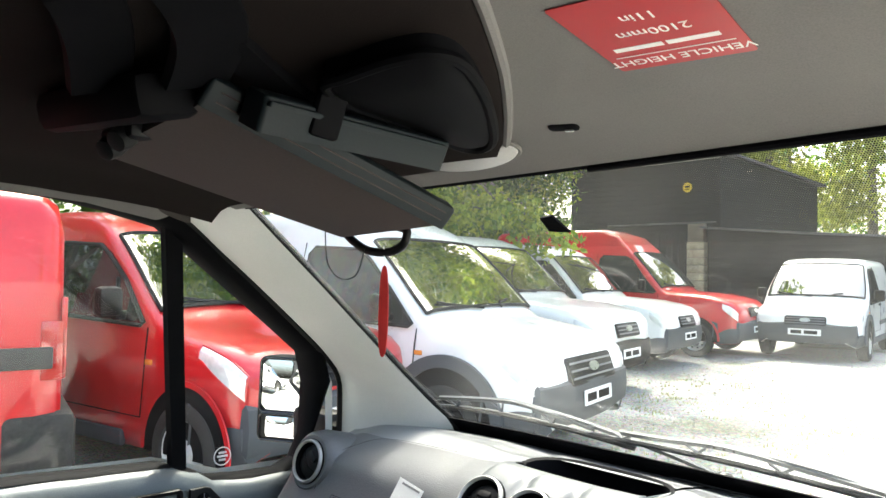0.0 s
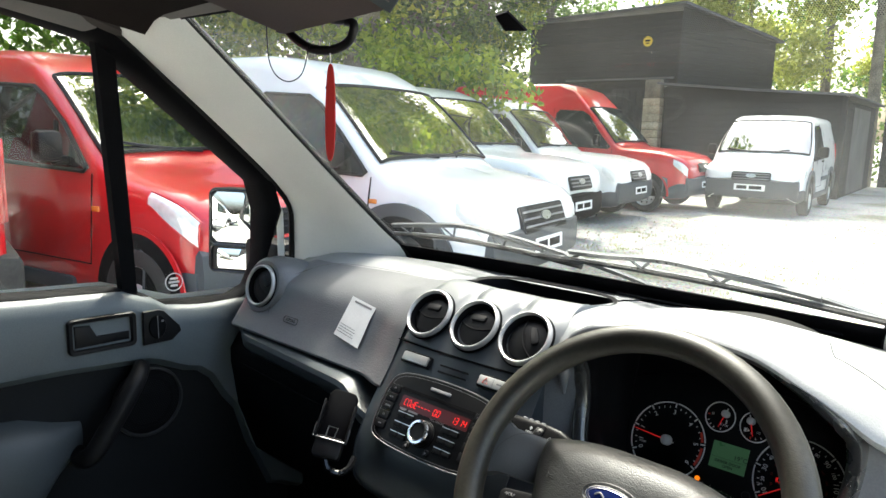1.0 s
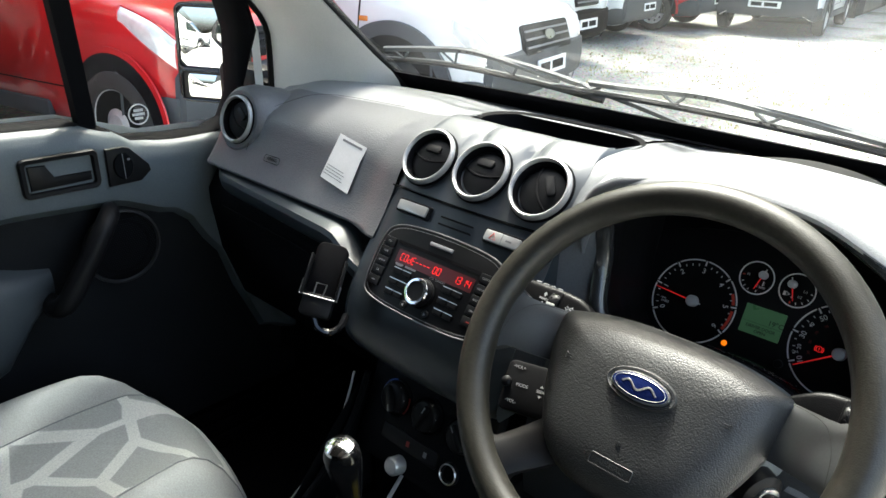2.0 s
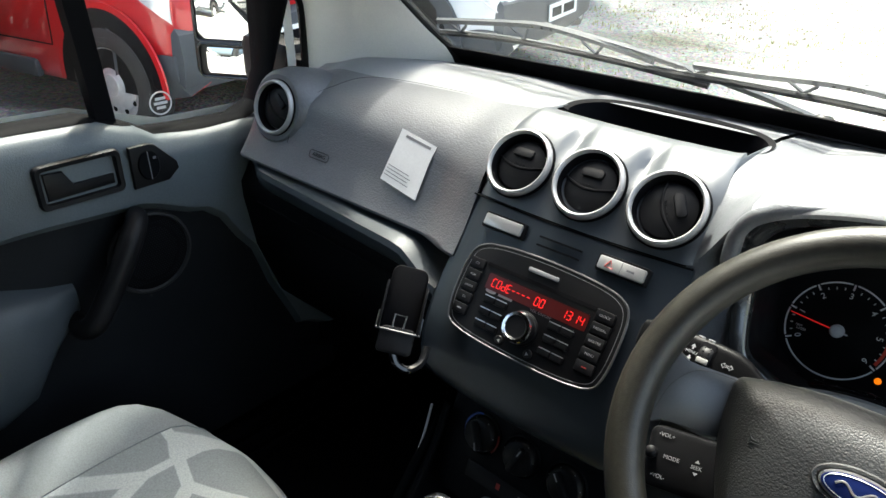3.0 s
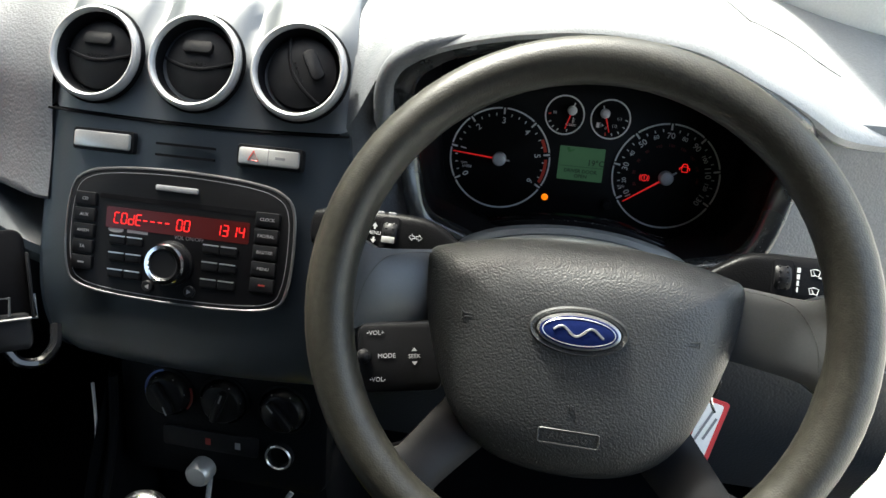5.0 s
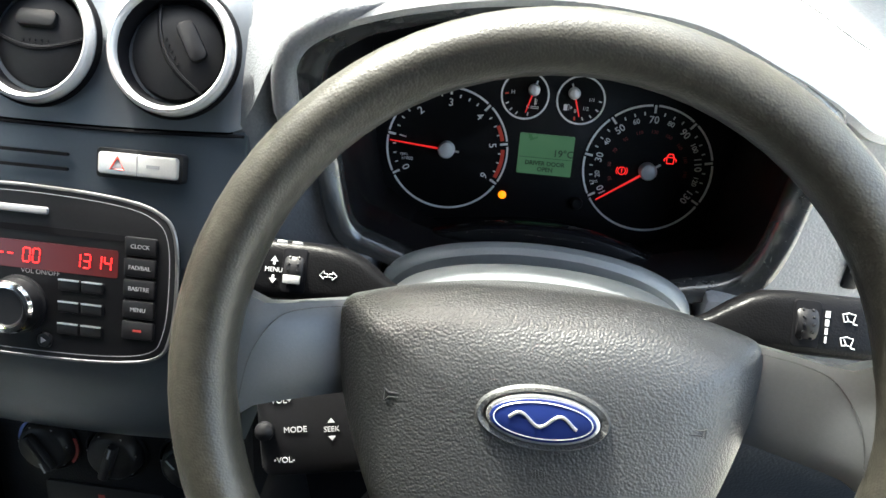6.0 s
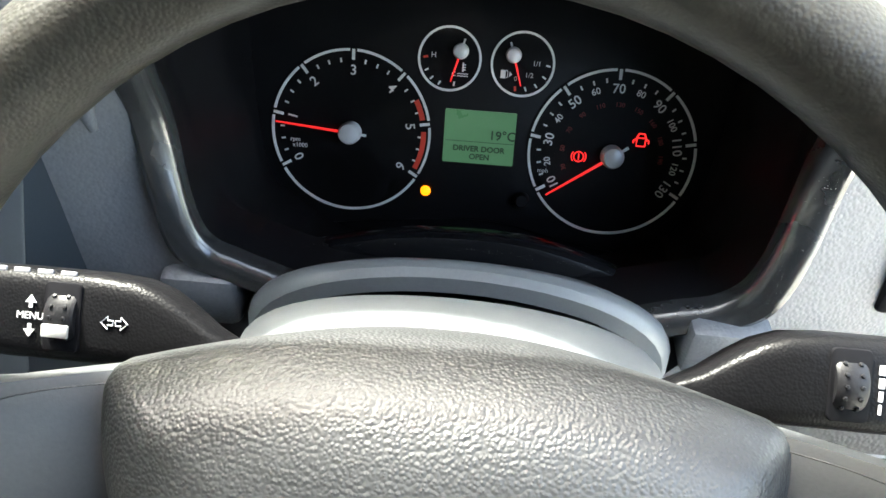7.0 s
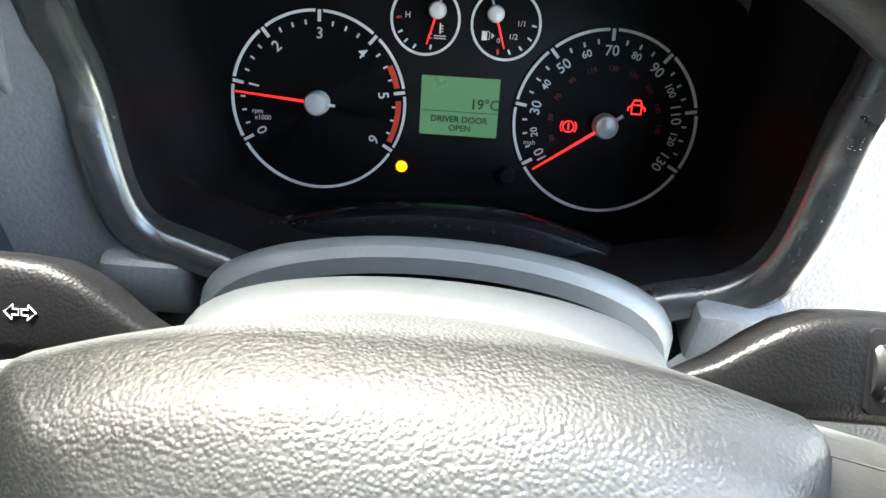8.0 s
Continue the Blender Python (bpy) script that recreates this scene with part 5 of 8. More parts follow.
TW = []
for k, a in enumerate((209, 169, 129, 89, 49, 9, -31)):
    TW.append((str(k), a, 0.0092, WHITEPRINT))
tach = dial("rev_counter", -0.0822, -0.0022, 0.0540, None, 209.5, 40, 7, TW, 0.009, 0.0405, red=((40 - 11, 40 - 27), (4, -26)), label="rev counter from 0 to 6")
needle(tach, -0.0822, -0.0026, (-0.1328, 0.0016), 0.004, 0.0074, 0.0009)
SW = []
for k in range(13):
    mph = 10 + 10 * k
    SW.append((str(mph), 211 - 20 * k, 0.0086 if k % 2 == 0 else 0.0060, WHITEPRINT))
speed = dial("speedometer", 0.0938, -0.0036, 0.0550, None, 211, 40, 7, SW, 0.0085, 0.0425, minor=3, label="speedometer from 10 to 130 mph")
bm = BM()
for k, w in enumerate(("30", "50", "70", "90", "110", "130", "150", "160", "180", "190")):
    a = 200 - 22.5 * k
    writing(bm, w, 0.0042, on_dials(0.0938 + 0.0325 * math.cos(radians(a)), -0.0036 + 0.0325 * math.sin(radians(a)), 0.0006, a - 90))
part("kilometre_figures", bm, DIMPRINT, speed, "faint red inner figures")
needle(speed, 0.0940, -0.0048, (0.0531, -0.0339), 0.0045, 0.0074, 0.0010)
bm = BM()
writing(bm, "rpm", 0.0042, on_dials(-0.1205, -0.0103, 0.0006))
writing(bm, "x1000", 0.0042, on_dials(-0.1172, -0.0142, 0.0006))
part("unit_word", bm, WHITEPRINT, tach)
bm = BM()
writing(bm, "mph", 0.0042, on_dials(0.0497, -0.0184, 0.0006))
part("unit_word", bm, WHITEPRINT, speed)


def small_dial(name, cu, cv, hub, tip, words, ticks, redtick, label):
    r = 0.0204
    bm = BM()
    lathe(bm, [(r + 0.001, 0.0), (0.0, 0.0)], 40, on_dials(cu, cv, 0.0003))
    d = part(name, bm, DIALBLACK, cl, label)
    bm = BM()
    arc_band(bm, r - 0.0010, r + 0.0005, 0, 360, 0.0004, 0.0014, cu, cv, 40, K0)
    part("dial_ring", bm, WHITEPRINT, d, "white ring")
    bm = BM()
    for u, v in ticks:
        a = math.atan2(v - hub[1], u - hub[0])
        box(bm, (0, 0, 0.0008), (0.0028, 0.0011, 0.0005), 0, K0 @ pose(u, v, 0) @ Matrix.Rotation(a, 4, "Z"))
    part("short_marks", bm, WHITEPRINT, d)
    bm = BM()
    for u, v in redtick:
        a = math.atan2(v - hub[1], u - hub[0])
        box(bm, (0, 0, 0.0008), (0.0030, 0.0014, 0.0005), 0, K0 @ pose(u, v, 0) @ Matrix.Rotation(a, 4, "Z"))
    part("red_mark", bm, REDPRINT, d)
    for w, u, v, s in words:
        bm = BM()
        writing(bm, w, s, on_dials(u, v, 0.0009))
        part("figure", bm, WHITEPRINT, d)
    needle(d, hub[0], hub[1], tip, 0.0032, 0.0050, 0.0007)
    return d


td = small_dial("temperature_dial", -0.0183, 0.0502, (-0.011, 0.0556), (-0.0166, 0.0361), [("H", -0.0288, 0.0520, 0.0048), ("C", -0.0150, 0.0408, 0.0042)], [(-0.0330, 0.0425), (-0.0294, 0.0375), (-0.0242, 0.0345), (-0.0145, 0.0345)], [(-0.0340, 0.0506)], "small temperature dial")
fd = small_dial("fuel_dial", 0.0294, 0.0500, (0.023, 0.0556), (0.0292, 0.0365), [("1/1", 0.0385, 0.0508, 0.0044), ("1/2", 0.0342, 0.0432, 0.0044), ("0", 0.0256, 0.0405, 0.0042)], [(0.0460, 0.0500), (0.0440, 0.0425), (0.0390, 0.0370), (0.0325, 0.0345)], [(0.0258, 0.0342)], "small fuel dial, nearly empty")
bm = BM()
box(bm, (-0.0092, 0.0455, 0.0008), (0.0009, 0.0060, 0.0004), 0, K0)
for k in range(3):
    box(bm, (-0.0082, 0.0470 - 0.0016 * k, 0.0008), (0.0016, 0.0006, 0.0004), 0, K0)
for k in range(2):
    tube(bm, [K0 @ Vector((-0.0128 + 0.0012 * j, 0.0410 - 0.0014 * k + 0.0004 * (j % 2), 0.0008)) for j in range(7)], 0.0003, 4)
part("coolant_mark", bm, WHITEPRINT, td)
bm = BM()
box(bm, (0.0172, 0.0430, 0.0008), (0.0032, 0.0052, 0.0004), 0, K0)
tube(bm, [K0 @ Vector(p) for p in ((0.0192, 0.0410, 0.0008), (0.0202, 0.0412, 0.0008), (0.0202, 0.0450, 0.0008), (0.0190, 0.0458, 0.0008))], 0.0003, 4)
prism(bm, [(0.0213, 0.0415), (0.0232, 0.0432), (0.0213, 0.0449)], 0.0006, 0.001, K0)
part("pump_mark", bm, WHITEPRINT, fd)

# message screen
bm = BM()
prism(bm, rrect(0.0478, 0.0355, 0.0008), -0.0004, 0.0006, on_dials(0.0051, 0.0004))
lcd = part("message_screen", bm, LCDGREEN, cl, "green lit message screen")
bm = BM()
writing(bm, "19\u00b0C", 0.0086, on_dials(0.0205, 0.0022, 0.0009), bold=0.00012)
writing(bm, "DRIVER DOOR", 0.0053, on_dials(0.0053, -0.0075, 0.0009), bold=0.00012)
writing(bm, "OPEN", 0.0053, on_dials(0.0060, -0.0128, 0.0009), bold=0.00012)
box(bm, (0.0055, -0.0026, 0.0008), (0.046, 0.0004, 0.0002), 0, K0)
part("message", bm, LCDINK, lcd, "dark letters on the screen")
bm = BM()
lathe(bm, [(0.0036, 0), (0.0034, 0.001), (0.002, 0.0018), (0.0, 0.002)], 20, on_dials(-0.0290, -0.0391))
part("warning_lamp", bm, AMBERLIT, cl, "lit amber warning lamp")
bm = BM()
lathe(bm, [(0.0052, 0), (0.005, 0.006), (0.004, 0.0075), (0.0, 0.0075)], 20, on_dials(0.0375, -0.0396))
part("reset_button", bm, BLACK, cl, "small black reset button")
bm = BM()
arc_band(bm, 0.0030, 0.0036, 0, 360, 0.0006, 0.001, 0.0725, -0.007, 24, K0)
arc_band(bm, 0.0046, 0.0051, 140, 220, 0.0006, 0.001, 0.0725, -0.007, 10, K0)
arc_band(bm, 0.0046, 0.0051, -40, 40, 0.0006, 0.001, 0.0725, -0.007, 10, K0)
box(bm, (0.0725, -0.0064, 0.0008), (0.0007, 0.0030, 0.0004), 0, K0)
box(bm, (0.0725, -0.0087, 0.0008), (0.0007, 0.0007, 0.0004), 0, K0)
part("brake_lamp", bm, REDLIT, speed, "lit red brake warning")
bm = BM()
o = [(-0.0028, -0.0040), (0.0028, -0.0040), (0.0030, 0.0015), (0.0018, 0.0042), (-0.0018, 0.0042), (-0.0030, 0.0015)]
tube(bm, [K0 @ Vector((0.112 + a, 0.0071 + b, 0.0008)) for a, b in o], 0.0005, 4, closed=True)
for s in (-1, 1):
    tube(bm, [K0 @ Vector((0.112 + s * 0.003, 0.008, 0.0008)), K0 @ Vector((0.112 + s * 0.005, 0.0068, 0.0008)), K0 @ Vector((0.112 + s * 0.005, 0.0050, 0.0008))], 0.0005, 4)
box(bm, (0.112, 0.0085, 0.0008), (0.005, 0.0006, 0.0004), 0, K0)
part("door_lamp", bm, REDLIT, speed, "lit red door warning")
# clear lens over the dials
bm = BM()
grid(bm, [[tuple(Vector((u, 0.905 + 0.02 * (v / 0.1) ** 2, 0.0)) + Vector((0, math.sin(radians(16)) * v, 1.0 + math.cos(radians(16)) * v))) for u in [-0.155 + 0.32 * k / 8 for k in range(9)]] for v in [-0.055 + 0.19 * j / 8 for j in range(9)]])
lens = part("lens", bm, LENS, cl, "clear curved lens")
lens.visible_shadow = False
# ledge under the dials, stepped down at both ends
bm = BM()
rows = []
LEDGE = spline([(-0.0976, 0.846, 0.9507), (-0.0855, 0.846, 0.9576), (-0.0485, 0.846, 0.9694), (-0.0098, 0.846, 0.9750), (0.0399, 0.846, 0.9735), (0.0856, 0.846, 0.9598), (0.1049, 0.846, 0.9488)], 5)
for k, p in enumerate(LEDGE):
    x, z = p.x, p.z
    rows.append([(x, 0.925, z - 0.075), (x, 0.880, z - 0.026), (x, 0.856, z - 0.0015), (x, 0.848, z), (x, 0.8445, z - 0.0012), (x, 0.843, z - 0.004), (x, 0.8425, z - 0.040)])
vr = grid(bm, rows)
cap(bm, vr[0]), cap(bm, vr[-1])
part("ledge", bm, GLOSSBLACK, cl, "gloss black ledge under the dials")

# face of the dashboard beside the instruments
bm = BM()
rows = []
for k in range(9):
    t = k / 8
    x = 0.172 + 0.164 * t
    x -= 0.009 * (1 - t)
    e = 1 - t
    rows.append(spline([(x + 0.016 * e, 0.838 + 0.004 * t, 1.103), (x + 0.017 * e, 0.832 + 0.006 * t, 1.085), (x + 0.017 * e, 0.827 + 0.010 * t, 1.05), (x + 0.010 * e, 0.815 + 0.014 * t, 1.0), (x - 0.012 * e, 0.804 + 0.020 * t, 0.960), (x - 0.04 * e, 0.801 + 0.015 * t, 0.925), (x - 0.06 * e, 0.79, 0.88)], 3))
grid(bm, rows)
part("face_right", bm, FACE, dash, "grained face with the lamp switch")
bm = BM()
rows = []
for k in range(17):
    x = -0.212 + 0.548 * k / 16
    rows.append([(x, 0.825, 0.940), (x, 0.808, 0.930), (x, 0.797, 0.915), (x, 0.785, 0.85), (x, 0.775, 0.76), (x, 0.79, 0.68), (x, 0.88, 0.62)])
grid(bm, rows)
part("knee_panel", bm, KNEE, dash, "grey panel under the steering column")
# small grained pad under the end of the lip
bm = BM()
box(bm, (-0.140, 0.813, 0.953), (0.044, 0.036, 0.036), 0.007)
part("corner_pad", bm, FACE, dash, "small grained corner pad")
bm = BM()
box(bm, (0.147, 0.809, 0.953), (0.044, 0.036, 0.034), 0.005)
part("corner_pad", bm, FACE, dash, "small grained corner pad")
# small lid and edge on the top, before the driver
bm = BM()
def on_top(x, y):
    """A point that lies on the driver's side of the dashboard top."""
    row = top_row(x, *table(x, CR), True)[1:12]
    for p, q in zip(row, row[1:]):
        if q.y <= y <= p.y:
            return p.lerp(q, (y - p.y) / (q.y - p.y))
    return row[-1]


tube(bm, [on_top(min(p.x, 0.332), p.y) for p in spline([(x, y, 0) for x, y in ((0.107, 0.960), (0.124, 0.911), (0.133, 0.909), (0.171, 0.905), (0.210, 0.898))], 8)], 0.0005, 5)
part("lid_gap", bm, MATTBLACK, dash)
for k in range(2):
    bm = BM()
    tube(bm, [(-0.26 + 0.19 * k, 1.095, 1.1425), (-0.10 + 0.19 * k, 1.093, 1.1425)], 0.002, 5)
    part("demister_slot", bm, MATTBLACK, dash, "thin demister slot")
# lamp switch
ls = thing("lamp_switch", "round black headlamp switch beside the instruments", "switch", (0.222, 0.82, 0.996))
QM = axes((0.226, 0.834, 0.993), (1, 0, 0), (0, -1, 0.10))
bm = BM()
lathe(bm, [(0.030, -0.002), (0.030, 0.002), (0.026, 0.004), (0.023, -0.002)], 36, QM, ends=False)
part("surround", bm, BLACK, ls)
bm = BM()
lathe(bm, [(0.023, -0.002), (0.022, 0.010), (0.018, 0.013), (0.0, 0.013)], 36, QM)
box(bm, (0, 0, 0.016), (0.012, 0.038, 0.010), 0.003, QM)
part("knob", bm, BLACK, ls)
bm = BM()
lathe(bm, [(0.0055, 0.021), (0.005, 0.0225), (0.0, 0.023)], 20, QM)
part("button", bm, KEYSILVER, ls)

# ---- steering column and stalks ----
col = thing("steering_column", "grey steering column shroud with two black stalks", "steering column", (0.0, 0.80, 0.90))
bm = BM()
rows = []
for y, z, w, h in ((0.848, 0.955, 0.118, 0.040), (0.825, 0.974, 0.118, 0.048), (0.802, 0.9970, 0.118, 0.060), (0.796, 1.0015, 0.117, 0.063), (0.790, 1.0020, 0.115, 0.064), (0.786, 0.9990, 0.112, 0.063), (0.785, 0.990, 0.108, 0.060)):
    rows.append([(0.003 + w * math.cos(a), y, z - h + h * math.sin(a) ** 0.85 if math.sin(a) > 0 else z - h) for a in [math.pi * (1 - k / 24) for k in range(25)]])
grid(bm, rows)
part("column_collar", bm, COLLAR, col, "smooth grey collar behind the wheel")
bm = BM()
rows = []
for y, z, w, h in ((0.785, 0.975, 0.098, 0.050), (0.765, 1.004, 0.101, 0.062), (0.754, 1.0185, 0.103, 0.070), (0.748, 1.0245, 0.103, 0.075), (0.738, 1.0305, 0.102, 0.080), (0.715, 1.043, 0.092, 0.09), (0.700, 1.049, 0.080, 0.09)):
    up = [(0.002 + w * math.cos(a), y, z - h + h * max(math.sin(a), 0) ** 0.6) for a in [math.pi * (1 - k / 24) for k in range(25)]]
    lo = [(0.002 + w * math.cos(a), y, z - h - 0.055 * abs(math.sin(a)) ** 0.6) for a in [math.pi * k / 24 for k in range(1, 24)]]
    rows.append(up + lo)
vr = grid(bm, rows, closed=True)
cap(bm, vr[-1])
part("shroud", bm, COLLAR, col, "grey column shroud")
bm = BM()
lathe(bm, [(0.022, 0), (0.022, 0.02), (0.016, 0.024), (0.0, 0.024)], 24, axes((0.085, 0.715, 0.93), (0, 1, 0), (1, -0.6, -0.1)))
ign = part("ignition_barrel", bm, BLACK, col, "black ignition barrel")
bm = BM()
lathe(bm, [(0.013, 0.024), (0.013, 0.027), (0.009, 0.028), (0.0, 0.028)], 24, axes((0.085, 0.715, 0.93), (0, 1, 0), (1, -0.6, -0.1)))
part("ignition_face", bm, SILVER, ign)


ST_T = radians(41)
ST_N, ST_U = Vector((0, -math.cos(ST_T), math.sin(ST_T))), Vector((0, math.sin(ST_T), math.cos(ST_T)))
ST_C = {-1: Vector((0, 0.7190, 1.0252)), 1: Vector((0, 0.7195, 1.0282))}


def on_stalk(sgn, x, v, h=0.0):
    """A pose on the flat face of a stalk: x across, v up the face."""
    return axes(ST_C[sgn] + Vector((x, 0, 0)) + ST_U * v + ST_N * (0.0130 + h), (1, 0, 0), ST_N)


def stalk(sgn, o, label):
    """A flat-faced stalk that tapers down to the column."""
    bm = BM()
    rows = []
    for d, top, low, w in ((0.074, -0.008, -0.019, 0.007), (0.090, 0.000, -0.019, 0.010), (0.101, 0.008, -0.0185, 0.0115), (0.110, 0.0135, -0.018, 0.0125), (0.120, 0.0170, -0.018, 0.013), (0.135, 0.0182, -0.018, 0.013), (0.170, 0.0182, -0.018, 0.013), (0.200, 0.0175, -0.0175, 0.0125), (0.211, 0.0140, -0.0140, 0.010), (0.214, 0.008, -0.008, 0.006)):
        c, hh = (top + low) / 2, (top - low) / 2
        rows.append([ST_C[sgn] + Vector((sgn * (d + o), 0, 0)) + ST_U * (c + hh * math.copysign(abs(math.sin(a)) ** 0.45, math.sin(a))) + ST_N * (w * math.copysign(abs(math.cos(a)) ** 0.55, math.cos(a))) for a in [2 * math.pi * k / 28 for k in range(28)]])
    vr = grid(bm, rows, closed=True)
    cap(bm, vr[0]), cap(bm, vr[-1])
    return part("stalk", bm, STALKBLACK, col, label)


stl = stalk(-1, 0.0, "black indicator stalk with menu wheel")
str_ = stalk(1, 0.010, "black wiper stalk with speed wheel")
for sgn, st, x in ((-1, stl, -0.1465), (1, str_, 0.1500)):
    bm = BM()
    prism(bm, rrect(0.0150, 0.0270, 0.0025), -0.006, 0.0006, on_stalk(sgn, x, 0.0005), 0.0006)
    part("wheel_well", bm, MATTBLACK, st)
    bm = BM()
    mid = on_stalk(sgn, x, 0.0005, -0.0085).translation
    lathe(bm, [(0.0115, -0.0058), (0.0125, -0.0045), (0.0125, 0.0045), (0.0115, 0.0058)], 28, axes(mid, ST_U, (1, 0, 0)))
    for a in range(-60, 61, 20):
        q = ST_N * math.cos(radians(a)) + ST_U * math.sin(radians(a))
        for k in (-1, 1):
            lathe(bm, [(0.0010, 0.0121), (0.0008, 0.0132), (0.0, 0.0134)], 6, axes(mid + Vector((k * 0.0028, 0, 0)), (1, 0, 0), q))
    whl = part("thumb_wheel", bm, BLACK, st, "ribbed thumb wheel")
    if sgn < 0:
        bm = BM()
        box(bm, (0, -0.0045, 0.0042), (0.0105, 0.0050, 0.0016), 0.0005, on_stalk(sgn, x, 0.0))
        part("wheel_band", bm, KEYSILVER, whl, "pale band on the wheel")
bm = BM()
m = on_stalk(-1, -0.1255, 0.0)
for k in (-1, 1):
    pts = [(k * 0.0068, 0), (k * 0.0033, 0.0032), (k * 0.0033, 0.0012), (k * 0.0007, 0.0012), (k * 0.0007, -0.0012), (k * 0.0033, -0.0012), (k * 0.0033, -0.0032)]
    tube(bm, [m @ Vector((0.78 * a, 0.78 * b, 0.0003)) for a, b in pts], 0.0003, 4, closed=True)
part("arrow_marks", bm, PALEPRINT, stl, "white indicator arrows")
bm = BM()
m = on_stalk(-1, -0.1590, 0.0)
writing(bm, "MENU", 0.0040, m @ pose(0.0, 0, 0.0005))
for k in (-1, 1):
    tip = [(-0.0022, k * 0.0052), (0.0022, k * 0.0052), (0, k * 0.0082)]
    prism(bm, tip if k > 0 else tip[::-1], 0.0002, 0.0007, m)
    box(bm, (0, k * 0.0043, 0.0004), (0.0014, 0.0024, 0.0005), 0, m)
part("menu_word", bm, PALEPRINT, stl, "white menu print")
bm = BM()
writing(bm, "RESET", 0.0038, on_stalk(-1, -0.1850, -0.0035, 0.0005))
part("reset_word", bm, WHITEPRINT, stl)
bm = BM()
for k in range(4):
    box(bm, (0, 0, 0), (0.0065, 0.0022, 0.0012), 0.0004, on_stalk(-1, -0.147 - 0.0095 * k, 0.0170, -0.0035))
part("top_marks", bm, GREYPRINT, stl, "small pale marks along the top")
m = on_stalk(1, 0.1600, 0.0)
bm = BM()
for k in range(4):
    box(bm, (0.0010, -0.0072 + 0.0048 * k, 0.0005), (0.0009 + 0.0005 * k, 0.0036, 0.0006), 0, m)
part("speed_wedge", bm, PALEPRINT, str_, "white speed wedge")
bm = BM()
for k in range(2):
    o = Vector((0.0125, 0.0062 - 0.0135 * k, 0.0005))
    tube(bm, [m @ (o + Vector(q)) for q in ((-0.0035, 0.0020, 0), (0.0, 0.0029, 0), (0.0035, 0.0020, 0), (0.0024, -0.0022, 0), (0.0, -0.0016, 0), (-0.0024, -0.0022, 0))], 0.00035, 4, closed=True)
    tube(bm, [m @ (o + Vector((0.0, -0.0016, 0))), m @ (o + Vector((-0.0015, 0.0014, 0)))], 0.00035, 4)
    tube(bm, [m @ (o + Vector((0.0022, -0.0030, 0))), m @ (o + Vector((0.0048, -0.0034, 0)))], 0.00035, 4)
part("wiper_marks", bm, PALEPRINT, str_, "white wiper symbols")

# ---- steering wheel ----
wheel = thing("steering_wheel", "worn grey four-spoke steering wheel with dark airbag hub", "steering wheel", (0.0, 0.66, 1.03))
WT = radians(37.0)
WN, WV = Vector((0, -math.cos(WT), math.sin(WT))), Vector((0, math.sin(WT), math.cos(WT)))


def on_wheel(u, v, h=0.0):
    return axes(Vector((0.004 + u, 0.6258, 1.0353)) + WV * v + WN * h, (1, 0, 0), WN)


W0 = on_wheel(0, 0)
bm = BM()
rows = []
for k in range(72):
    a = 2 * math.pi * k / 72
    grip = 0.0160 + 0.0012 * (abs(math.cos(a)) ** 6)
    rows.append([W0 @ Vector(((0.1735 + grip * math.cos(b)) * math.cos(a), 0.0085 + (0.1735 + grip * math.cos(b)) * math.sin(a), 0.0 + grip * 1.05 * math.sin(b))) for b in [2 * math.pi * j / 16 for j in range(16)]])
grid(bm, rows, closed=True, loop=True)
part("rim", bm, RIM, wheel, "worn rim with greenish-grey patina")
# hub: shield shape, domed
HUBR = [(0.040, 0.0590), (0.075, 0.0535), (0.100, 0.0470), (0.1085, 0.0435), (0.1125, 0.0350), (0.1115, 0.012), (0.1045, -0.015), (0.0935, -0.045), (0.0805, -0.070), (0.061, -0.090), (0.035, -0.101)]
HUBO = [(0.0, 0.0605)] + [(-x, y) for x, y in HUBR] + [(0.0, -0.1045)] + HUBR[::-1]
hub = spline([(x, y, 0) for x, y in HUBO], 4, closed=True)
bm = BM()
rows = []
for s, h in ((0.98, -0.065), (1.0, -0.050), (1.0, -0.042), (0.985, -0.036), (0.955, -0.029), (0.90, -0.0195), (0.82, -0.0105), (0.70, -0.0045), (0.55, -0.0008), (0.38, 0.0010), (0.2, 0.0016), (0.02, 0.0018)):
    rows.append([W0 @ Vector((p.x * s, -0.012 + (p.y + 0.012) * s, h * (1.02 - 0.28 * ease(abs(p.x) / 0.09) if p.y > 0 else 0.74 - 0.25 * min(1, -p.y / 0.08)))) for p in hub])
vr = grid(bm, rows, closed=True)
cap(bm, vr[-1])
hubp = part("airbag_cover", bm, HUB, wheel, "pebble-grained dark airbag cover")
# recessed oval round the badge
bm = BM()
ov = [(math.cos(2 * math.pi * k / 40), math.sin(2 * math.pi * k / 40)) for k in range(40)]
grid(bm, [[W0 @ Vector((0.0335 * a, 0.0168 * b, 0.0004)) for a, b in ov], [W0 @ Vector((0.0320 * a, 0.0154 * b, 0.0034)) for a, b in ov], [W0 @ Vector((0.0290 * a, 0.0132 * b, 0.0020)) for a, b in ov]], closed=True)
part("badge_recess", bm, HUB, hubp)
bm = BM()
prism(bm, [(0.0278 * a, 0.0122 * b) for a, b in ov], 0.0005, 0.0052, W0, 0.001)
bd = part("badge", bm, SILVER, wheel, "silver-rimmed blue oval badge")
bm = BM()
prism(bm, [(0.0260 * a, 0.0106 * b) for a, b in ov], 0.0045, 0.0060, W0, 0.0005)
part("badge_field", bm, BADGEBLUE, bd, "blue enamel oval")
bm = BM()
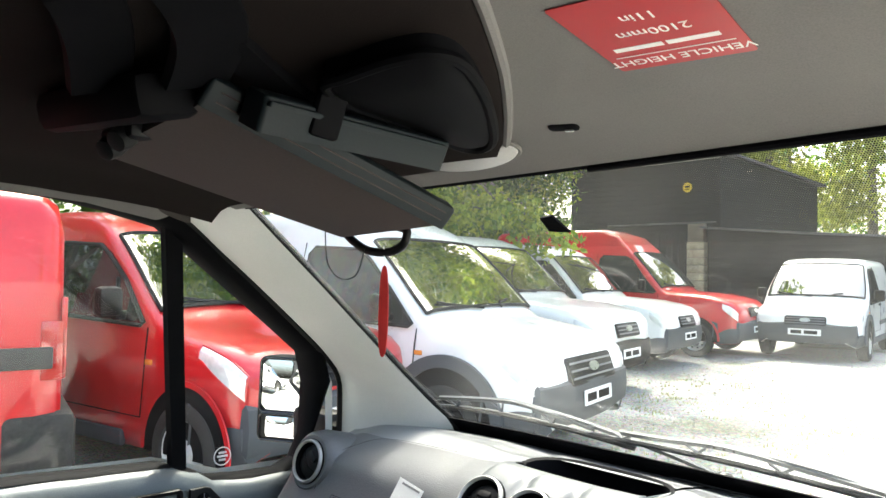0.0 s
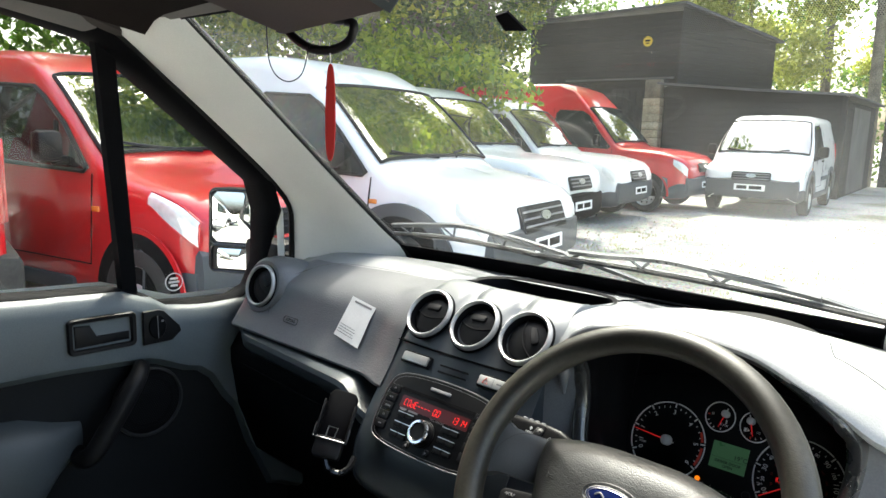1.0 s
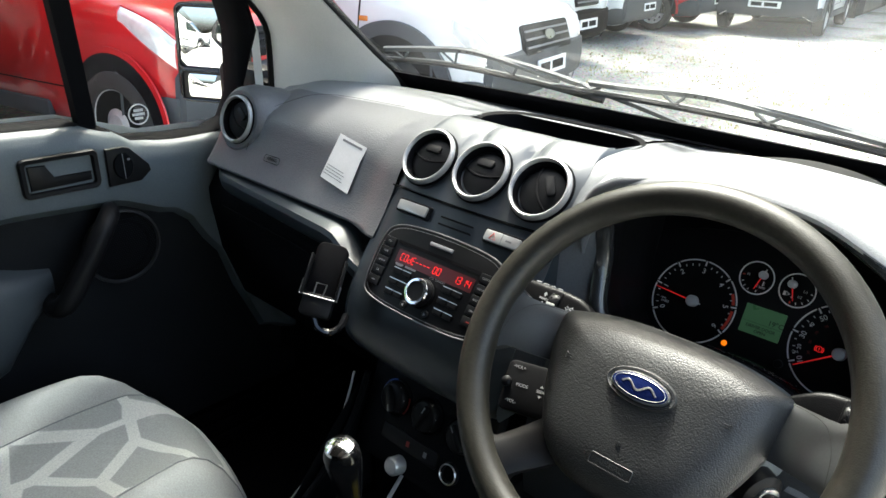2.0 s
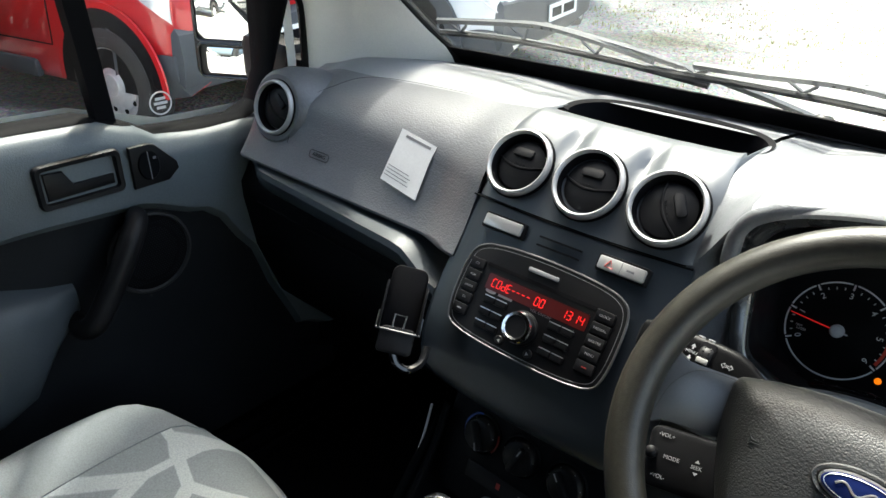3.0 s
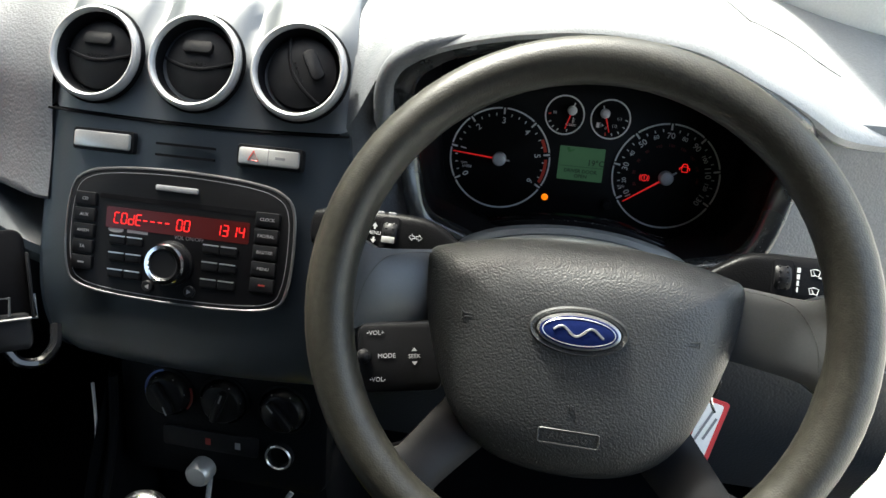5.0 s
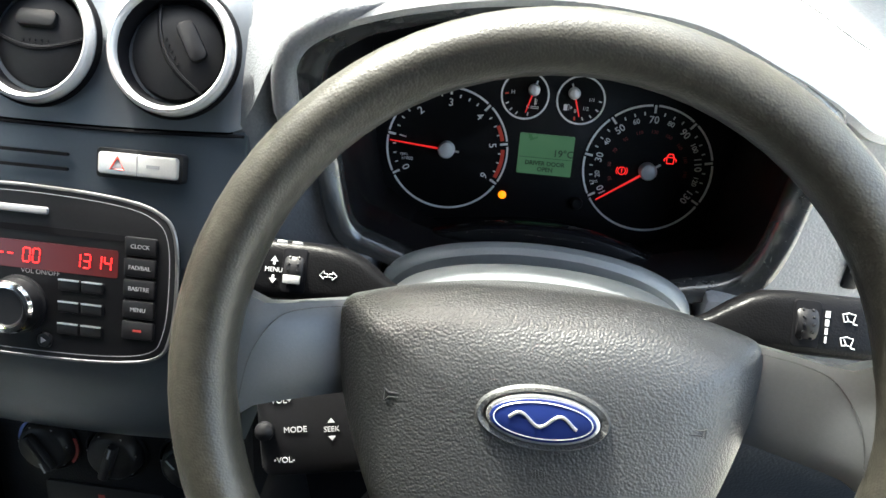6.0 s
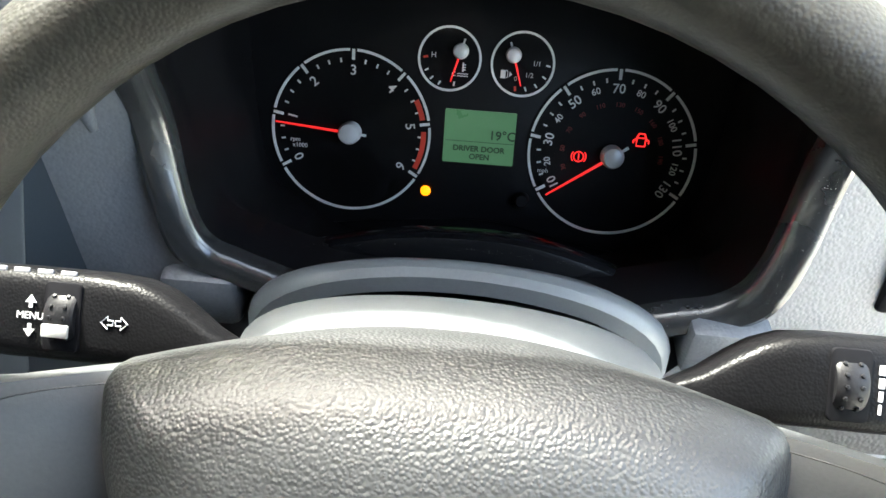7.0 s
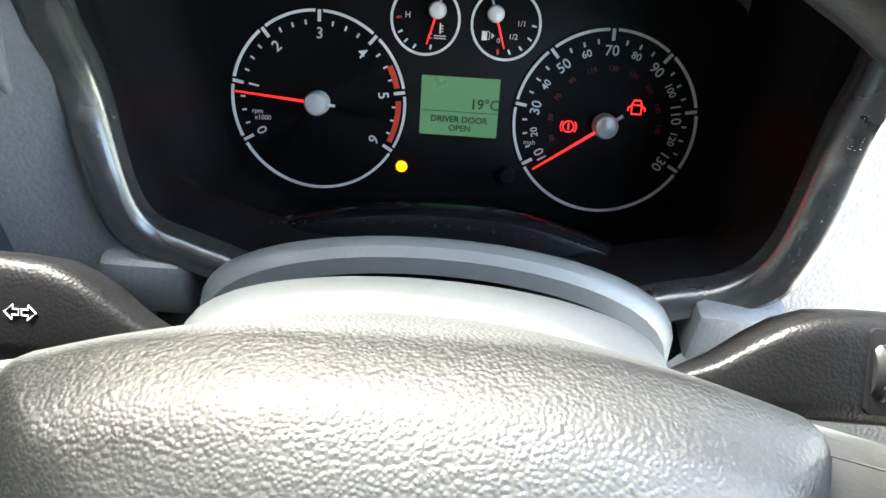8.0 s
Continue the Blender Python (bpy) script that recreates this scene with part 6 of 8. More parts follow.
tube(bm, [W0 @ Vector((-0.0165 + 0.033 * k / 40, 0.0030 * math.sin(0.26 * k), 0.0060)) for k in range(41)], 0.0009, 6)
part("badge_mark", bm, SILVER, bd, "plain silver wave")
bm = BM()
tube(bm, [W0 @ Vector((0.0240 * a, 0.0090 * b, 0.0060)) for a, b in ov], 0.0003, 5, closed=True)
part("badge_line", bm, SILVER, bd, "thin silver oval line")
for s in (-1, 1):
    bm = BM()
    for pts in (((-0.0060, 0.0034), (-0.0035, 0.0012), (0.0035, 0.0012), (0.0055, 0.0022), (0.0055, -0.0022), (0.0035, -0.0012), (-0.0035, -0.0012), (-0.0060, -0.0034)),):
        tube(bm, [W0 @ Vector((s * 0.074 + a, 0.001 + b, -0.0028)) for a, b in pts], 0.0005, 5, closed=True)
    part("horn_mark", bm, EMBOSS, hubp, "embossed horn sign")
bm = BM()
tube(bm, [W0 @ Vector((x + 0.002, y - 0.0728, -0.0012)) for x, y in rrect(0.0405, 0.0098, 0.0015, 2)], 0.0006, 5, closed=True)
writing(bm, "AIRBAG", 0.0078, W0 @ pose(0.002, -0.0728, -0.0012))
part("airbag_word", bm, EMBOSS, hubp, "embossed word")
bm = BM()
for v, n in ((-0.0285, 5), (-0.0520, 3)):
    for k in range(n):
        box(bm, (0.0015 * (k - (n - 1) / 2) + 0.001, v, 0.0008), (0.0007, 0.0042 - 0.0009 * abs(k - (n - 1) / 2), 0.0008), 0.0002, W0)
part("moulded_marks", bm, EMBOSS, hubp, "small moulded marks below the badge")


def spoke(pts_in, pts_out, h_in, h_out, stuff, words):
    """A broad arm from the hub to the rim."""
    bm = BM()
    rows = []
    for k in range(9):
        t = k / 8
        a = Vector((*pts_in[0], 0)).lerp(Vector((*pts_out[0], 0)), t)
        b = Vector((*pts_in[1], 0)).lerp(Vector((*pts_out[1], 0)), t)
        fl = 0.010 * ease((t - 0.7) / 0.3)
        d = (a - b).normalized() * fl
        a, b = a + d, b - d
        h = h_in + (h_out - h_in) * ease(t)
        row = []
        for j in range(9):
            s = j / 8
            p = a.lerp(b, s)
            row.append(W0 @ Vector((p.x, p.y, h + 0.006 * math.sin(math.pi * s) ** 0.6)))
        for j in range(8, -1, -1):
            s = j / 8
            p = a.lerp(b, s)
            row.append(W0 @ Vector((p.x, p.y, h - 0.012)))
        rows.append(row)
    vr = grid(bm, rows, closed=True)
    cap(bm, vr[0]), cap(bm, vr[-1])
    return part("spoke", bm, stuff, wheel, words)


for s in (-1, 1):
    spoke([(s * 0.092, 0.044), (s * 0.094, -0.008)], [(s * 0.166, 0.036), (s * 0.168, -0.018)], -0.034, -0.006, SPOKE, "smooth silver-grey spoke")
    spoke([(s * 0.052, -0.092), (s * 0.084, -0.060)], [(s * 0.098, -0.136), (s * 0.124, -0.112)], -0.030, -0.006, BLACK, "smooth black lower spoke")
    bm = BM()
    tube(bm, spline([W0 @ Vector((s * x, y, h)) for x, y, h in ((0.1075, 0.040, -0.022), (0.125, 0.038, -0.014), (0.140, 0.032, -0.010), (0.150, 0.014, -0.001), (0.154, -0.010, 0.0))], 5), 0.0003, 5)
    part("spoke_seam", bm, HUB, wheel)
# remote control pod behind the left spoke
pod = thing("audio_remote", "black audio remote behind the wheel with white print", "remote control", (-0.14, 0.70, 0.93))
RM = axes((-0.1358, 0.6500, 0.9590), (0.97, 0.10, 0.12), (0.10, -0.80, 0.60))
bm = BM()
prism(bm, rrect(0.066, 0.055, 0.008), -0.03, 0.0, RM @ pose(0.009, -0.002, 0), 0.004)
part("body", bm, BLACK, pod)
for w, u, v, s in (("\u2022VOL+", -0.009, 0.0185, 0.0050), ("MODE", -0.001, 0.0, 0.0050), ("SEEK", 0.021, -0.001, 0.0046), ("\u2022VOL-", -0.009, -0.0185, 0.0050)):
    bm = BM()
    writing(bm, w, s, RM @ pose(u, v, 0.0004))
    part("key_word", bm, PALEPRINT, pod, "grey-white print")
bm = BM()
for k in (-1, 1):
    tip = [(-0.0022, k * 0.0042), (0.0022, k * 0.0042), (0, k * 0.0070)]
    prism(bm, tip if k > 0 else tip[::-1], 0.0002, 0.0006, RM @ pose(0.021, -0.001, 0))
part("seek_arrows", bm, PALEPRINT, pod)
bm = BM()
lathe(bm, [(0.006, 0), (0.0055, 0.003), (0.003, 0.005), (0.0, 0.0055)], 18, RM @ pose(-0.0195, 0.0005, 0))
part("mode_button", bm, BLACK, pod)
bm = BM()
tube(bm, [(-0.115, 0.685, 0.945), (-0.07, 0.745, 0.955)], 0.012, 10)
part("bracket", bm, BLACK, pod)

# key with tag in the ignition
key = thing("ignition_key", "key in the ignition with a red-edged paper tag", "key", (0.115, 0.70, 0.925))
bm = BM()
box(bm, (0.116, 0.698, 0.927), (0.030, 0.010, 0.022), 0.004)
part("key_head", bm, BLACK, key)
KM = axes((0.139, 0.700, 0.868), (0.96, 0.2, -0.22), (0.1, -0.85, 0.5))
bm = BM()
prism(bm, rrect(0.023, 0.060, 0.003), 0, 0.0015, KM @ pose(-0.006, 0, 0, 0, 0, -8))
tag = part("tag", bm, TAGRED, key, "red plastic tag")
bm = BM()
prism(bm, rrect(0.017, 0.053, 0.002), 0.0015, 0.0021, KM @ pose(-0.0075, 0, 0, 0, 0, -8))
part("tag_paper", bm, PAPER, tag, "white paper insert")
bm = BM()
for k in range(2):
    box(bm, (-0.003 + 0.006 * k, 0.004, 0.0023), (0.0022, 0.030 - 0.008 * k, 0.0002), 0, KM @ pose(-0.0075, 0, 0, 0, 0, -20))
part("tag_writing", bm, GREYPRINT, tag, "unreadable handwriting bar")
bm = BM()
tube(bm, [(0.126, 0.697, 0.917), (0.130, 0.696, 0.905), (0.134, 0.697, 0.897)], 0.0014, 6)
part("split_ring", bm, CHROME, key)

# ---- passenger door ----
door = thing("passenger_door", "closed grey-trimmed van passenger door with black window frame", "van door", (XL, 0.4, 0.4))
SILL = [(-0.75, 1.106), (0.335, 1.099), (0.44, 1.094), (0.575, 1.089), (0.625, 1.073), (0.680, 1.046), (0.755, 1.038), (0.82, 1.038), (0.99, 1.040)]


def crease(y):
    return table(y, [(-0.75, 0.945), (0.43, 0.949), (0.60, 0.942), (0.735, 0.900), (0.80, 0.820), (0.85, 0.70), (0.90, 0.58), (1.0, 0.54)])[0]


bm = BM()
rows = []
for i in range(61):
    y = -0.75 + 1.74 * i / 60
    zs, zc = table(y, SILL)[0], crease(y)
    zs -= 0.014
    rows.append([(XL - 0.035, y, zs + 0.006), (XL - 0.018, y, zs + 0.004), (XL - 0.004, y, zs - 0.006), (XL + 0.006, y, zs - 0.03), (XL + 0.010, y, (zs + zc) / 2), (XL + 0.014, y, zc + 0.015), (XL + 0.012, y, zc + 0.004), (XL + 0.002, y, zc - 0.004), (XL - 0.010, y, zc - 0.012)])
grid(bm, rows)
part("upper_panel", bm, DOORP, door, "blue-grey moulded upper door trim")
bm = BM()
rows = []
for i in range(61):
    y = -0.75 + 1.74 * i / 60
    zc = crease(y)
    rows.append([(XL - 0.010, y, zc - 0.010), (XL - 0.012, y, zc - 0.05), (XL - 0.010, y, min(0.70, zc - 0.06)), (XL + 0.0, y, 0.56 if zc > 0.63 else zc - 0.07), (XL + 0.0, y, 0.42)])
grid(bm, rows)
part("lower_panel", bm, DOORLOW, door, "dark grained lower door trim")
# armrest swelling
bm = BM()
rows = []
for i in range(25):
    y = -0.75 + 1.24 * i / 24
    e = ease((0.49 - y) / 0.14)
    w = 0.065 * e ** 0.5 if e > 0 else 0.0
    zt, zl = 0.872 - 0.035 * (1 - e), 0.66 + 0.13 * (1 - e)
    rows.append([(XL - 0.014, y, zt + 0.004)] + [(XL - 0.012 + (w + 0.012) * math.sin(math.pi * k / 10) ** 0.6, y, zt + (zl - zt) * (0.5 - 0.5 * math.cos(math.pi * k / 10))) for k in range(1, 10)] + [(XL - 0.014, y, zl)])
grid(bm, rows)
part("armrest", bm, ARMREST, door, "moulded armrest")
# release handle in its bezel
DM = axes((XL + 0.011, 0.5295, 1.0115), (0, 1, 0.0), (1, 0, 0.02))
bm = BM()
o, i_ = rrect(0.127, 0.068, 0.010), rrect(0.108, 0.050, 0.006)
grid(bm, [[DM @ Vector((a, b, z)) for a, b in q] for q, z in ((o, 0.0), (o, 0.006), ([(a * 0.97, b * 0.95) for a, b in o], 0.009), ([(a * 1.03, b * 1.05) for a, b in i_], 0.008), (i_, 0.005), (i_, -0.018))], closed=True)
bez_h = part("handle_bezel", bm, VENTBLACK, door, "black rectangular handle surround")
bm = BM()
prism(bm, rrect(0.110, 0.054, 0.006), -0.019, -0.016, DM)
part("handle_well", bm, MATTBLACK, bez_h)
bm = BM()
prism(bm, [(-0.050, -0.022), (0.050, -0.020), (0.050, -0.004), (-0.010, -0.004), (-0.022, 0.018), (-0.050, 0.020)], -0.012, 0.004, DM, 0.003)
part("release_lever", bm, BLACK, bez_h, "black release lever")
# window switch
WM = axes((XL + 0.012, 0.637, 1.0075), (0, 1, 0.02), (1, 0, 0.02))
bm = BM()
prism(bm, [(-0.032, -0.034), (0.026, -0.034), (0.046, -0.018), (0.044, -0.006), (0.012, 0.030), (0.0, 0.034), (-0.030, 0.034)], 0, 0.008, WM, 0.003)
swp = part("switch_plate", bm, VENTBLACK, door, "black window switch plate")
bm = BM()
lathe(bm, [(0.024, 0.006), (0.024, 0.009), (0.022, 0.011), (0.0, 0.011)], 32, WM @ pose(-0.004, 0, 0) @ Matrix.Diagonal((0.75, 1, 1, 1)))
part("switch_disc", bm, DARK, swp)
bm = BM()
box(bm, (-0.004, 0, 0.0112), (0.0012, 0.046, 0.001), 0, WM)
box(bm, (0.006, 0.011, 0.0112), (0.005, 0.004, 0.0008), 0.0003, WM)
part("switch_marks", bm, GREYPRINT, swp)
# pull handle
bm = BM()
pts = spline([(XL + 0.004, 0.602, 0.925), (XL + 0.036, 0.590, 0.932), (XL + 0.058, 0.562, 0.905), (XL + 0.062, 0.522, 0.848), (XL + 0.060, 0.488, 0.800), (XL + 0.040, 0.474, 0.784), (XL + 0.004, 0.478, 0.785)], 6)
tube(bm, pts, 0.016, 12, radii=[0.015 + 0.004 * math.sin(math.pi * k / (len(pts) - 1)) for k in range(len(pts))])
part("pull_handle", bm, VENTBLACK, door, "black slanting pull handle")
# speaker
SPK = axes((XL - 0.008, 0.621, 0.846), (0, 1, 0), (1, 0, 0))
bm = BM()
lathe(bm, [(0.074, 0.0), (0.073, 0.005), (0.069, 0.006), (0.067, 0.002), (0.066, 0.0)], 48, SPK, ends=False)
spk = part("speaker_ring", bm, KNEE, door, "round speaker surround")
bm = BM()
lathe(bm, [(0.067, 0.0012), (0.05, 0.003), (0.0, 0.004)], 40, SPK, ends=False)
part("speaker_cloth", bm, MATTBLACK, spk)
bm = BM()
for i in range(-13, 14):
    for j in range(-13, 14):
        u, v = i * 0.0046 + (0.0023 if j % 2 else 0), j * 0.0040
        if u * u + v * v < 0.064 ** 2:
            r = math.hypot(u, v)
            h = 0.0045 - 0.0027 * (r / 0.065) ** 2
            bm.faces.new([bm.verts.new(SPK @ Vector((u + 0.0016 * a, v + 0.0016 * b, h))) for a, b in ((1, 0), (0, 1), (-1, 0), (0, -1))])
tagged(part("speaker_mesh", bm, DOORLOW, spk, "fine punched speaker grille"), kind="stuff")

# window opening
OPEN = [(-0.75, 1.108), (0.335, 1.099), (0.44, 1.093), (0.573, 1.087), (0.620, 1.072), (0.672, 1.044), (0.76, 1.036), (0.84, 1.034), (0.880, 1.050), (0.904, 1.100), (0.908, 1.222), (0.890, 1.288), (0.804, 1.358), (0.70, 1.440), (0.60, 1.519), (0.55, 1.556), (0.45, 1.580), (0.35, 1.597), (0.262, 1.604), (-0.75, 1.604)]


def ring_at(x, grow):
    pts = []
    n = len(OPEN)
    for i, (y, z) in enumerate(OPEN):
        a, b = Vector(OPEN[i - 1]), Vector(OPEN[(i + 1) % n])
        t = (b - a).normalized()
        nrm = Vector((t.y, -t.x))
        if z < 1.112:
            pts.append((min(x, XL - 0.024), y + nrm.x * min(grow, 0.007), z + nrm.y * min(grow, 0.007)))
            continue
        pts.append((x, y + nrm.x * grow, z + nrm.y * grow))
    return pts


bm = BM()
grid(bm, [ring_at(XL - 0.002, 0.034), ring_at(XL - 0.001, 0.026), ring_at(XL - 0.012, 0.010), ring_at(XL - 0.03, 0.002), ring_at(XL - 0.055, 0.0), ring_at(XL - 0.085, 0.004), ring_at(XL - 0.09, 0.05)], closed=True)
part("window_frame", bm, MATTBLACK, door, "black window frame and seal")
bm = BM()
bm.faces.new([bm.verts.new(p) for p in ring_at(XL - 0.060, 0.003)])
wp = part("pane", bm, GLASS, door, "clear side window")
wp.visible_shadow = False
bm = BM()
grid(bm, [[(XL - 0.045, 0.549, 1.572), (XL - 0.030, 0.553, 1.570), (XL - 0.030, 0.590, 1.545), (XL - 0.045, 0.594, 1.540)], [(XL - 0.045, 0.584, 1.070), (XL - 0.030, 0.588, 1.070), (XL - 0.030, 0.618, 1.055), (XL - 0.045, 0.622, 1.055)]])
part("division_bar", bm, MATTBLACK, door, "black upright window bar")
# round sticker on the glass
SKM = axes((XL - 0.054, 0.706, 1.078), (0, 1, 0), (1, 0, 0))
bm = BM()
arc_band(bm, 0.0175, 0.0200, 0, 360, 0, 0.0006, n=28, m=SKM)
stk = part("window_sticker", bm, PAPER, door, "small round white sticker")
bm = BM()
for k, w_ in ((-1, 0.016), (0, 0.024), (1, 0.018)):
    box(bm, (0, 0.0075 * k, 0.0004), (w_, 0.0048, 0.0004), 0, SKM)
part("sticker_bars", bm, PAPER, stk)
# outer skin
bm = BM()
rows = []
for i in range(13):
    y = -0.75 + 1.76 * i / 12
    zs = table(y, SILL)[0]
    rows.append([(XL - 0.095, y, zs), (XL - 0.135, y, zs - 0.10), (XL - 0.15, y, 0.8), (XL - 0.14, y, 0.55), (XL - 0.10, y, 0.40)])
grid(bm, rows)
part("outer_skin", bm, BODYWHITE, door, "white outer door skin")
bm = BM()
grid(bm, [[(XL - 0.012, 0.936, 1.00), (XL - 0.012, 0.955, 1.00)], [(XL - 0.012, 0.938, 1.12), (XL - 0.012, 0.957, 1.12)], [(XL - 0.012, 0.934, 1.21), (XL - 0.012, 0.953, 1.22)], [(XL - 0.012, 0.912, 1.262), (XL - 0.012, 0.927, 1.275)]])
part("shut_edge", bm, BODYWHITE, door, "white painted shut edge")
# door mirror
bm = BM()
MM = axes((-1.292, 0.968, 1.147), (0.86, 0.51, 0), (0.51, -0.86, 0.035))
for w, h, v in ((0.150, 0.222, 0.0),):
    prism(bm, rrect(w, h, 0.022, 6), -0.075, 0.0, MM, 0.004)
mir = part("mirror", bm, BLACK, door, "tall black door mirror with two glasses")


def convex(outline, m, r):
    """A bulged mirror glass of radius r."""
    bm = BM()
    cx = sum(p[0] for p in outline) / len(outline)
    cy = sum(p[1] for p in outline) / len(outline)
    rows = []
    for k in range(9):
        f = max(1 - k / 8, 0.01)
        rows.append([m @ Vector((cx + (a - cx) * f, cy + (b - cy) * f, 0.0045 - f * f * ((a - cx) ** 2 + (b - cy) ** 2) / (2 * r))) for a, b in outline])
    vr = grid(bm, rows, closed=True)
    cap(bm, vr[-1])
    return bm


part("main_glass", convex(rrect(0.132, 0.132, 0.014, 5, 0.002, 0.036), MM, 0.75), MIRROR, mir, "main mirror glass")
part("wide_glass", convex(rrect(0.128, 0.060, 0.010, 5, 0.002, -0.072), MM @ pose(0, 0, 0.0), 0.32), MIRROR, mir, "lower wide-angle glass")
bm = BM()
for q in (rrect(0.140, 0.140, 0.016, 5, 0.002, 0.036), rrect(0.136, 0.068, 0.012, 5, 0.002, -0.072)):
    tube(bm, [MM @ Vector((a, b, 0.002)) for a, b in q], 0.0032, 6, closed=True)
part("glass_rim", bm, GLOSSBLACK, mir)
bm = BM()
box(bm, (-1.17, 1.0, 1.09), (0.16, 0.07, 0.10), 0.02)
part("mirror_arm", bm, BLACK, mir)

# rail above the window, from the frame to the lining
bm = BM()
rows = []
for y, z in ((-0.75, 1.632), (0.0, 1.632), (0.27, 1.627), (0.345, 1.624), (0.43, 1.612), (0.522, 1.591), (0.592, 1.568)):
    rows.append([(XL - 0.002, y, z - 0.004), (XL + 0.010, y - 0.004, z), (XL + 0.025, y - 0.01, z + 0.004), (C - 0.655, y - 0.015, min(z + 0.022, 1.65)), (C - 0.60, y - 0.02, min(z + 0.035, 1.668))])
grid(bm, rows)
single("trim_cant_rail", bm, LINERDARK, "fabric-covered rail over the door window, coloured as in shade", "roof trim", kind="structure")
# sill of the door opening in the footwell
bm = BM()
for k in range(3):
    box(bm, (XL + 0.05 + 0.035 * k, 0.55, 0.425 - 0.006 * k), (0.014, 1.1, 0.03), 0.005)
single("trim_sill", bm, CARPET, "ribbed black door sill", "sill trim", kind="structure")

# rocker under the passenger door
bm = BM()
box(bm, (-1.0600, 0.50, 0.395), (0.026, 1.5, 0.11), 0.004)
single("wall_rocker", bm, CARPET, "dark rocker panel closing the foot of the door", "rocker panel", kind="structure")

# ---- passenger seat ----
seat = thing("passenger_seat", "grey cloth passenger seat cushion with pale network pattern", "seat", (-0.76, 0.25, 0.40))
SX, SW2 = -0.718, 0.252


def cushion_z(u, y):
    """Height of the cushion: u across from -1 to 1, y along the seat."""
    front = 0.592
    z = 0.672 + 0.020 * ease((y - 0.1) / 0.35)
    z += 0.020 * math.exp(-((abs(u) - 0.66) / 0.22) ** 2)
    d = max(0.0, (y - (front - 0.105 - 0.060 * u * u)) / 0.10)
    z -= 0.10 * d ** 2.4
    d = max(0.0, (abs(u) - 0.66) / 0.34)
    return z - 0.085 * d ** 2.2


for name, u0, u1, mt, lab in (("side_bolster", -1.0, -0.36, SEATSIDE, "ribbed grey bolster"), ("centre_panel", -0.36, 0.62, SEATCLOTH, "patterned cloth panel"), ("side_bolster", 0.62, 1.0, SEATSIDE, "ribbed grey bolster")):
    bm = BM()
    rows = []
    for i in range(31):
        y = -0.10 + 0.690 * i / 30
        fr = 1 - 0.10 * max(0, (y - 0.25) / 0.28) ** 2
        rows.append([(SX + SW2 * fr * (u0 + (u1 - u0) * j / 16), y - 0.035 * (u0 + (u1 - u0) * j / 16) ** 2 * ease((y - 0.2) / 0.25), cushion_z(u0 + (u1 - u0) * j / 16, y)) for j in range(17)])
    last = rows[-1]
    rows.append([(p[0], p[1] - 0.004, p[2] - 0.05) for p in last])
    rows.append([(p[0], p[1] - 0.03, 0.44) for p in last])
    grid(bm, rows)
    part(name, bm, mt, seat, lab)
for s in (-0.36, 0.62):
    bm = BM()
    pts = []
    for i in range(31):
        y = -0.10 + 0.690 * i / 30
        fr = 1 - 0.10 * max(0, (y - 0.25) / 0.28) ** 2
        pts.append((SX + SW2 * fr * s, y - 0.035 * s * s * ease((y - 0.2) / 0.25), cushion_z(s, y) + 0.0005))
    tube(bm, pts, 0.0016, 6)
    part("seam", bm, SEATSIDE, seat)
bm = BM()
box(bm, (SX, 0.18, 0.47), (0.42, 0.52, 0.14), 0.03)
part("seat_base", bm, DARK, seat, "dark seat base")

# ---- folder hung below the roof lining ----
org = thing("overhead_organiser", "grey vinyl folder strapped below the headliner", "organiser", (-0.30, 0.35, 1.62))
PA, PB, PC, PD = Vector((-0.415, 0.225, 1.591)), Vector((-0.411, 0.520, 1.524)), Vector((-0.206, 0.500, 1.529)), Vector((-0.204, 0.235, 1.608))
up = Vector((0.05, 0.10, 1)).normalized()
bm = BM()
lo = [PA, PB, PC, PD]
rows = [[p - (p - (PA + PC) / 2) * 0.02 for p in lo], lo, [p + up * 0.018 for p in lo], [p + up * 0.020 - (p - (PA + PC) / 2) * 0.02 for p in lo]]
vr = grid(bm, rows, closed=True)
cap(bm, vr[0]), cap(bm, vr[-1])
part("board", bm, PANELUNDER, org, "grey under side, tinted brown for red bounced light")
bm = BM()
ax = (PC - PD).normalized()
side_n = Vector((0.55, 0.05, 0.85))
mm = axes((-0.197, 0.3675, 1.579), ax, side_n - ax * side_n.dot(ax))
prism(bm, rrect((PC - PD).length + 0.006, 0.020, 0.004), -0.013, 0.013, mm, 0.005)
part("edge_roll", bm, PANELGREY, org, "thick grey vinyl edge")
bm = BM()
for v in (-0.004, 0.005):
    tube(bm, [mm @ Vector((a, -0.0105, v)) for a in (-0.13, 0.13)], 0.0008, 5)
part("edge_crease", bm, PANELUNDER, org)
bm = BM()
m2 = axes((-0.174, 0.365, 1.600), (-0.10, 0.98, -0.04), (0.45, 0.05, 1))
prism(bm, rrect(0.215, 0.034, 0.005), -0.014, 0.016, m2, 0.003)
sec = part("second_folder", bm, PANELGREY, org, "second grey folder above")
bm = BM()
prism(bm, rrect(0.205, 0.010, 0.003), 0.008, 0.013, m2 @ pose(-0.003, -0.016, 0), 0.002)
part("folder_edge", bm, PANELGREY, sec)
bm = BM()
box(bm, (0, 0, 0), (0.012, 0.028, 0.045), 0.004, axes((-0.150, 0.320, 1.608), (1, 0, 0), (0.3, 0.1, 1)))
part("clip", bm, MATTBLACK, org, "small black clip")


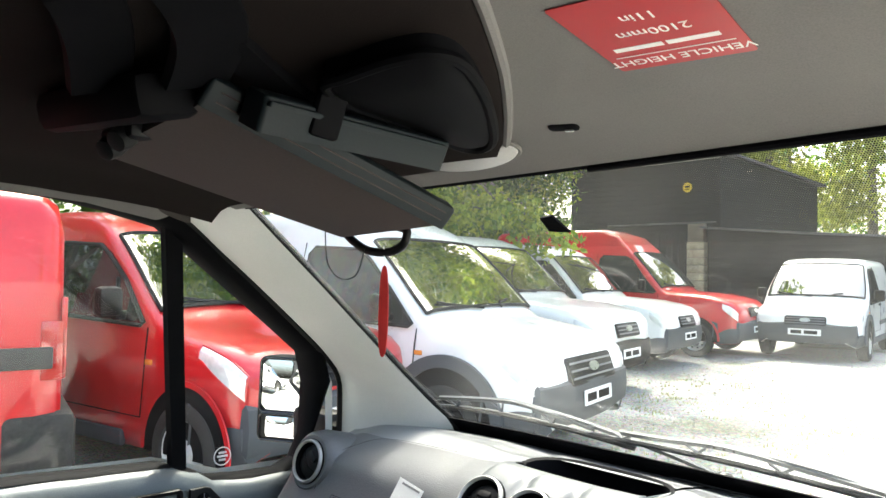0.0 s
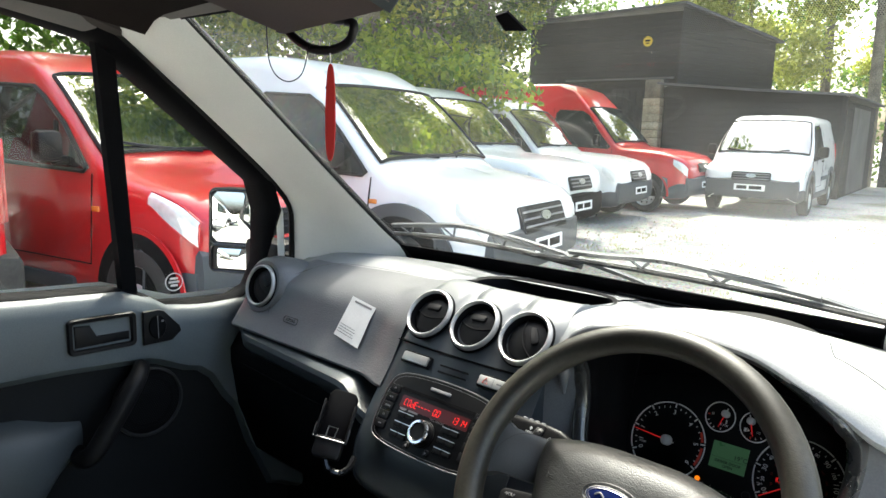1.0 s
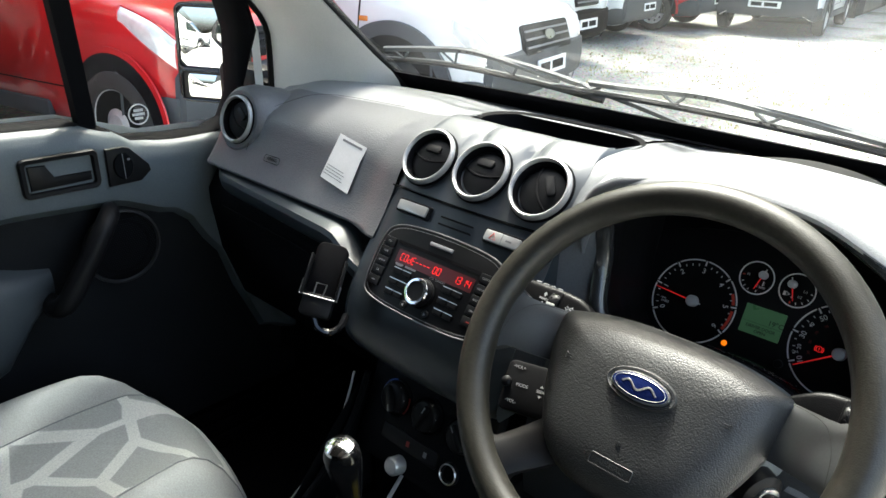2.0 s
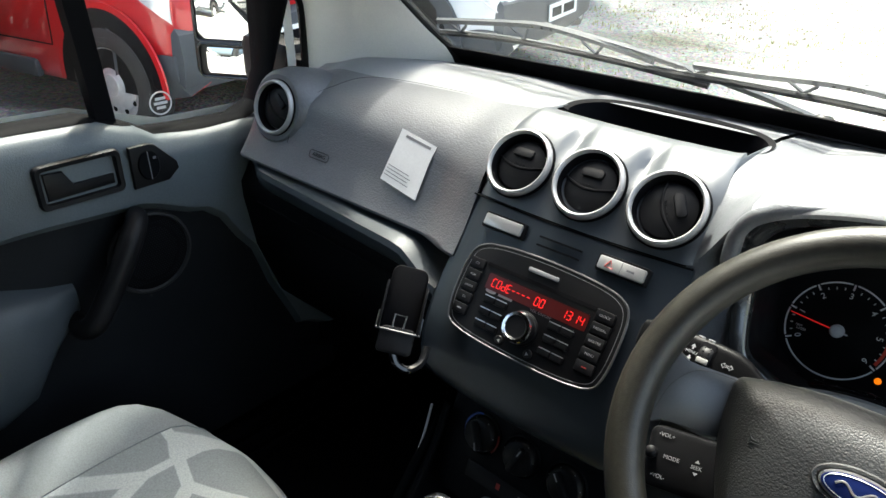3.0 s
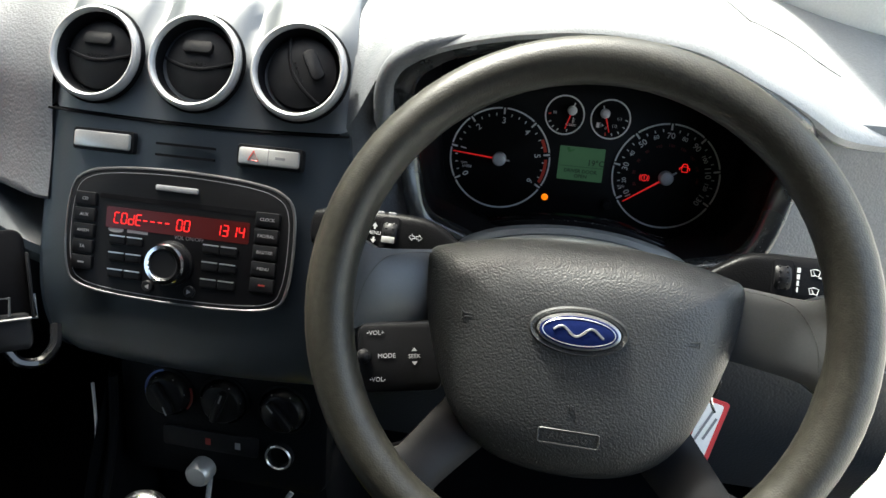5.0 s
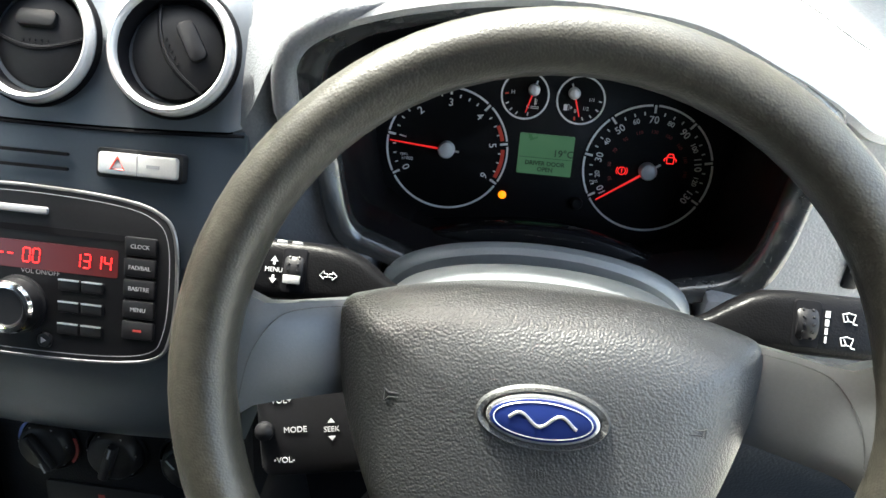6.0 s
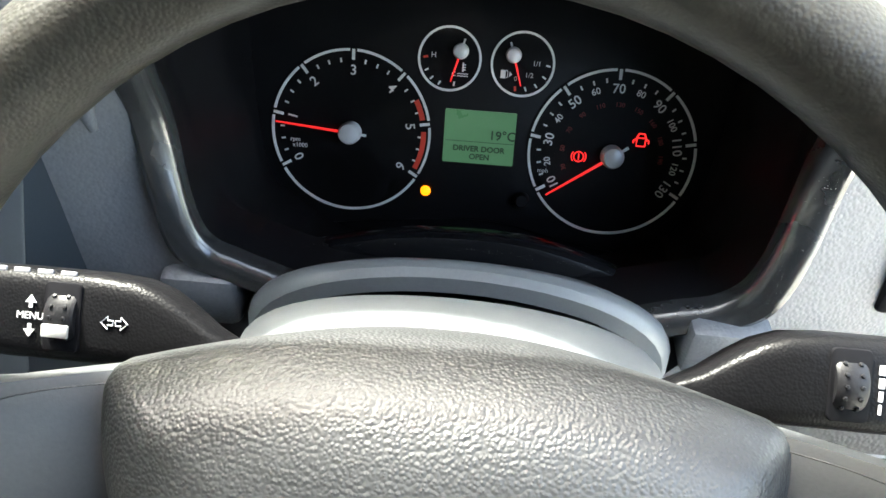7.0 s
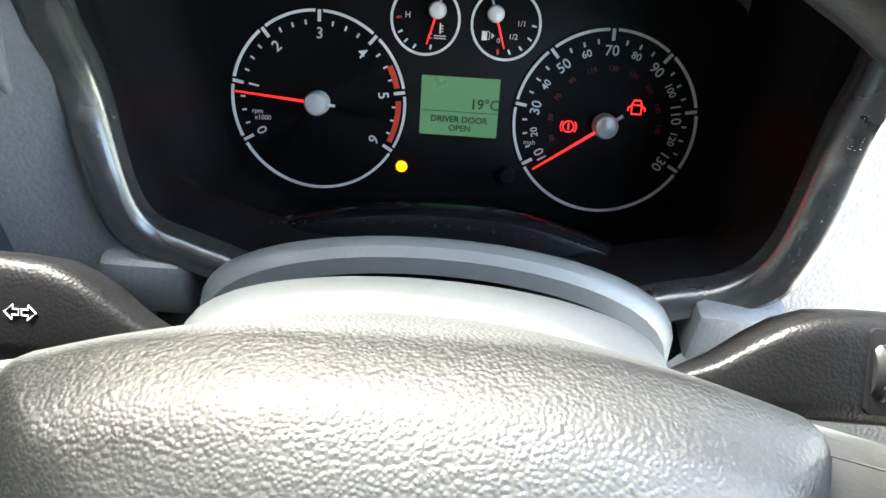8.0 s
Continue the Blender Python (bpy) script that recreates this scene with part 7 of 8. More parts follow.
def strap(points, wide, label):
    bm = BM()
    rows = []
    pts = spline(points, 5)
    for i, p in enumerate(pts):
        d = (pts[min(i + 1, len(pts) - 1)] - pts[max(i - 1, 0)]).normalized()
        s = d.cross(Vector((0.1, -0.3, 1))).normalized() * wide / 2
        n = s.cross(d).normalized() * 0.004
        rows.append([p - s + n, p - s * 0.9 - n, p + s * 0.9 - n, p + s + n])
    vr = grid(bm, rows, closed=True)
    cap(bm, vr[0]), cap(bm, vr[-1])
    part("strap", bm, MATTBLACK, org, label)


strap([(-0.115, 0.085, 1.645), (-0.125, 0.120, 1.641), (-0.20, 0.155, 1.637), (-0.275, 0.180, 1.622)], 0.050, "broad black strap")
strap([(-0.055, 0.135, 1.646), (-0.082, 0.175, 1.642), (-0.135, 0.210, 1.637), (-0.200, 0.228, 1.622)], 0.054, "broad black strap")
strap([(-0.140, 0.222, 1.640), (-0.185, 0.285, 1.634), (-0.205, 0.345, 1.622), (-0.20, 0.375, 1.606)], 0.034, "black strap along the folder")
bm = BM()
box(bm, (0, 0, 0), (0.215, 0.062, 0.040), 0.013, axes((-0.320, 0.205, 1.622), (1, 0.10, -0.10), (0.1, -0.25, 1)))
part("black_clamp", bm, MATTBLACK, org, "black clamp along the back edge")
bm = BM()
for k in range(2):
    lathe(bm, [(0.010, -0.012), (0.012, 0.0), (0.010, 0.010), (0.0, 0.012)], 18, axes((-0.372 + 0.030 * k, 0.222, 1.592 + 0.005 * k), (1, 0, 0), (0.3, -0.7, -0.5)))
box(bm, (-0.36, 0.235, 1.604), (0.085, 0.03, 0.018), 0.004)
part("catch", bm, VENTBLACK, org, "glossy black catch with two knobs")
# dark pouch under the lining
bm = BM()
po = spline([(-0.128, 0.302, 1.628), (-0.100, 0.302, 1.629), (-0.045, 0.303, 1.630), (-0.014, 0.315, 1.630), (-0.018, 0.350, 1.630), (-0.075, 0.435, 1.626), (-0.150, 0.520, 1.618), (-0.190, 0.520, 1.618), (-0.178, 0.43, 1.626), (-0.160, 0.345, 1.628)], 5, closed=True)
mid = sum(po, Vector()) / len(po)
vr = grid(bm, [[p + Vector((0, 0, 0.012)) for p in po], [p + Vector((0, 0, -0.004)) for p in po], [p.lerp(mid, 0.12) + Vector((0, 0, -0.010)) for p in po], [p.lerp(mid, 0.6) + Vector((0, 0, -0.012)) for p in po]], closed=True)
cap(bm, vr[-1])
pouch = single("mesh_pouch", bm, MATTBLACK, "black mesh-edged pouch under the headliner", "pouch")
bm = BM()
tube(bm, [p + Vector((0, 0, -0.006)) for p in po], 0.0050, 8, closed=True)
part("piping", bm, MATTBLACK, pouch, "ribbed black piping")
# interior lamp
bm = BM()
ov = [(0.075 * math.cos(2 * math.pi * k / 32), 0.030 * math.sin(2 * math.pi * k / 32)) for k in range(32)]
m4 = axes((-0.235, 0.575, 1.618), (1, -0.1, 0), (0, -0.28, -1))
prism(bm, ov, -0.004, 0.006, m4, 0.003)
lampi = single("interior_lamp", bm, mat("lamp_cover", (0.45, 0.44, 0.43), 0.3, grain=0.05, gscale=200, stain=0.05, sscale=20), "oval translucent interior lamp in the headliner", "ceiling lamp")
bm = BM()
tube(bm, [m4 @ Vector((a * 1.03, b * 1.05, 0.002)) for a, b in ov], 0.0025, 6, closed=True)
part("lamp_rim", bm, LINER, lampi)
# grab hook below the folder with hanging cord and felt strip
hk = thing("hook", "black hook hanging below the folder", "hook", (-0.385, 0.535, 1.535))
bm = BM()
hp = spline([(-0.440, 0.545, 1.534), (-0.418, 0.545, 1.520), (-0.388, 0.546, 1.508), (-0.350, 0.547, 1.505), (-0.322, 0.548, 1.513), (-0.314, 0.548, 1.530), (-0.330, 0.548, 1.536)], 6)
tube(bm, hp, 0.0055, 10)
part("ring", bm, BLACK, hk)
bm = BM()
box(bm, (-0.438, 0.540, 1.537), (0.016, 0.02, 0.016), 0.004)
part("mount", bm, BLACK, hk)
bm = BM()
box(bm, (-0.332, 0.540, 1.538), (0.016, 0.02, 0.014), 0.004)
part("mount", bm, BLACK, hk)
bm = BM()
tube(bm, spline([(-0.472, 0.535, 1.545), (-0.468, 0.536, 1.50), (-0.452, 0.537, 1.478), (-0.425, 0.538, 1.470), (-0.398, 0.538, 1.480), (-0.385, 0.538, 1.512)], 6), 0.0008, 5)
cord = single("loop_cord", bm, MATTBLACK, "thin black cord hanging in a loop", "cord")
fr = thing("air_freshener", "narrow red felt strip hanging on a thread", "air freshener", (-0.352, 0.545, 1.515))
bm = BM()
o = spline([(0, 0.0565, 0), (0.0042, 0.045, 0), (0.0062, 0.0, 0), (0.0048, -0.045, 0), (0, -0.0575, 0), (-0.0048, -0.045, 0), (-0.0062, 0.0, 0), (-0.0042, 0.045, 0)], 4, closed=True)
prism(bm, [(p.x, p.y) for p in o], -0.0012, 0.0012, axes((-0.352, 0.545, 1.432), (0.8, 0.5, 0), (0.5, -0.8, 0.0)))
part("strip", bm, FRESH, fr)
bm = BM()
tube(bm, [(-0.352, 0.543, 1.512), (-0.352, 0.545, 1.488)], 0.0006, 5)
part("thread", bm, WHITEPRINT, fr)

for ob in (org, pouch, lampi, hk, cord, fr):
    ob.location += Vector((-0.004, 0.002, -0.0105))

# dust on the lip of the instruments and the column's collar
rng = random.Random(12)
bm = BM()
lip = bez_row(0.960, 0.7990)
for k in range(260):
    if k < 150:
        p = Vector(lip[int(len(lip) * rng.uniform(0.50, 0.78))]) + Vector((rng.gauss(0, 0.004), rng.gauss(0, 0.001), rng.gauss(0, 0.004)))
    else:
        p = Vector((rng.uniform(-0.09, 0.10), 0.0, 0.0))
        p.y = rng.uniform(0.800, 0.822)
        p.z = 0.9885 - 0.75 * (p.y - 0.822) - 1.1 * p.x * p.x
    r = rng.uniform(0.0002, 0.0005)
    bm.faces.new([bm.verts.new(p + Vector((r * a, -0.7 * r * b, 0.7 * r * b))) for a, b in ((1, 0), (0, 1), (-1, 0), (0, -1))])
single("dust_specks", bm, WHITEPRINT, "white dust specks round the instruments", "dust", kind="stuff")
# ---- yard ----
cab = set(bpy.data.objects)
bm = BM()
rng = random.Random(7)
n = 60
pts = [-400, -120, -50, -28] + [-20 + 40 * k / 80 for k in range(81)] + [28, 50, 120, 400]
rows = [[(x, y + 8, (0.012 * (math.sin(1.7 * x) * math.sin(1.3 * y + 1) + 0.6 * math.sin(3.1 * x + 2 * y)) if abs(x) < 20 and abs(y) < 20 else 0.0) - 0.01) for x in pts] for y in pts]
grid(bm, rows)
single("ground", bm, GRAVEL, "pale sunlit gravel yard with thin grass", "ground", kind="structure")
# loose stones and grass tufts near the parked vans
bm = BM()
for k in range(2600):
    x, y = rng.uniform(-5.5, 4.0), rng.uniform(3.2, 13)
    s = rng.uniform(0.008, 0.022)
    a = rng.uniform(0, 6.28)
    b = [bm.verts.new((x + s * math.cos(a + 2.09 * j), y + s * math.sin(a + 2.09 * j), 0.0)) for j in range(3)]
    t = bm.verts.new((x + s * 0.2, y, s * 0.9))
    for j in range(3):
        bm.faces.new((b[j], b[(j + 1) % 3], t))
single("loose_stones", bm, STONE, "scattered pale stones on the yard", "stones", kind="stuff")
bm = BM()
for k in range(300):
    cx, cy = rng.uniform(-4.6, 0.5), rng.uniform(4.2, 9.5)
    if noise.noise(Vector((cx * 0.7, cy * 0.7, 3.0))) < -0.02:
        continue
    for j in range(rng.randint(6, 12)):
        x, y = cx + rng.gauss(0, 0.06), cy + rng.gauss(0, 0.06)
        h, a = rng.uniform(0.012, 0.035), rng.uniform(0, 6.28)
        dx, dy = 0.006 * math.cos(a), 0.006 * math.sin(a)
        bm.faces.new([bm.verts.new(p) for p in ((x - dx, y - dy, -0.01), (x + dx, y + dy, -0.01), (x + 2 * dy, y - 2 * dx, h))])
single("grass_tufts", bm, GRASS, "sparse yellow-green grass tufts in the gravel", "grass", kind="stuff")


def van(heading, x, y, paint, label, L=4.3, W=1.80, H=1.85, high=0.0, lower=BUMPER, nose=0.0, group="parked vans", tall_lamp=False, rub=False, lens=LAMP, lift=0.07, wide=1.0, sb=-1.0, tumble=0.17, axle=-0.76):
    """A parked panel van. Its own x runs ahead from the front bumper at 0, y to its left."""
    m = pose(x, y, 0, 0, 0, heading)
    v = thing("van", label, "van", group=group, at=m)
    w = W / 2
    waist = 1.04 + nose
    ST = [(0.0, 0.40, 0.62 + nose, 0.62), (-0.025, 0.33, 0.72 + nose, 0.82), (-0.07, 0.28, 0.81 + nose, 0.92), (-0.16, 0.26, 0.88 + nose, 0.965), (-0.32, 0.25, 0.925 + nose, 0.99), (-0.60, 0.25, 0.975 + nose, 1.0), (sb + 0.10, 0.25, waist - 0.025, 1.0), (sb, 0.25, waist + 0.05, 1.0), (sb - 0.15, 0.25, waist + 0.05 + 0.26 * (H - waist - 0.16), 1.0), (sb - 0.32, 0.25, waist + 0.05 + 0.56 * (H - waist - 0.16), 1.0), (sb - 0.48, 0.25, waist + 0.05 + 0.82 * (H - waist - 0.16), 1.0), (sb - 0.62, 0.25, H - 0.10, 1.0), (sb - 0.74, 0.25, H - 0.04 + 0.2 * high, 1.0), (sb - 0.95, 0.25, H + 0.65 * high, 1.0), (sb - 1.3, 0.25, H + high, 1.0), (-L + 0.5, 0.25, H + high, 1.0), (-L + 0.12, 0.26, H + high - 0.02, 0.995), (-L + 0.03, 0.30, H + high - 0.08, 0.97), (-L, 0.36, H + high - 0.20, 0.93)]

    def side(z):
        return w * (1 - tumble * max(0.0, (z - 1.05) / 0.95) ** 1.3)

    rows = []
    for sx, zb, zt, f in ST:
        half = []
        ze = zt - min(0.13, 0.4 * (zt - zb))
        for z, k in ((zb, 0.90), (zb + 0.06, 0.975), (zb + 0.16, 1.0), (zb + (ze - zb) * 0.5, 1.0), (zb + (ze - zb) * 0.75, 1.0), (ze, 0.995)):
            half.append((side(z) * f * k, z))
        q = side(ze) * f
        half += [(q * 0.985, ze + (zt - ze) * 0.45), (q * 0.93, ze + (zt - ze) * 0.82), (q * 0.80, zt), (q * 0.4, zt + 0.012), (0.0, zt + 0.015)]
        rows.append([(sx, a, z) for a, z in half] + [(sx, -a, z) for a, z in half[-2::-1]])
    hull = rows
    bm = BM()
    vr = grid(bm, rows)
    cap(bm, vr[0]), cap(bm, vr[-1])
    part("body", bm, paint, v, angle=50)
    # windscreen: laid on the body's own slope
    def across(sx):
        i = next(k for k in range(len(ST) - 1) if ST[k][0] >= sx >= ST[k + 1][0])
        t = (sx - ST[i][0]) / (ST[i + 1][0] - ST[i][0])
        return [Vector(p).lerp(Vector(q), t) for p, q in zip(hull[i], hull[i + 1])]

    g = []
    for k in range(9):
        r = across(sb - 0.01 - 0.585 * k / 8)
        mid = r[7:14]
        g.append([p + Vector((0.012, 0, 0.012)) for p in spline([(p.x, p.y * 0.99, p.z) for p in mid], 3)])
    bm = BM()
    grid(bm, g)
    scr = part("windscreen", bm, VANGLASS, v, "dark windscreen full of tree reflections")
    bm = BM()
    tube(bm, [p for p in g[0]] + [r[-1] for r in g[1:]] + [p for p in g[-1][::-1]] + [r[0] for r in g[-2:0:-1]], 0.014, 6, closed=True)
    part("screen_seal", bm, RUBBER, scr)
    for s in (-1, 1):
        bm = BM()
        tube(bm, [(sb + 0.03, s * 0.15 + 0.1, waist + 0.07), (sb - 0.02, s * 0.4 - 0.1, waist + 0.11), (sb - 0.03, s * 0.55 - 0.1, waist + 0.13)], 0.010, 6)
        part("wiper", bm, BLACK, v)
    # cab side glass, mirrors, handles
    for s in (-1, 1):
        win = [(sb - 0.08, waist - 0.03), (sb - 0.33, waist + 0.24), (sb - 0.57, H - 0.27), (sb - 0.70, H - 0.20), (sb - 1.18, H - 0.18), (sb - 1.24, H - 0.24), (sb - 1.28, waist + 0.06), (sb - 1.22, waist - 0.02), (sb - 0.12, waist - 0.05)]
        bm = BM()
        ring = [bm.verts.new((a, s * (side(z) + 0.016), z)) for a, z in win]
        bm.faces.new(ring)
        gl = part("cab_window", bm, SIDEGLASS, v, "dark cab side window")
        bm = BM()
        tube(bm, [(a, s * (side(z) + 0.010), z) for a, z in win], 0.016, 6, closed=True)
        part("window_seal", bm, RUBBER, gl)
        bm = BM()
        tube(bm, [(sb - 0.40, s * (side(1.06) + 0.014), waist - 0.03), (sb - 0.42, s * (side(1.4) + 0.020), H - 0.42)], 0.012, 6)
        part("window_bar", bm, RUBBER, gl)
        bm = BM()
        box(bm, (sb - 0.30, s * (w + 0.12), waist + 0.10), (0.11, 0.17, 0.20), 0.04)
        box(bm, (sb - 0.30, s * (w + 0.03), waist + 0.01), (0.07, 0.12, 0.06), 0.02)
        part("door_mirror", bm, BLACK, v, "black door mirror")
        # door outline and handle
        bm = BM()
        dl = [(sb - 0.10, 0.48), (sb - 0.04, waist - 0.06), (sb - 0.06, 0.9), (sb - 0.10, 0.48), (sb - 1.33, 0.48), (sb - 1.36, 1.05), (sb - 1.31, H - 0.14)]
        tube(bm, [(a, s * (side(z) + 0.001), z) for a, z in dl], 0.0045, 5)
        part("door_gap", bm, MATTBLACK, v)
        bm = BM()
        box(bm, (sb - 1.2, s * (w + 0.012), 0.96), (0.15, 0.03, 0.04), 0.01)
        part("door_handle", bm, BLACK, v)
        bm = BM()
        box(bm, (-2.2 - 0.5 * (L - 3.2) if not rub else -0.5 * L - 0.58, s * (w + 0.004), 0.62 if not rub else 0.985), (L - (2.9 if not rub else 1.25), 0.03, 0.08 if not rub else 0.11), 0.010)
        part("rub_strip", bm, lower, v, "dark rub strip")
        bm = BM()
        box(bm, (-L / 2 - 0.1, s * (w - 0.01), 0.32), (L - 2.1, 0.05, 0.11), 0.02)
        part("sill", bm, lower, v)
        bm = BM()
        box(bm, (sb - 0.02, s * (w + 0.004), 0.84), (0.07, 0.012, 0.035), 0.004)
        part("side_repeater", bm, ORANGE if not rub else LAMP, v)
        # wheels and arches
        for wx in (axle, -L + 0.72):
            bm = BM()
            ra = 0.345 + 0.7 * lift
            o = circle(ra + 0.008, 28, 0, 0, -6, 186)
            prism(bm, o, 0, 0.010, axes((wx, s * (w - 0.002), 0.315 + 0.2 * lift), (-1 if s > 0 else 1, 0, 0), (0, s, 0)))
            part("arch_well", bm, MATTBLACK, v)
            bm = BM()
            t0 = bmesh.new()
            arc_band(t0, ra, ra + (0.095 if paint is BODYWHITE else 0.035), -4, 184, 0.0, 0.030 if paint is BODYWHITE else 0.012, n=24)
            add(bm, t0, axes((wx, s * (w - 0.002), 0.315 + 0.2 * lift), (-1 if s > 0 else 1, 0, 0), (0, s, 0)))
            part("arch_flare", bm, lower if paint is BODYWHITE else paint, v)
            wm = axes((wx, s * (w - 0.072), 0.315), (1, 0, 0), (0, s, 0))
            bm = BM()
            lathe(bm, [(0.205, -0.09), (0.27, -0.092), (0.305, -0.075), (0.315, -0.03), (0.315, 0.055), (0.305, 0.085), (0.27, 0.100), (0.215, 0.098), (0.205, 0.085)], 36, wm, ends=False)
            for k in range(36):
                box(bm, (0, 0.3145, 0.012), (0.020, 0.006, 0.13), 0, wm @ pose(0, 0, 0, 0, 0, 10 * k))
            wh = part("wheel", bm, TYRE, v, "dusty black tyre")
            bm = BM()
            lathe(bm, [(0.210, 0.088), (0.200, 0.080), (0.185, 0.060), (0.150, 0.055), (0.120, 0.075), (0.07, 0.085), (0.06, 0.095), (0.0, 0.097)], 32, wm, ends=False)
            part("wheel_disc", bm, WHEELSTEEL, wh, "steel wheel")
            for k in range(10):
                bm = BM()
                lathe(bm, [(0.017, 0.0), (0.0, 0.0)], 10, wm @ pose(0.152 * math.cos(radians(36 * k)), 0.152 * math.sin(radians(36 * k)), 0.0605))
                part("vent_hole", bm, MATTBLACK, wh)
        # lamps, laid on the body's own shape
        def skin(sx, p, out=0.012):
            r = across(sx)
            if s < 0:
                r = r[::-1]
            i = int(min(p, 9.99))
            q = r[i].lerp(r[i + 1], p - i)
            return q + Vector((0.6, s * 0.8, 0.25)) * out
        bm = BM()
        x0, x1, p0, p1 = (-0.05, -0.30, 4.0, 5.9) if not tall_lamp else (-0.06, -0.40, 4.3, 6.6)
        rows = []
        for k in range(9):
            t = k / 8
            lo, hi = p0 + (p1 - p0) * 0.38 * t ** 1.5, p1 - 0.3 * (1 - t)
            rows.append([skin(x0 + (x1 - x0) * t, lo + (hi - lo) * j / 6, 0.010 + 0.012 * math.sin(math.pi * t) * math.sin(math.pi * j / 6)) for j in range(7)])
        grid(bm, rows)
        hl = part("headlamp", bm, lens, v, "clear headlamp")
        bm = BM()
        tube(bm, [r[0] for r in rows] + rows[-1][1:] + [r[-1] for r in rows[-2::-1]] + rows[0][-2:0:-1], 0.006, 5, closed=True)
        part("lamp_edge", bm, paint, hl)
        # dark lower corner of the bumper, wrapped round the nose
        bm = BM()
        grid(bm, [[skin(-0.02 - 0.40 * k / 8, 2.9 * (1 - 0.35 * (k / 8) ** 2) * j / 4, 0.016) for j in range(5)] for k in range(9)])
        part("bumper_corner", bm, lower, v)
        bm = BM()
        box(bm, (-L - 0.005, s * (w - 0.09), 1.08), (0.03, 0.12, 0.42), 0.01)
        part("tail_lamp", bm, TAIL, v, "upright red tail lamp")
        box_bm = BM()
        box(box_bm, (-L + 0.05, s * (w - 0.012), 1.02), (0.10, 0.02, 0.30), 0.008)
        part("tail_lamp_side", box_bm, TAIL, v)
    # bumpers, grille, plate
    bm = BM()
    rows = []
    for k in range(13):
        a = -1 + k / 6
        xx = 0.045 - 0.10 * abs(a) ** 2 - 0.40 * max(0, abs(a) - 0.84) / 0.16
        yy = (w + 0.012) * min(1.0, abs(a) / 0.93) * (1 if a > 0 else -1)
        rows.append([(xx - 0.05, yy * 0.96, 0.24 + lift), (xx, yy, 0.30 + lift), (xx + 0.012, yy, 0.42 + lift), (xx, yy, 0.55 + lift), (xx - 0.06, yy * 0.98, 0.60 + lift)])
    grid(bm, rows)
    part("front_bumper", bm, lower, v, "dark plastic front bumper")
    bm = BM()
    box(bm, (-L + 0.10, 0, 0.52), (0.34, W + 0.03, 0.38), 0.05)
    part("rear_bumper", bm, lower, v)
    bm = BM()
    prism(bm, rrect(0.66 * wide, 0.17 * wide, 0.04), -0.05, 0.012, axes((0.000, 0, 0.69 + nose), (0, 1, 0), (1, 0, 0.35)), 0.008)
    gr = part("grille", bm, BLACK, v)
    for k in range(3):
        bm = BM()
        box(bm, (0, (-0.045 + 0.045 * k) * wide, 0.016), (0.62 * wide, 0.016, 0.012), 0.004, axes((0.000, 0, 0.69 + nose), (0, 1, 0), (1, 0, 0.35)))
        part("grille_bar", bm, GREYPRINT if paint is BODYWHITE else BLACK, gr)
    bm = BM()
    prism(bm, [(0.085 * math.cos(2 * math.pi * k / 24), 0.036 * math.sin(2 * math.pi * k / 24)) for k in range(24)], 0.018, 0.028, axes((0.0, 0, 0.70 + nose), (0, 1, 0), (1, 0, 0.35)))
    part("badge", bm, SILVER, gr, "plain oval badge")
    bm = BM()
    prism(bm, rrect(0.52, 0.112, 0.01), 0, 0.008, axes((0.058, 0, 0.43 + lift), (0, 1, 0), (1, 0, 0.05)))
    pl = part("number_plate", bm, PAPER, v, "white plate with dark bars")
    bm = BM()
    for a, wd in ((-0.13, 0.17), (0.10, 0.21)):
        box(bm, (a, 0, 0.009), (wd, 0.060, 0.001), 0, axes((0.058, 0, 0.43 + lift), (0, 1, 0), (1, 0, 0.05)))
    part("plate_bars", bm, MATTBLACK, pl)
    return v


van(12, -2.87, 4.62, BODYWHITE, "white high-roof panel van with grey bumper and arches", L=4.5, W=1.80, H=1.82, high=0.14, nose=0.04, lift=0.10, wide=1.25, sb=-0.98)
van(10, -4.38, 7.55, BODYWHITE, "white panel van with dark grille and bumper", L=4.6, W=1.80, H=1.88, high=0.06, nose=0.09, lower=MATTBLACK, sb=-1.27)
van(9, -5.15, 10.50, BODYWHITE, "white small van with grey bumper", L=4.5, W=1.72, H=1.84, high=0.10, nose=0.04, sb=-1.42)
van(8, -5.12, 12.95, BODYRED, "red high-roof van with dark grey bumper", L=5.2, W=1.90, H=1.98, high=0.34, nose=0.12, sb=-1.40)
van(-82, -4.28, 13.0, BODYWHITE, "white small van parked facing the yard", L=4.1, W=1.72, H=1.80, sb=-0.80, tumble=0.30)
van(13, -3.60, 2.80, BODYRED, "red small van with tall clear headlamps", L=3.8, W=1.72, H=1.80, high=0.07, nose=0.08, tall_lamp=True, sb=-0.86, axle=-0.50)
van(260, -5.18, -2.70, BODYRED, "red high van with black rub strip", L=4.0, W=1.76, H=1.86, rub=True, lower=TYRE)
van(15, -0.6, -9.5, BODYWHITE, "white van parked behind", L=4.2, W=1.76, H=1.82)
van(30, -2.6, -12.5, BODYWHITE, "white van with dark bumper parked behind", L=4.2, W=1.76, H=1.84, lower=MATTBLACK)


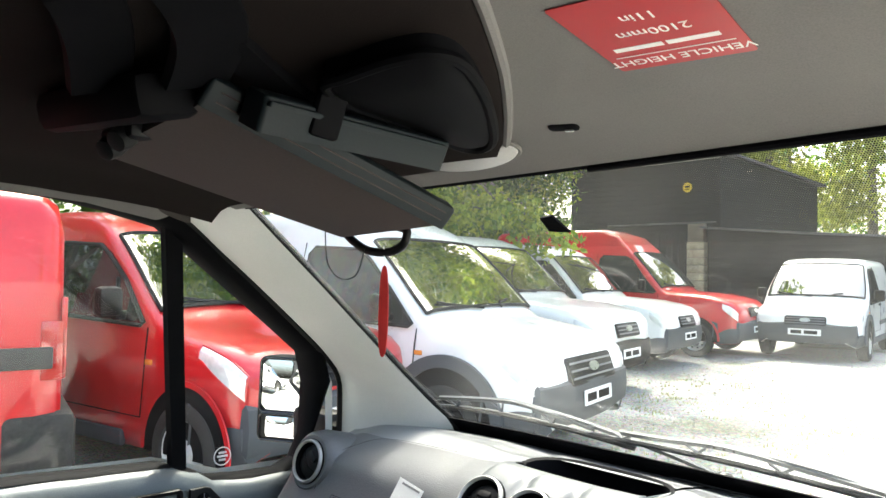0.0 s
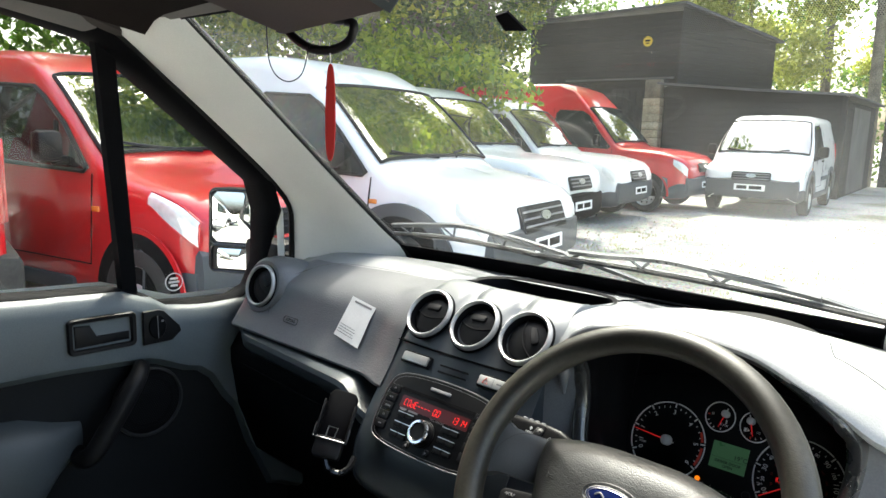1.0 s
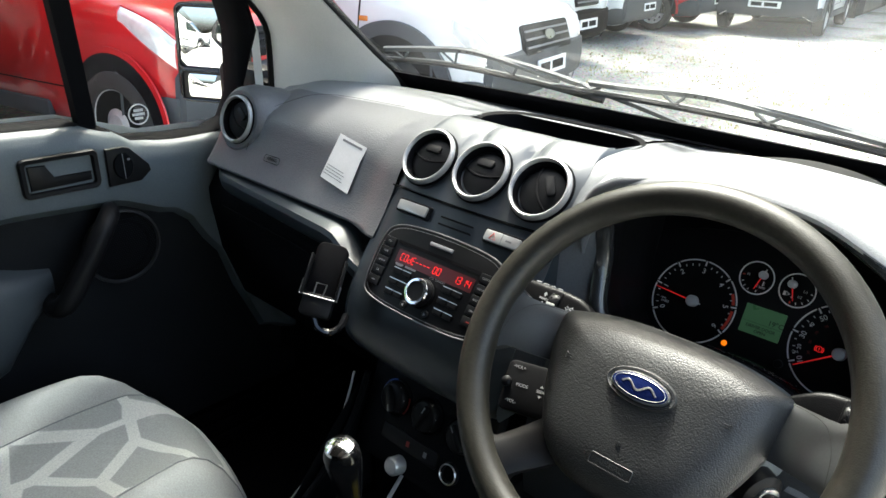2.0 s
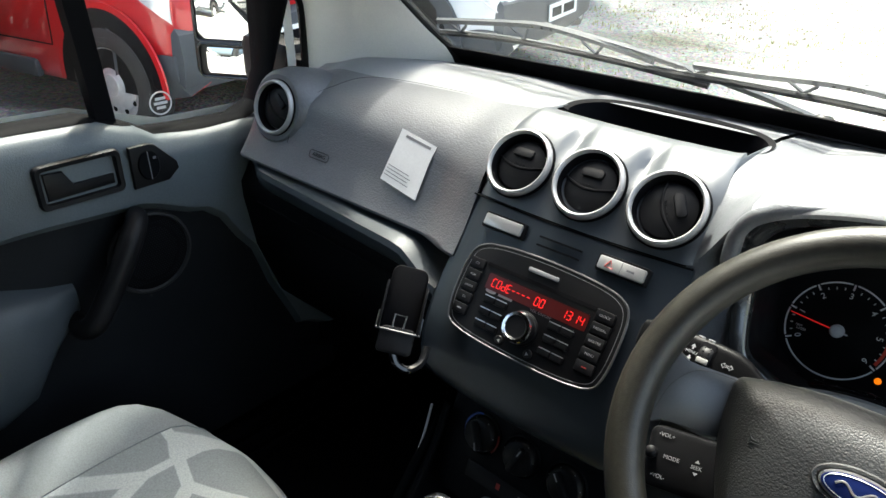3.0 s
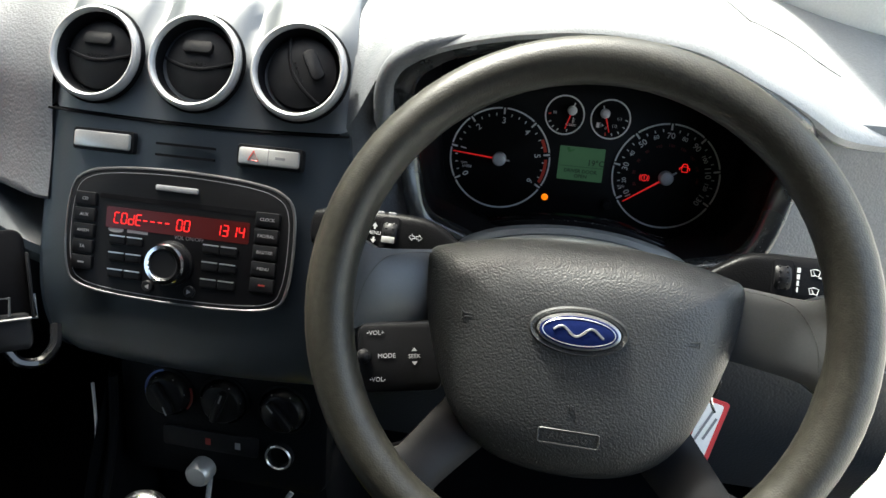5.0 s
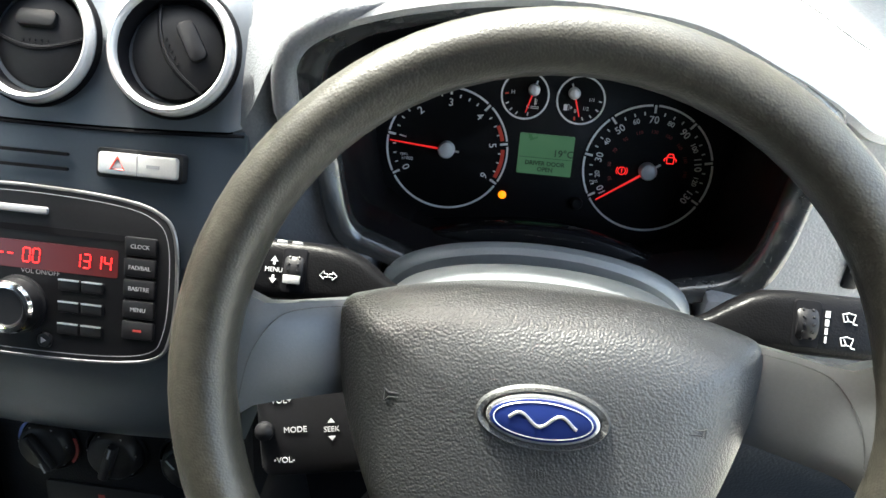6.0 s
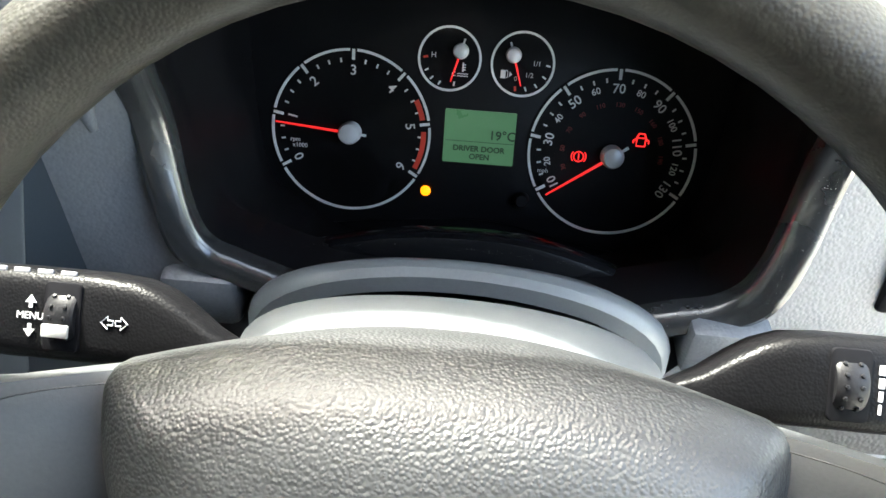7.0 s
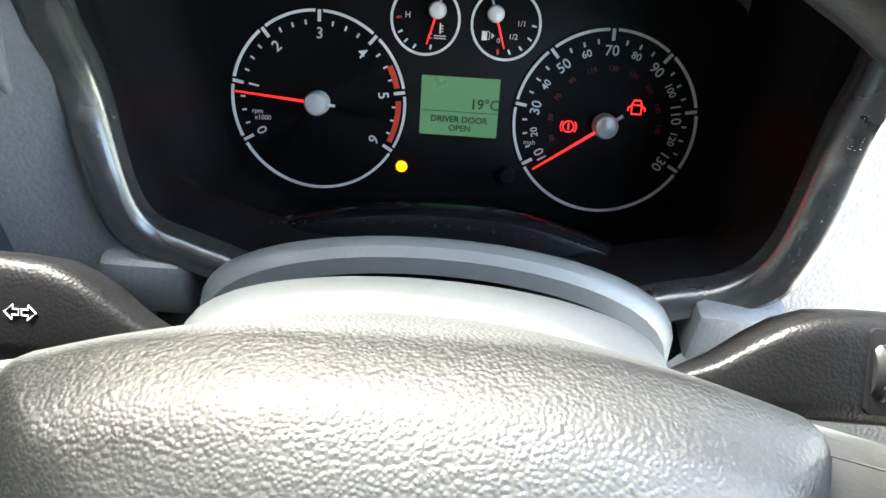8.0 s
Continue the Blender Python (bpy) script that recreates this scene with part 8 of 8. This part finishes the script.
# ---- sheds ----
def boarded(parent, a, b, z0, z1, step=0.16, name="board", cut=None):
    """Weatherboards along the wall from a to b, each one lapped over the next."""
    a, b = Vector((*a, 0)), Vector((*b, 0))
    d = (b - a)
    ln = d.length
    d.normalize()
    nrm = Vector((d.y, -d.x, 0))
    z = z0
    me = {}
    while z < z1 - 0.01:
        h = min(step, z1 - z)
        bm = BM()
        rows = []
        for t in (0, ln):
            p = a + d * t
            rows.append([p + Vector((0, 0, z)) - nrm * 0.05, p + Vector((0, 0, z)) + nrm * 0.030, p + Vector((0, 0, z + 0.006)) + nrm * 0.032, p + Vector((0, 0, z + h)) + nrm * 0.006, p + Vector((0, 0, z + h)) - nrm * 0.05])
        vr = grid(bm, rows, closed=True)
        cap(bm, vr[0]), cap(bm, vr[-1])
        part(name, bm, TIMBER, parent)
        z += h


shed = thing("tall_shed", "tall black weatherboarded shed with low-pitched roof", "shed", (-10, 20, 0))
boarded(shed, (-13.6, 18.9), (-8.57, 18.9), 0.0, 4.70)
boarded(shed, (-8.57, 18.9), (-7.55, 23.2), 0.0, 4.20)
bm = BM()
rows = [[(-13.8, 18.7, 4.72), (-8.60, 18.7, 4.84), (-8.40, 18.7, 4.84)], [(-13.8, 23.4, 4.10), (-7.50, 23.4, 4.24), (-7.35, 23.4, 4.22)]]
rows2 = [[(x, y, z + 0.08) for x, y, z in r] for r in rows]
grid(bm, rows)
grid(bm, rows2)
grid(bm, [rows[0], rows2[0]])
grid(bm, [[rows[0][-1], rows[1][-1]], [rows2[0][-1], rows2[1][-1]]])
part("roof", bm, ROOFING, shed, "dark felt roof")
bm = BM()
grid(bm, [[(-8.56, 18.9, 4.1), (-7.54, 23.2, 4.1)], [(-8.56, 18.9, 4.84), (-7.54, 23.2, 4.24)]])
part("gable_board", bm, TIMBER, shed)
bm = BM()
lathe(bm, [(0.14, 0), (0.14, 0.012), (0.0, 0.012)], 24, axes((-9.52, 18.84, 3.95), (1, 0, 0), (0, -1, 0)))
sg = part("round_sign", bm, SIGNYELLOW, shed, "round yellow sign")
bm = BM()
box(bm, (-9.52, 18.825, 3.97), (0.15, 0.004, 0.05), 0.0)
box(bm, (-9.52, 18.825, 3.90), (0.10, 0.004, 0.03), 0.0)
part("sign_bar", bm, MATTBLACK, sg)
bm = BM()
box(bm, (-10.4, 18.80, 2.93), (3.5, 0.07, 0.05), 0.01)
part("trim_board", bm, ROOFING, shed, "pale grey rail along the wall")
bm = BM()
box(bm, (-9.95, 18.84, 1.35), (1.2, 0.05, 2.6), 0.01)
for k in range(6):
    box(bm, (-10.45 + 0.2 * k, 18.81, 1.35), (0.16, 0.02, 2.55), 0.005)
part("shed_door", bm, TIMBER, shed, "dark plank door")
low = thing("low_shed", "long low black weatherboarded shed", "shed", (-6.5, 19, 0))
boarded(low, (-8.55, 18.3), (-4.22, 18.3), 0.0, 2.34)
boarded(low, (-4.22, 18.3), (-4.78, 23.8), 0.0, 2.28)
bm = BM()
q = [[(-8.75, 18.05, 2.72), (-6.2, 18.07, 2.50), (-4.02, 18.10, 2.36)], [(-8.5, 23.9, 2.62), (-6.4, 23.9, 2.44), (-4.55, 23.9, 2.32)]]
grid(bm, q)
grid(bm, [[(x, y, z + 0.05) for x, y, z in r] for r in q])
grid(bm, [q[0], [(x, y, z + 0.05) for x, y, z in q[0]]])
grid(bm, [[r[-1] for r in q], [(r[-1][0], r[-1][1], r[-1][2] + 0.05) for r in q]])
part("roof", bm, ROOFING, low, "low felt roof with pale edge")
bm = BM()
grid(bm, [[(-8.55, 18.28, 2.30), (-6.2, 18.28, 2.30), (-4.22, 18.28, 2.30)], [(-8.55, 18.28, 2.72), (-6.2, 18.28, 2.52), (-4.22, 18.28, 2.37)]])
part("head_board", bm, TIMBER, low)
bm = BM()
box(bm, (-4.20, 18.26, 1.17), (0.12, 0.10, 2.34), 0.01)
part("corner_post", bm, TIMBER, low)
bm = BM()
grid(bm, [[(-4.27, 19.4, 0.05), (-4.58, 22.4, 0.05)], [(-4.27, 19.4, 2.15), (-4.58, 22.4, 2.15)]])
part("side_door", bm, ROOFING, low, "weathered grey side door")
gate = thing("yard_doors", "dark timber doors beyond the low shed", "shed doors", (-2.0, 24.0, 0))
boarded(gate, (-4.6, 24.3), (4.0, 23.6), 0.0, 2.15)
post = thing("block_pier", "pale concrete block pier beside the shed", "pier", (-9.05, 18.5, 0))
for k in range(11):
    bm = BM()
    box(bm, (-9.05 + 0.004 * (k % 2), 18.50, 0.11 + 0.215 * k), (0.50, 0.24, 0.205), 0.012)
    part("block", bm, STONE, post)
bm = BM()
box(bm, (-9.05, 18.5, 2.62), (0.46, 0.20, 0.50), 0.01)
part("cap_timber", bm, BARK, post, "weathered brown timber on the pier")


# ---- trees ----
def leaf_cloud(bm, rng, c, r, count, size, flat=0.75):
    for _ in range(count):
        d = Vector((rng.gauss(0, 1), rng.gauss(0, 1), rng.gauss(0, 1)))
        d = d.normalized() * r * rng.random() ** 0.45
        p = Vector(c) + Vector((d.x, d.y, d.z * flat))
        n = Vector((rng.gauss(0, 1), rng.gauss(0, 1), rng.gauss(0.3, 1))).normalized()
        u = n.orthogonal().normalized()
        w = n.cross(u)
        s = size * rng.uniform(0.6, 1.3)
        a = rng.uniform(0, 6.28)
        u, w = u * math.cos(a) + w * math.sin(a), w * math.cos(a) - u * math.sin(a)
        bm.faces.new([bm.verts.new(p + q) for q in (u * s, (u * 0.3 + w * 0.45) * s, -u * s * 0.7, (u * 0.3 - w * 0.45) * s)])


def tree(x, y, h, spread, seed, label, bare=0.25, clumps=26, leaves=150, size=0.16, leafmat=None, low=0.35):
    rng = random.Random(seed)
    t = thing("tree", label, "tree", (x, y, 0), group="trees round the yard")
    bm = BM()
    pts = [(x, y, -0.1)]
    for k in range(1, 8):
        pts.append((x + rng.gauss(0, 0.05) * k, y + rng.gauss(0, 0.05) * k, h * k / 8))
    r0 = 0.0055 * h + 0.05
    tube(bm, pts, r0, 9, radii=[r0 * (1 - 0.11 * k) for k in range(8)])
    tips = []
    for k in range(12):
        i = rng.randint(2, 7)
        b = Vector(pts[i])
        a = rng.uniform(0, 6.28)
        ln = spread * rng.uniform(0.5, 1.05) * (1.15 - 0.08 * i)
        e = b + Vector((ln * math.cos(a), ln * math.sin(a), rng.uniform(0.1, 0.9) * ln))
        mid = b.lerp(e, 0.5) + Vector((rng.gauss(0, 0.15), rng.gauss(0, 0.15), 0.25))
        tube(bm, [b, mid, e], 0.05, 6, radii=[r0 * 0.42, r0 * 0.26, r0 * 0.08])
        tips += [mid, e, b.lerp(e, 0.75)]
        for _ in range(2):
            e2 = mid + Vector((rng.gauss(0, 1), rng.gauss(0, 1), rng.gauss(0.3, 0.6))) * ln * 0.4
            tube(bm, [mid, e2], 0.02, 5, radii=[r0 * 0.16, r0 * 0.05])
            tips.append(e2)
    part("trunk", bm, BARK, t)
    bm = BM()
    for k in range(clumps):
        c = rng.choice(tips) + Vector((rng.gauss(0, 0.35), rng.gauss(0, 0.35), rng.gauss(0.0, 0.35)))
        if c.z < h * low:
            c.z = h * low + abs(rng.gauss(0, 0.3))
        leaf_cloud(bm, rng, c, spread * rng.uniform(0.16, 0.34), leaves, size)
    tagged(part("crown", bm, leafmat or LEAF, t, "uneven leafy crown with gaps"), kind="stuff")


TREES = [(-11.5, 5.5, 9, 3.4, 1), (-12.5, 9.5, 10, 3.6, 2), (-13, 14, 10, 3.6, 3), (-10.8, 1.5, 9, 3.3, 4), (-11.0, -3.0, 9, 3.4, 5), (-13.5, 16.5, 9, 2.6, 13),
         (-13.5, 20, 17, 4.5, 14), (-9.5, 24.5, 24, 5.0, 15), (-5.0, 24.5, 25, 5.0, 16), (-15, 11, 15, 4.5, 17),
         (-7.2, 27.5, 25, 5.0, 6), (-1.5, 25.5, 20, 4.0, 7), (2.5, 24.5, 12, 3.2, 8), (-9.5, 26, 12, 3.4, 9), (6.5, 23, 12, 3.2, 10), (0.5, 30, 14, 3.4, 11), (-4, 31, 14, 3.6, 12)]
for x, y, h, s, sd in TREES:
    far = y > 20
    # most near crowns take the leaf with shade in its colour
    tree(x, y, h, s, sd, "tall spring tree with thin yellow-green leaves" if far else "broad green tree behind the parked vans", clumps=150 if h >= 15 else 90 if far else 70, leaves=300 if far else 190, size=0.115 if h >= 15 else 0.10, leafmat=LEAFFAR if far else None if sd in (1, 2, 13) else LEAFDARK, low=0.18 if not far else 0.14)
for x, y, sd in ((22, 8, 31), (21, -6, 32), (5, -20, 33), (-7, -19, 34), (18, 20, 35)):
    tree(x, y, 9, 3.4, sd, "broad green tree across the yard", clumps=30, leaves=90, size=0.2, low=0.2)
# low hanging spray of leaves over the white vans
bm = BM()
rng = random.Random(77)
tw = BM()
for k in range(9):
    a = Vector((-9.15 + 0.22 * k, 7.7 + 0.18 * k, 2.85 - 0.05 * k))
    b = a + Vector((rng.uniform(0.9, 1.5), rng.uniform(-0.6, 0.1), -rng.uniform(0.35, 0.9)))
    tube(tw, [a + Vector((-1.5, 0.8, 0.7)), a, b], 0.01, 5, radii=[0.03, 0.014, 0.004])
    for t in (0.2, 0.5, 0.8, 1.0):
        leaf_cloud(bm, rng, a.lerp(b, t), 0.30, 50, 0.085)
    leaf_cloud(bm, rng, a, 0.5, 110, 0.09)
spray = single("branch_spray", tw, BARK, "low branch with bright green leaves over the vans", "branch")
tagged(part("leaves", bm, LEAF, spray, "bright green leaves"), kind="stuff")
# high crown over the parked vans, out of view, for their windscreens to reflect
hang = thing("overhanging_tree", "large tree whose unseen crown is reflected in the parked vans", "tree", (-9.0, 8.0, 0), group="trees round the yard")
rng = random.Random(21)
bm = BM()
tube(bm, [(-9.2, 8.0, -0.1), (-9.1, 8.0, 2.5), (-8.9, 8.1, 5.0), (-8.6, 8.0, 8.0)], 0.3, 10, radii=[0.34, 0.28, 0.22, 0.12])
tips = []
for k in range(22):
    a = rng.uniform(-1.9, 1.9)
    ln = rng.uniform(2.5, 6.0)
    b = Vector((-9.0, 8.0, rng.uniform(3.8, 6.5)))
    e = b + Vector((ln * math.cos(a) * 0.85, ln * math.sin(a) * 1.2, rng.uniform(0.3, 1.8)))
    tube(bm, [b, b.lerp(e, 0.5) + Vector((0, 0, 0.3)), e], 0.05, 6, radii=[0.10, 0.06, 0.015])
    tips += [b.lerp(e, t) + Vector((0, 0, 0.2)) for t in (0.35, 0.5, 0.65, 0.8, 0.95, 1.0)]
part("trunk", bm, BARK, hang)
bm = BM()
for c in tips:
    if rng.random() < 0.8 and not (c.x > -5.9 and c.z < 6.5):
        leaf_cloud(bm, rng, c + Vector((rng.gauss(0, 0.3), rng.gauss(0, 0.3), rng.gauss(0.2, 0.3))), rng.uniform(0.5, 0.95), 190, 0.11)
# unseen loose clumps added where the windscreens' reflected rays go
for k in range(45):
    leaf_cloud(bm, rng, (rng.uniform(-6.4, -3.9), rng.uniform(4.0, 7.4), rng.uniform(6.0, 9.0)), rng.uniform(0.5, 0.8), 150, 0.10)
for k in range(60):
    leaf_cloud(bm, rng, (rng.uniform(-7.5, -4.4), rng.uniform(6.5, 11.5), rng.uniform(5.0, 8.0)), rng.uniform(0.5, 0.9), 150, 0.10)
for k in range(70):
    leaf_cloud(bm, rng, (rng.uniform(-10.5, -5.2), rng.uniform(3.5, 11.5), rng.uniform(5.6, 10.0)), rng.uniform(0.6, 1.0), 150, 0.12)
tagged(part("crown", bm, LEAF, hang, "open leafy crown with gaps of sky"), kind="stuff")
# hedge and bank that close the yard
bm = BM()
rng = random.Random(5)
for k in range(1150):
    t = rng.random()
    x, y = (-13.2 - rng.random() * 1.5, -12 + 30 * t) if k % 3 else (-14 + 30 * rng.random(), 27 + rng.random() * 5)
    leaf_cloud(bm, rng, (x, y, rng.uniform(0.3, 7.5)), 1.0, 80, 0.14)
single("hedge", bm, LEAFDARK, "dense hedge and undergrowth round the yard, leaves coloured as in shade", "hedge", kind="stuff")

# the yard rises gently ahead of the van
SLOPE = Matrix.Translation((0.3, 0, 0)) @ Matrix.Rotation(radians(1.1), 4, Vector((0.866, 0.5, 0))) @ Matrix.Translation((-0.3, 0, 0))
for ob in list(bpy.data.objects):
    if ob not in cab and ob.parent is None:
        ob.matrix_basis = SLOPE @ ob.matrix_basis
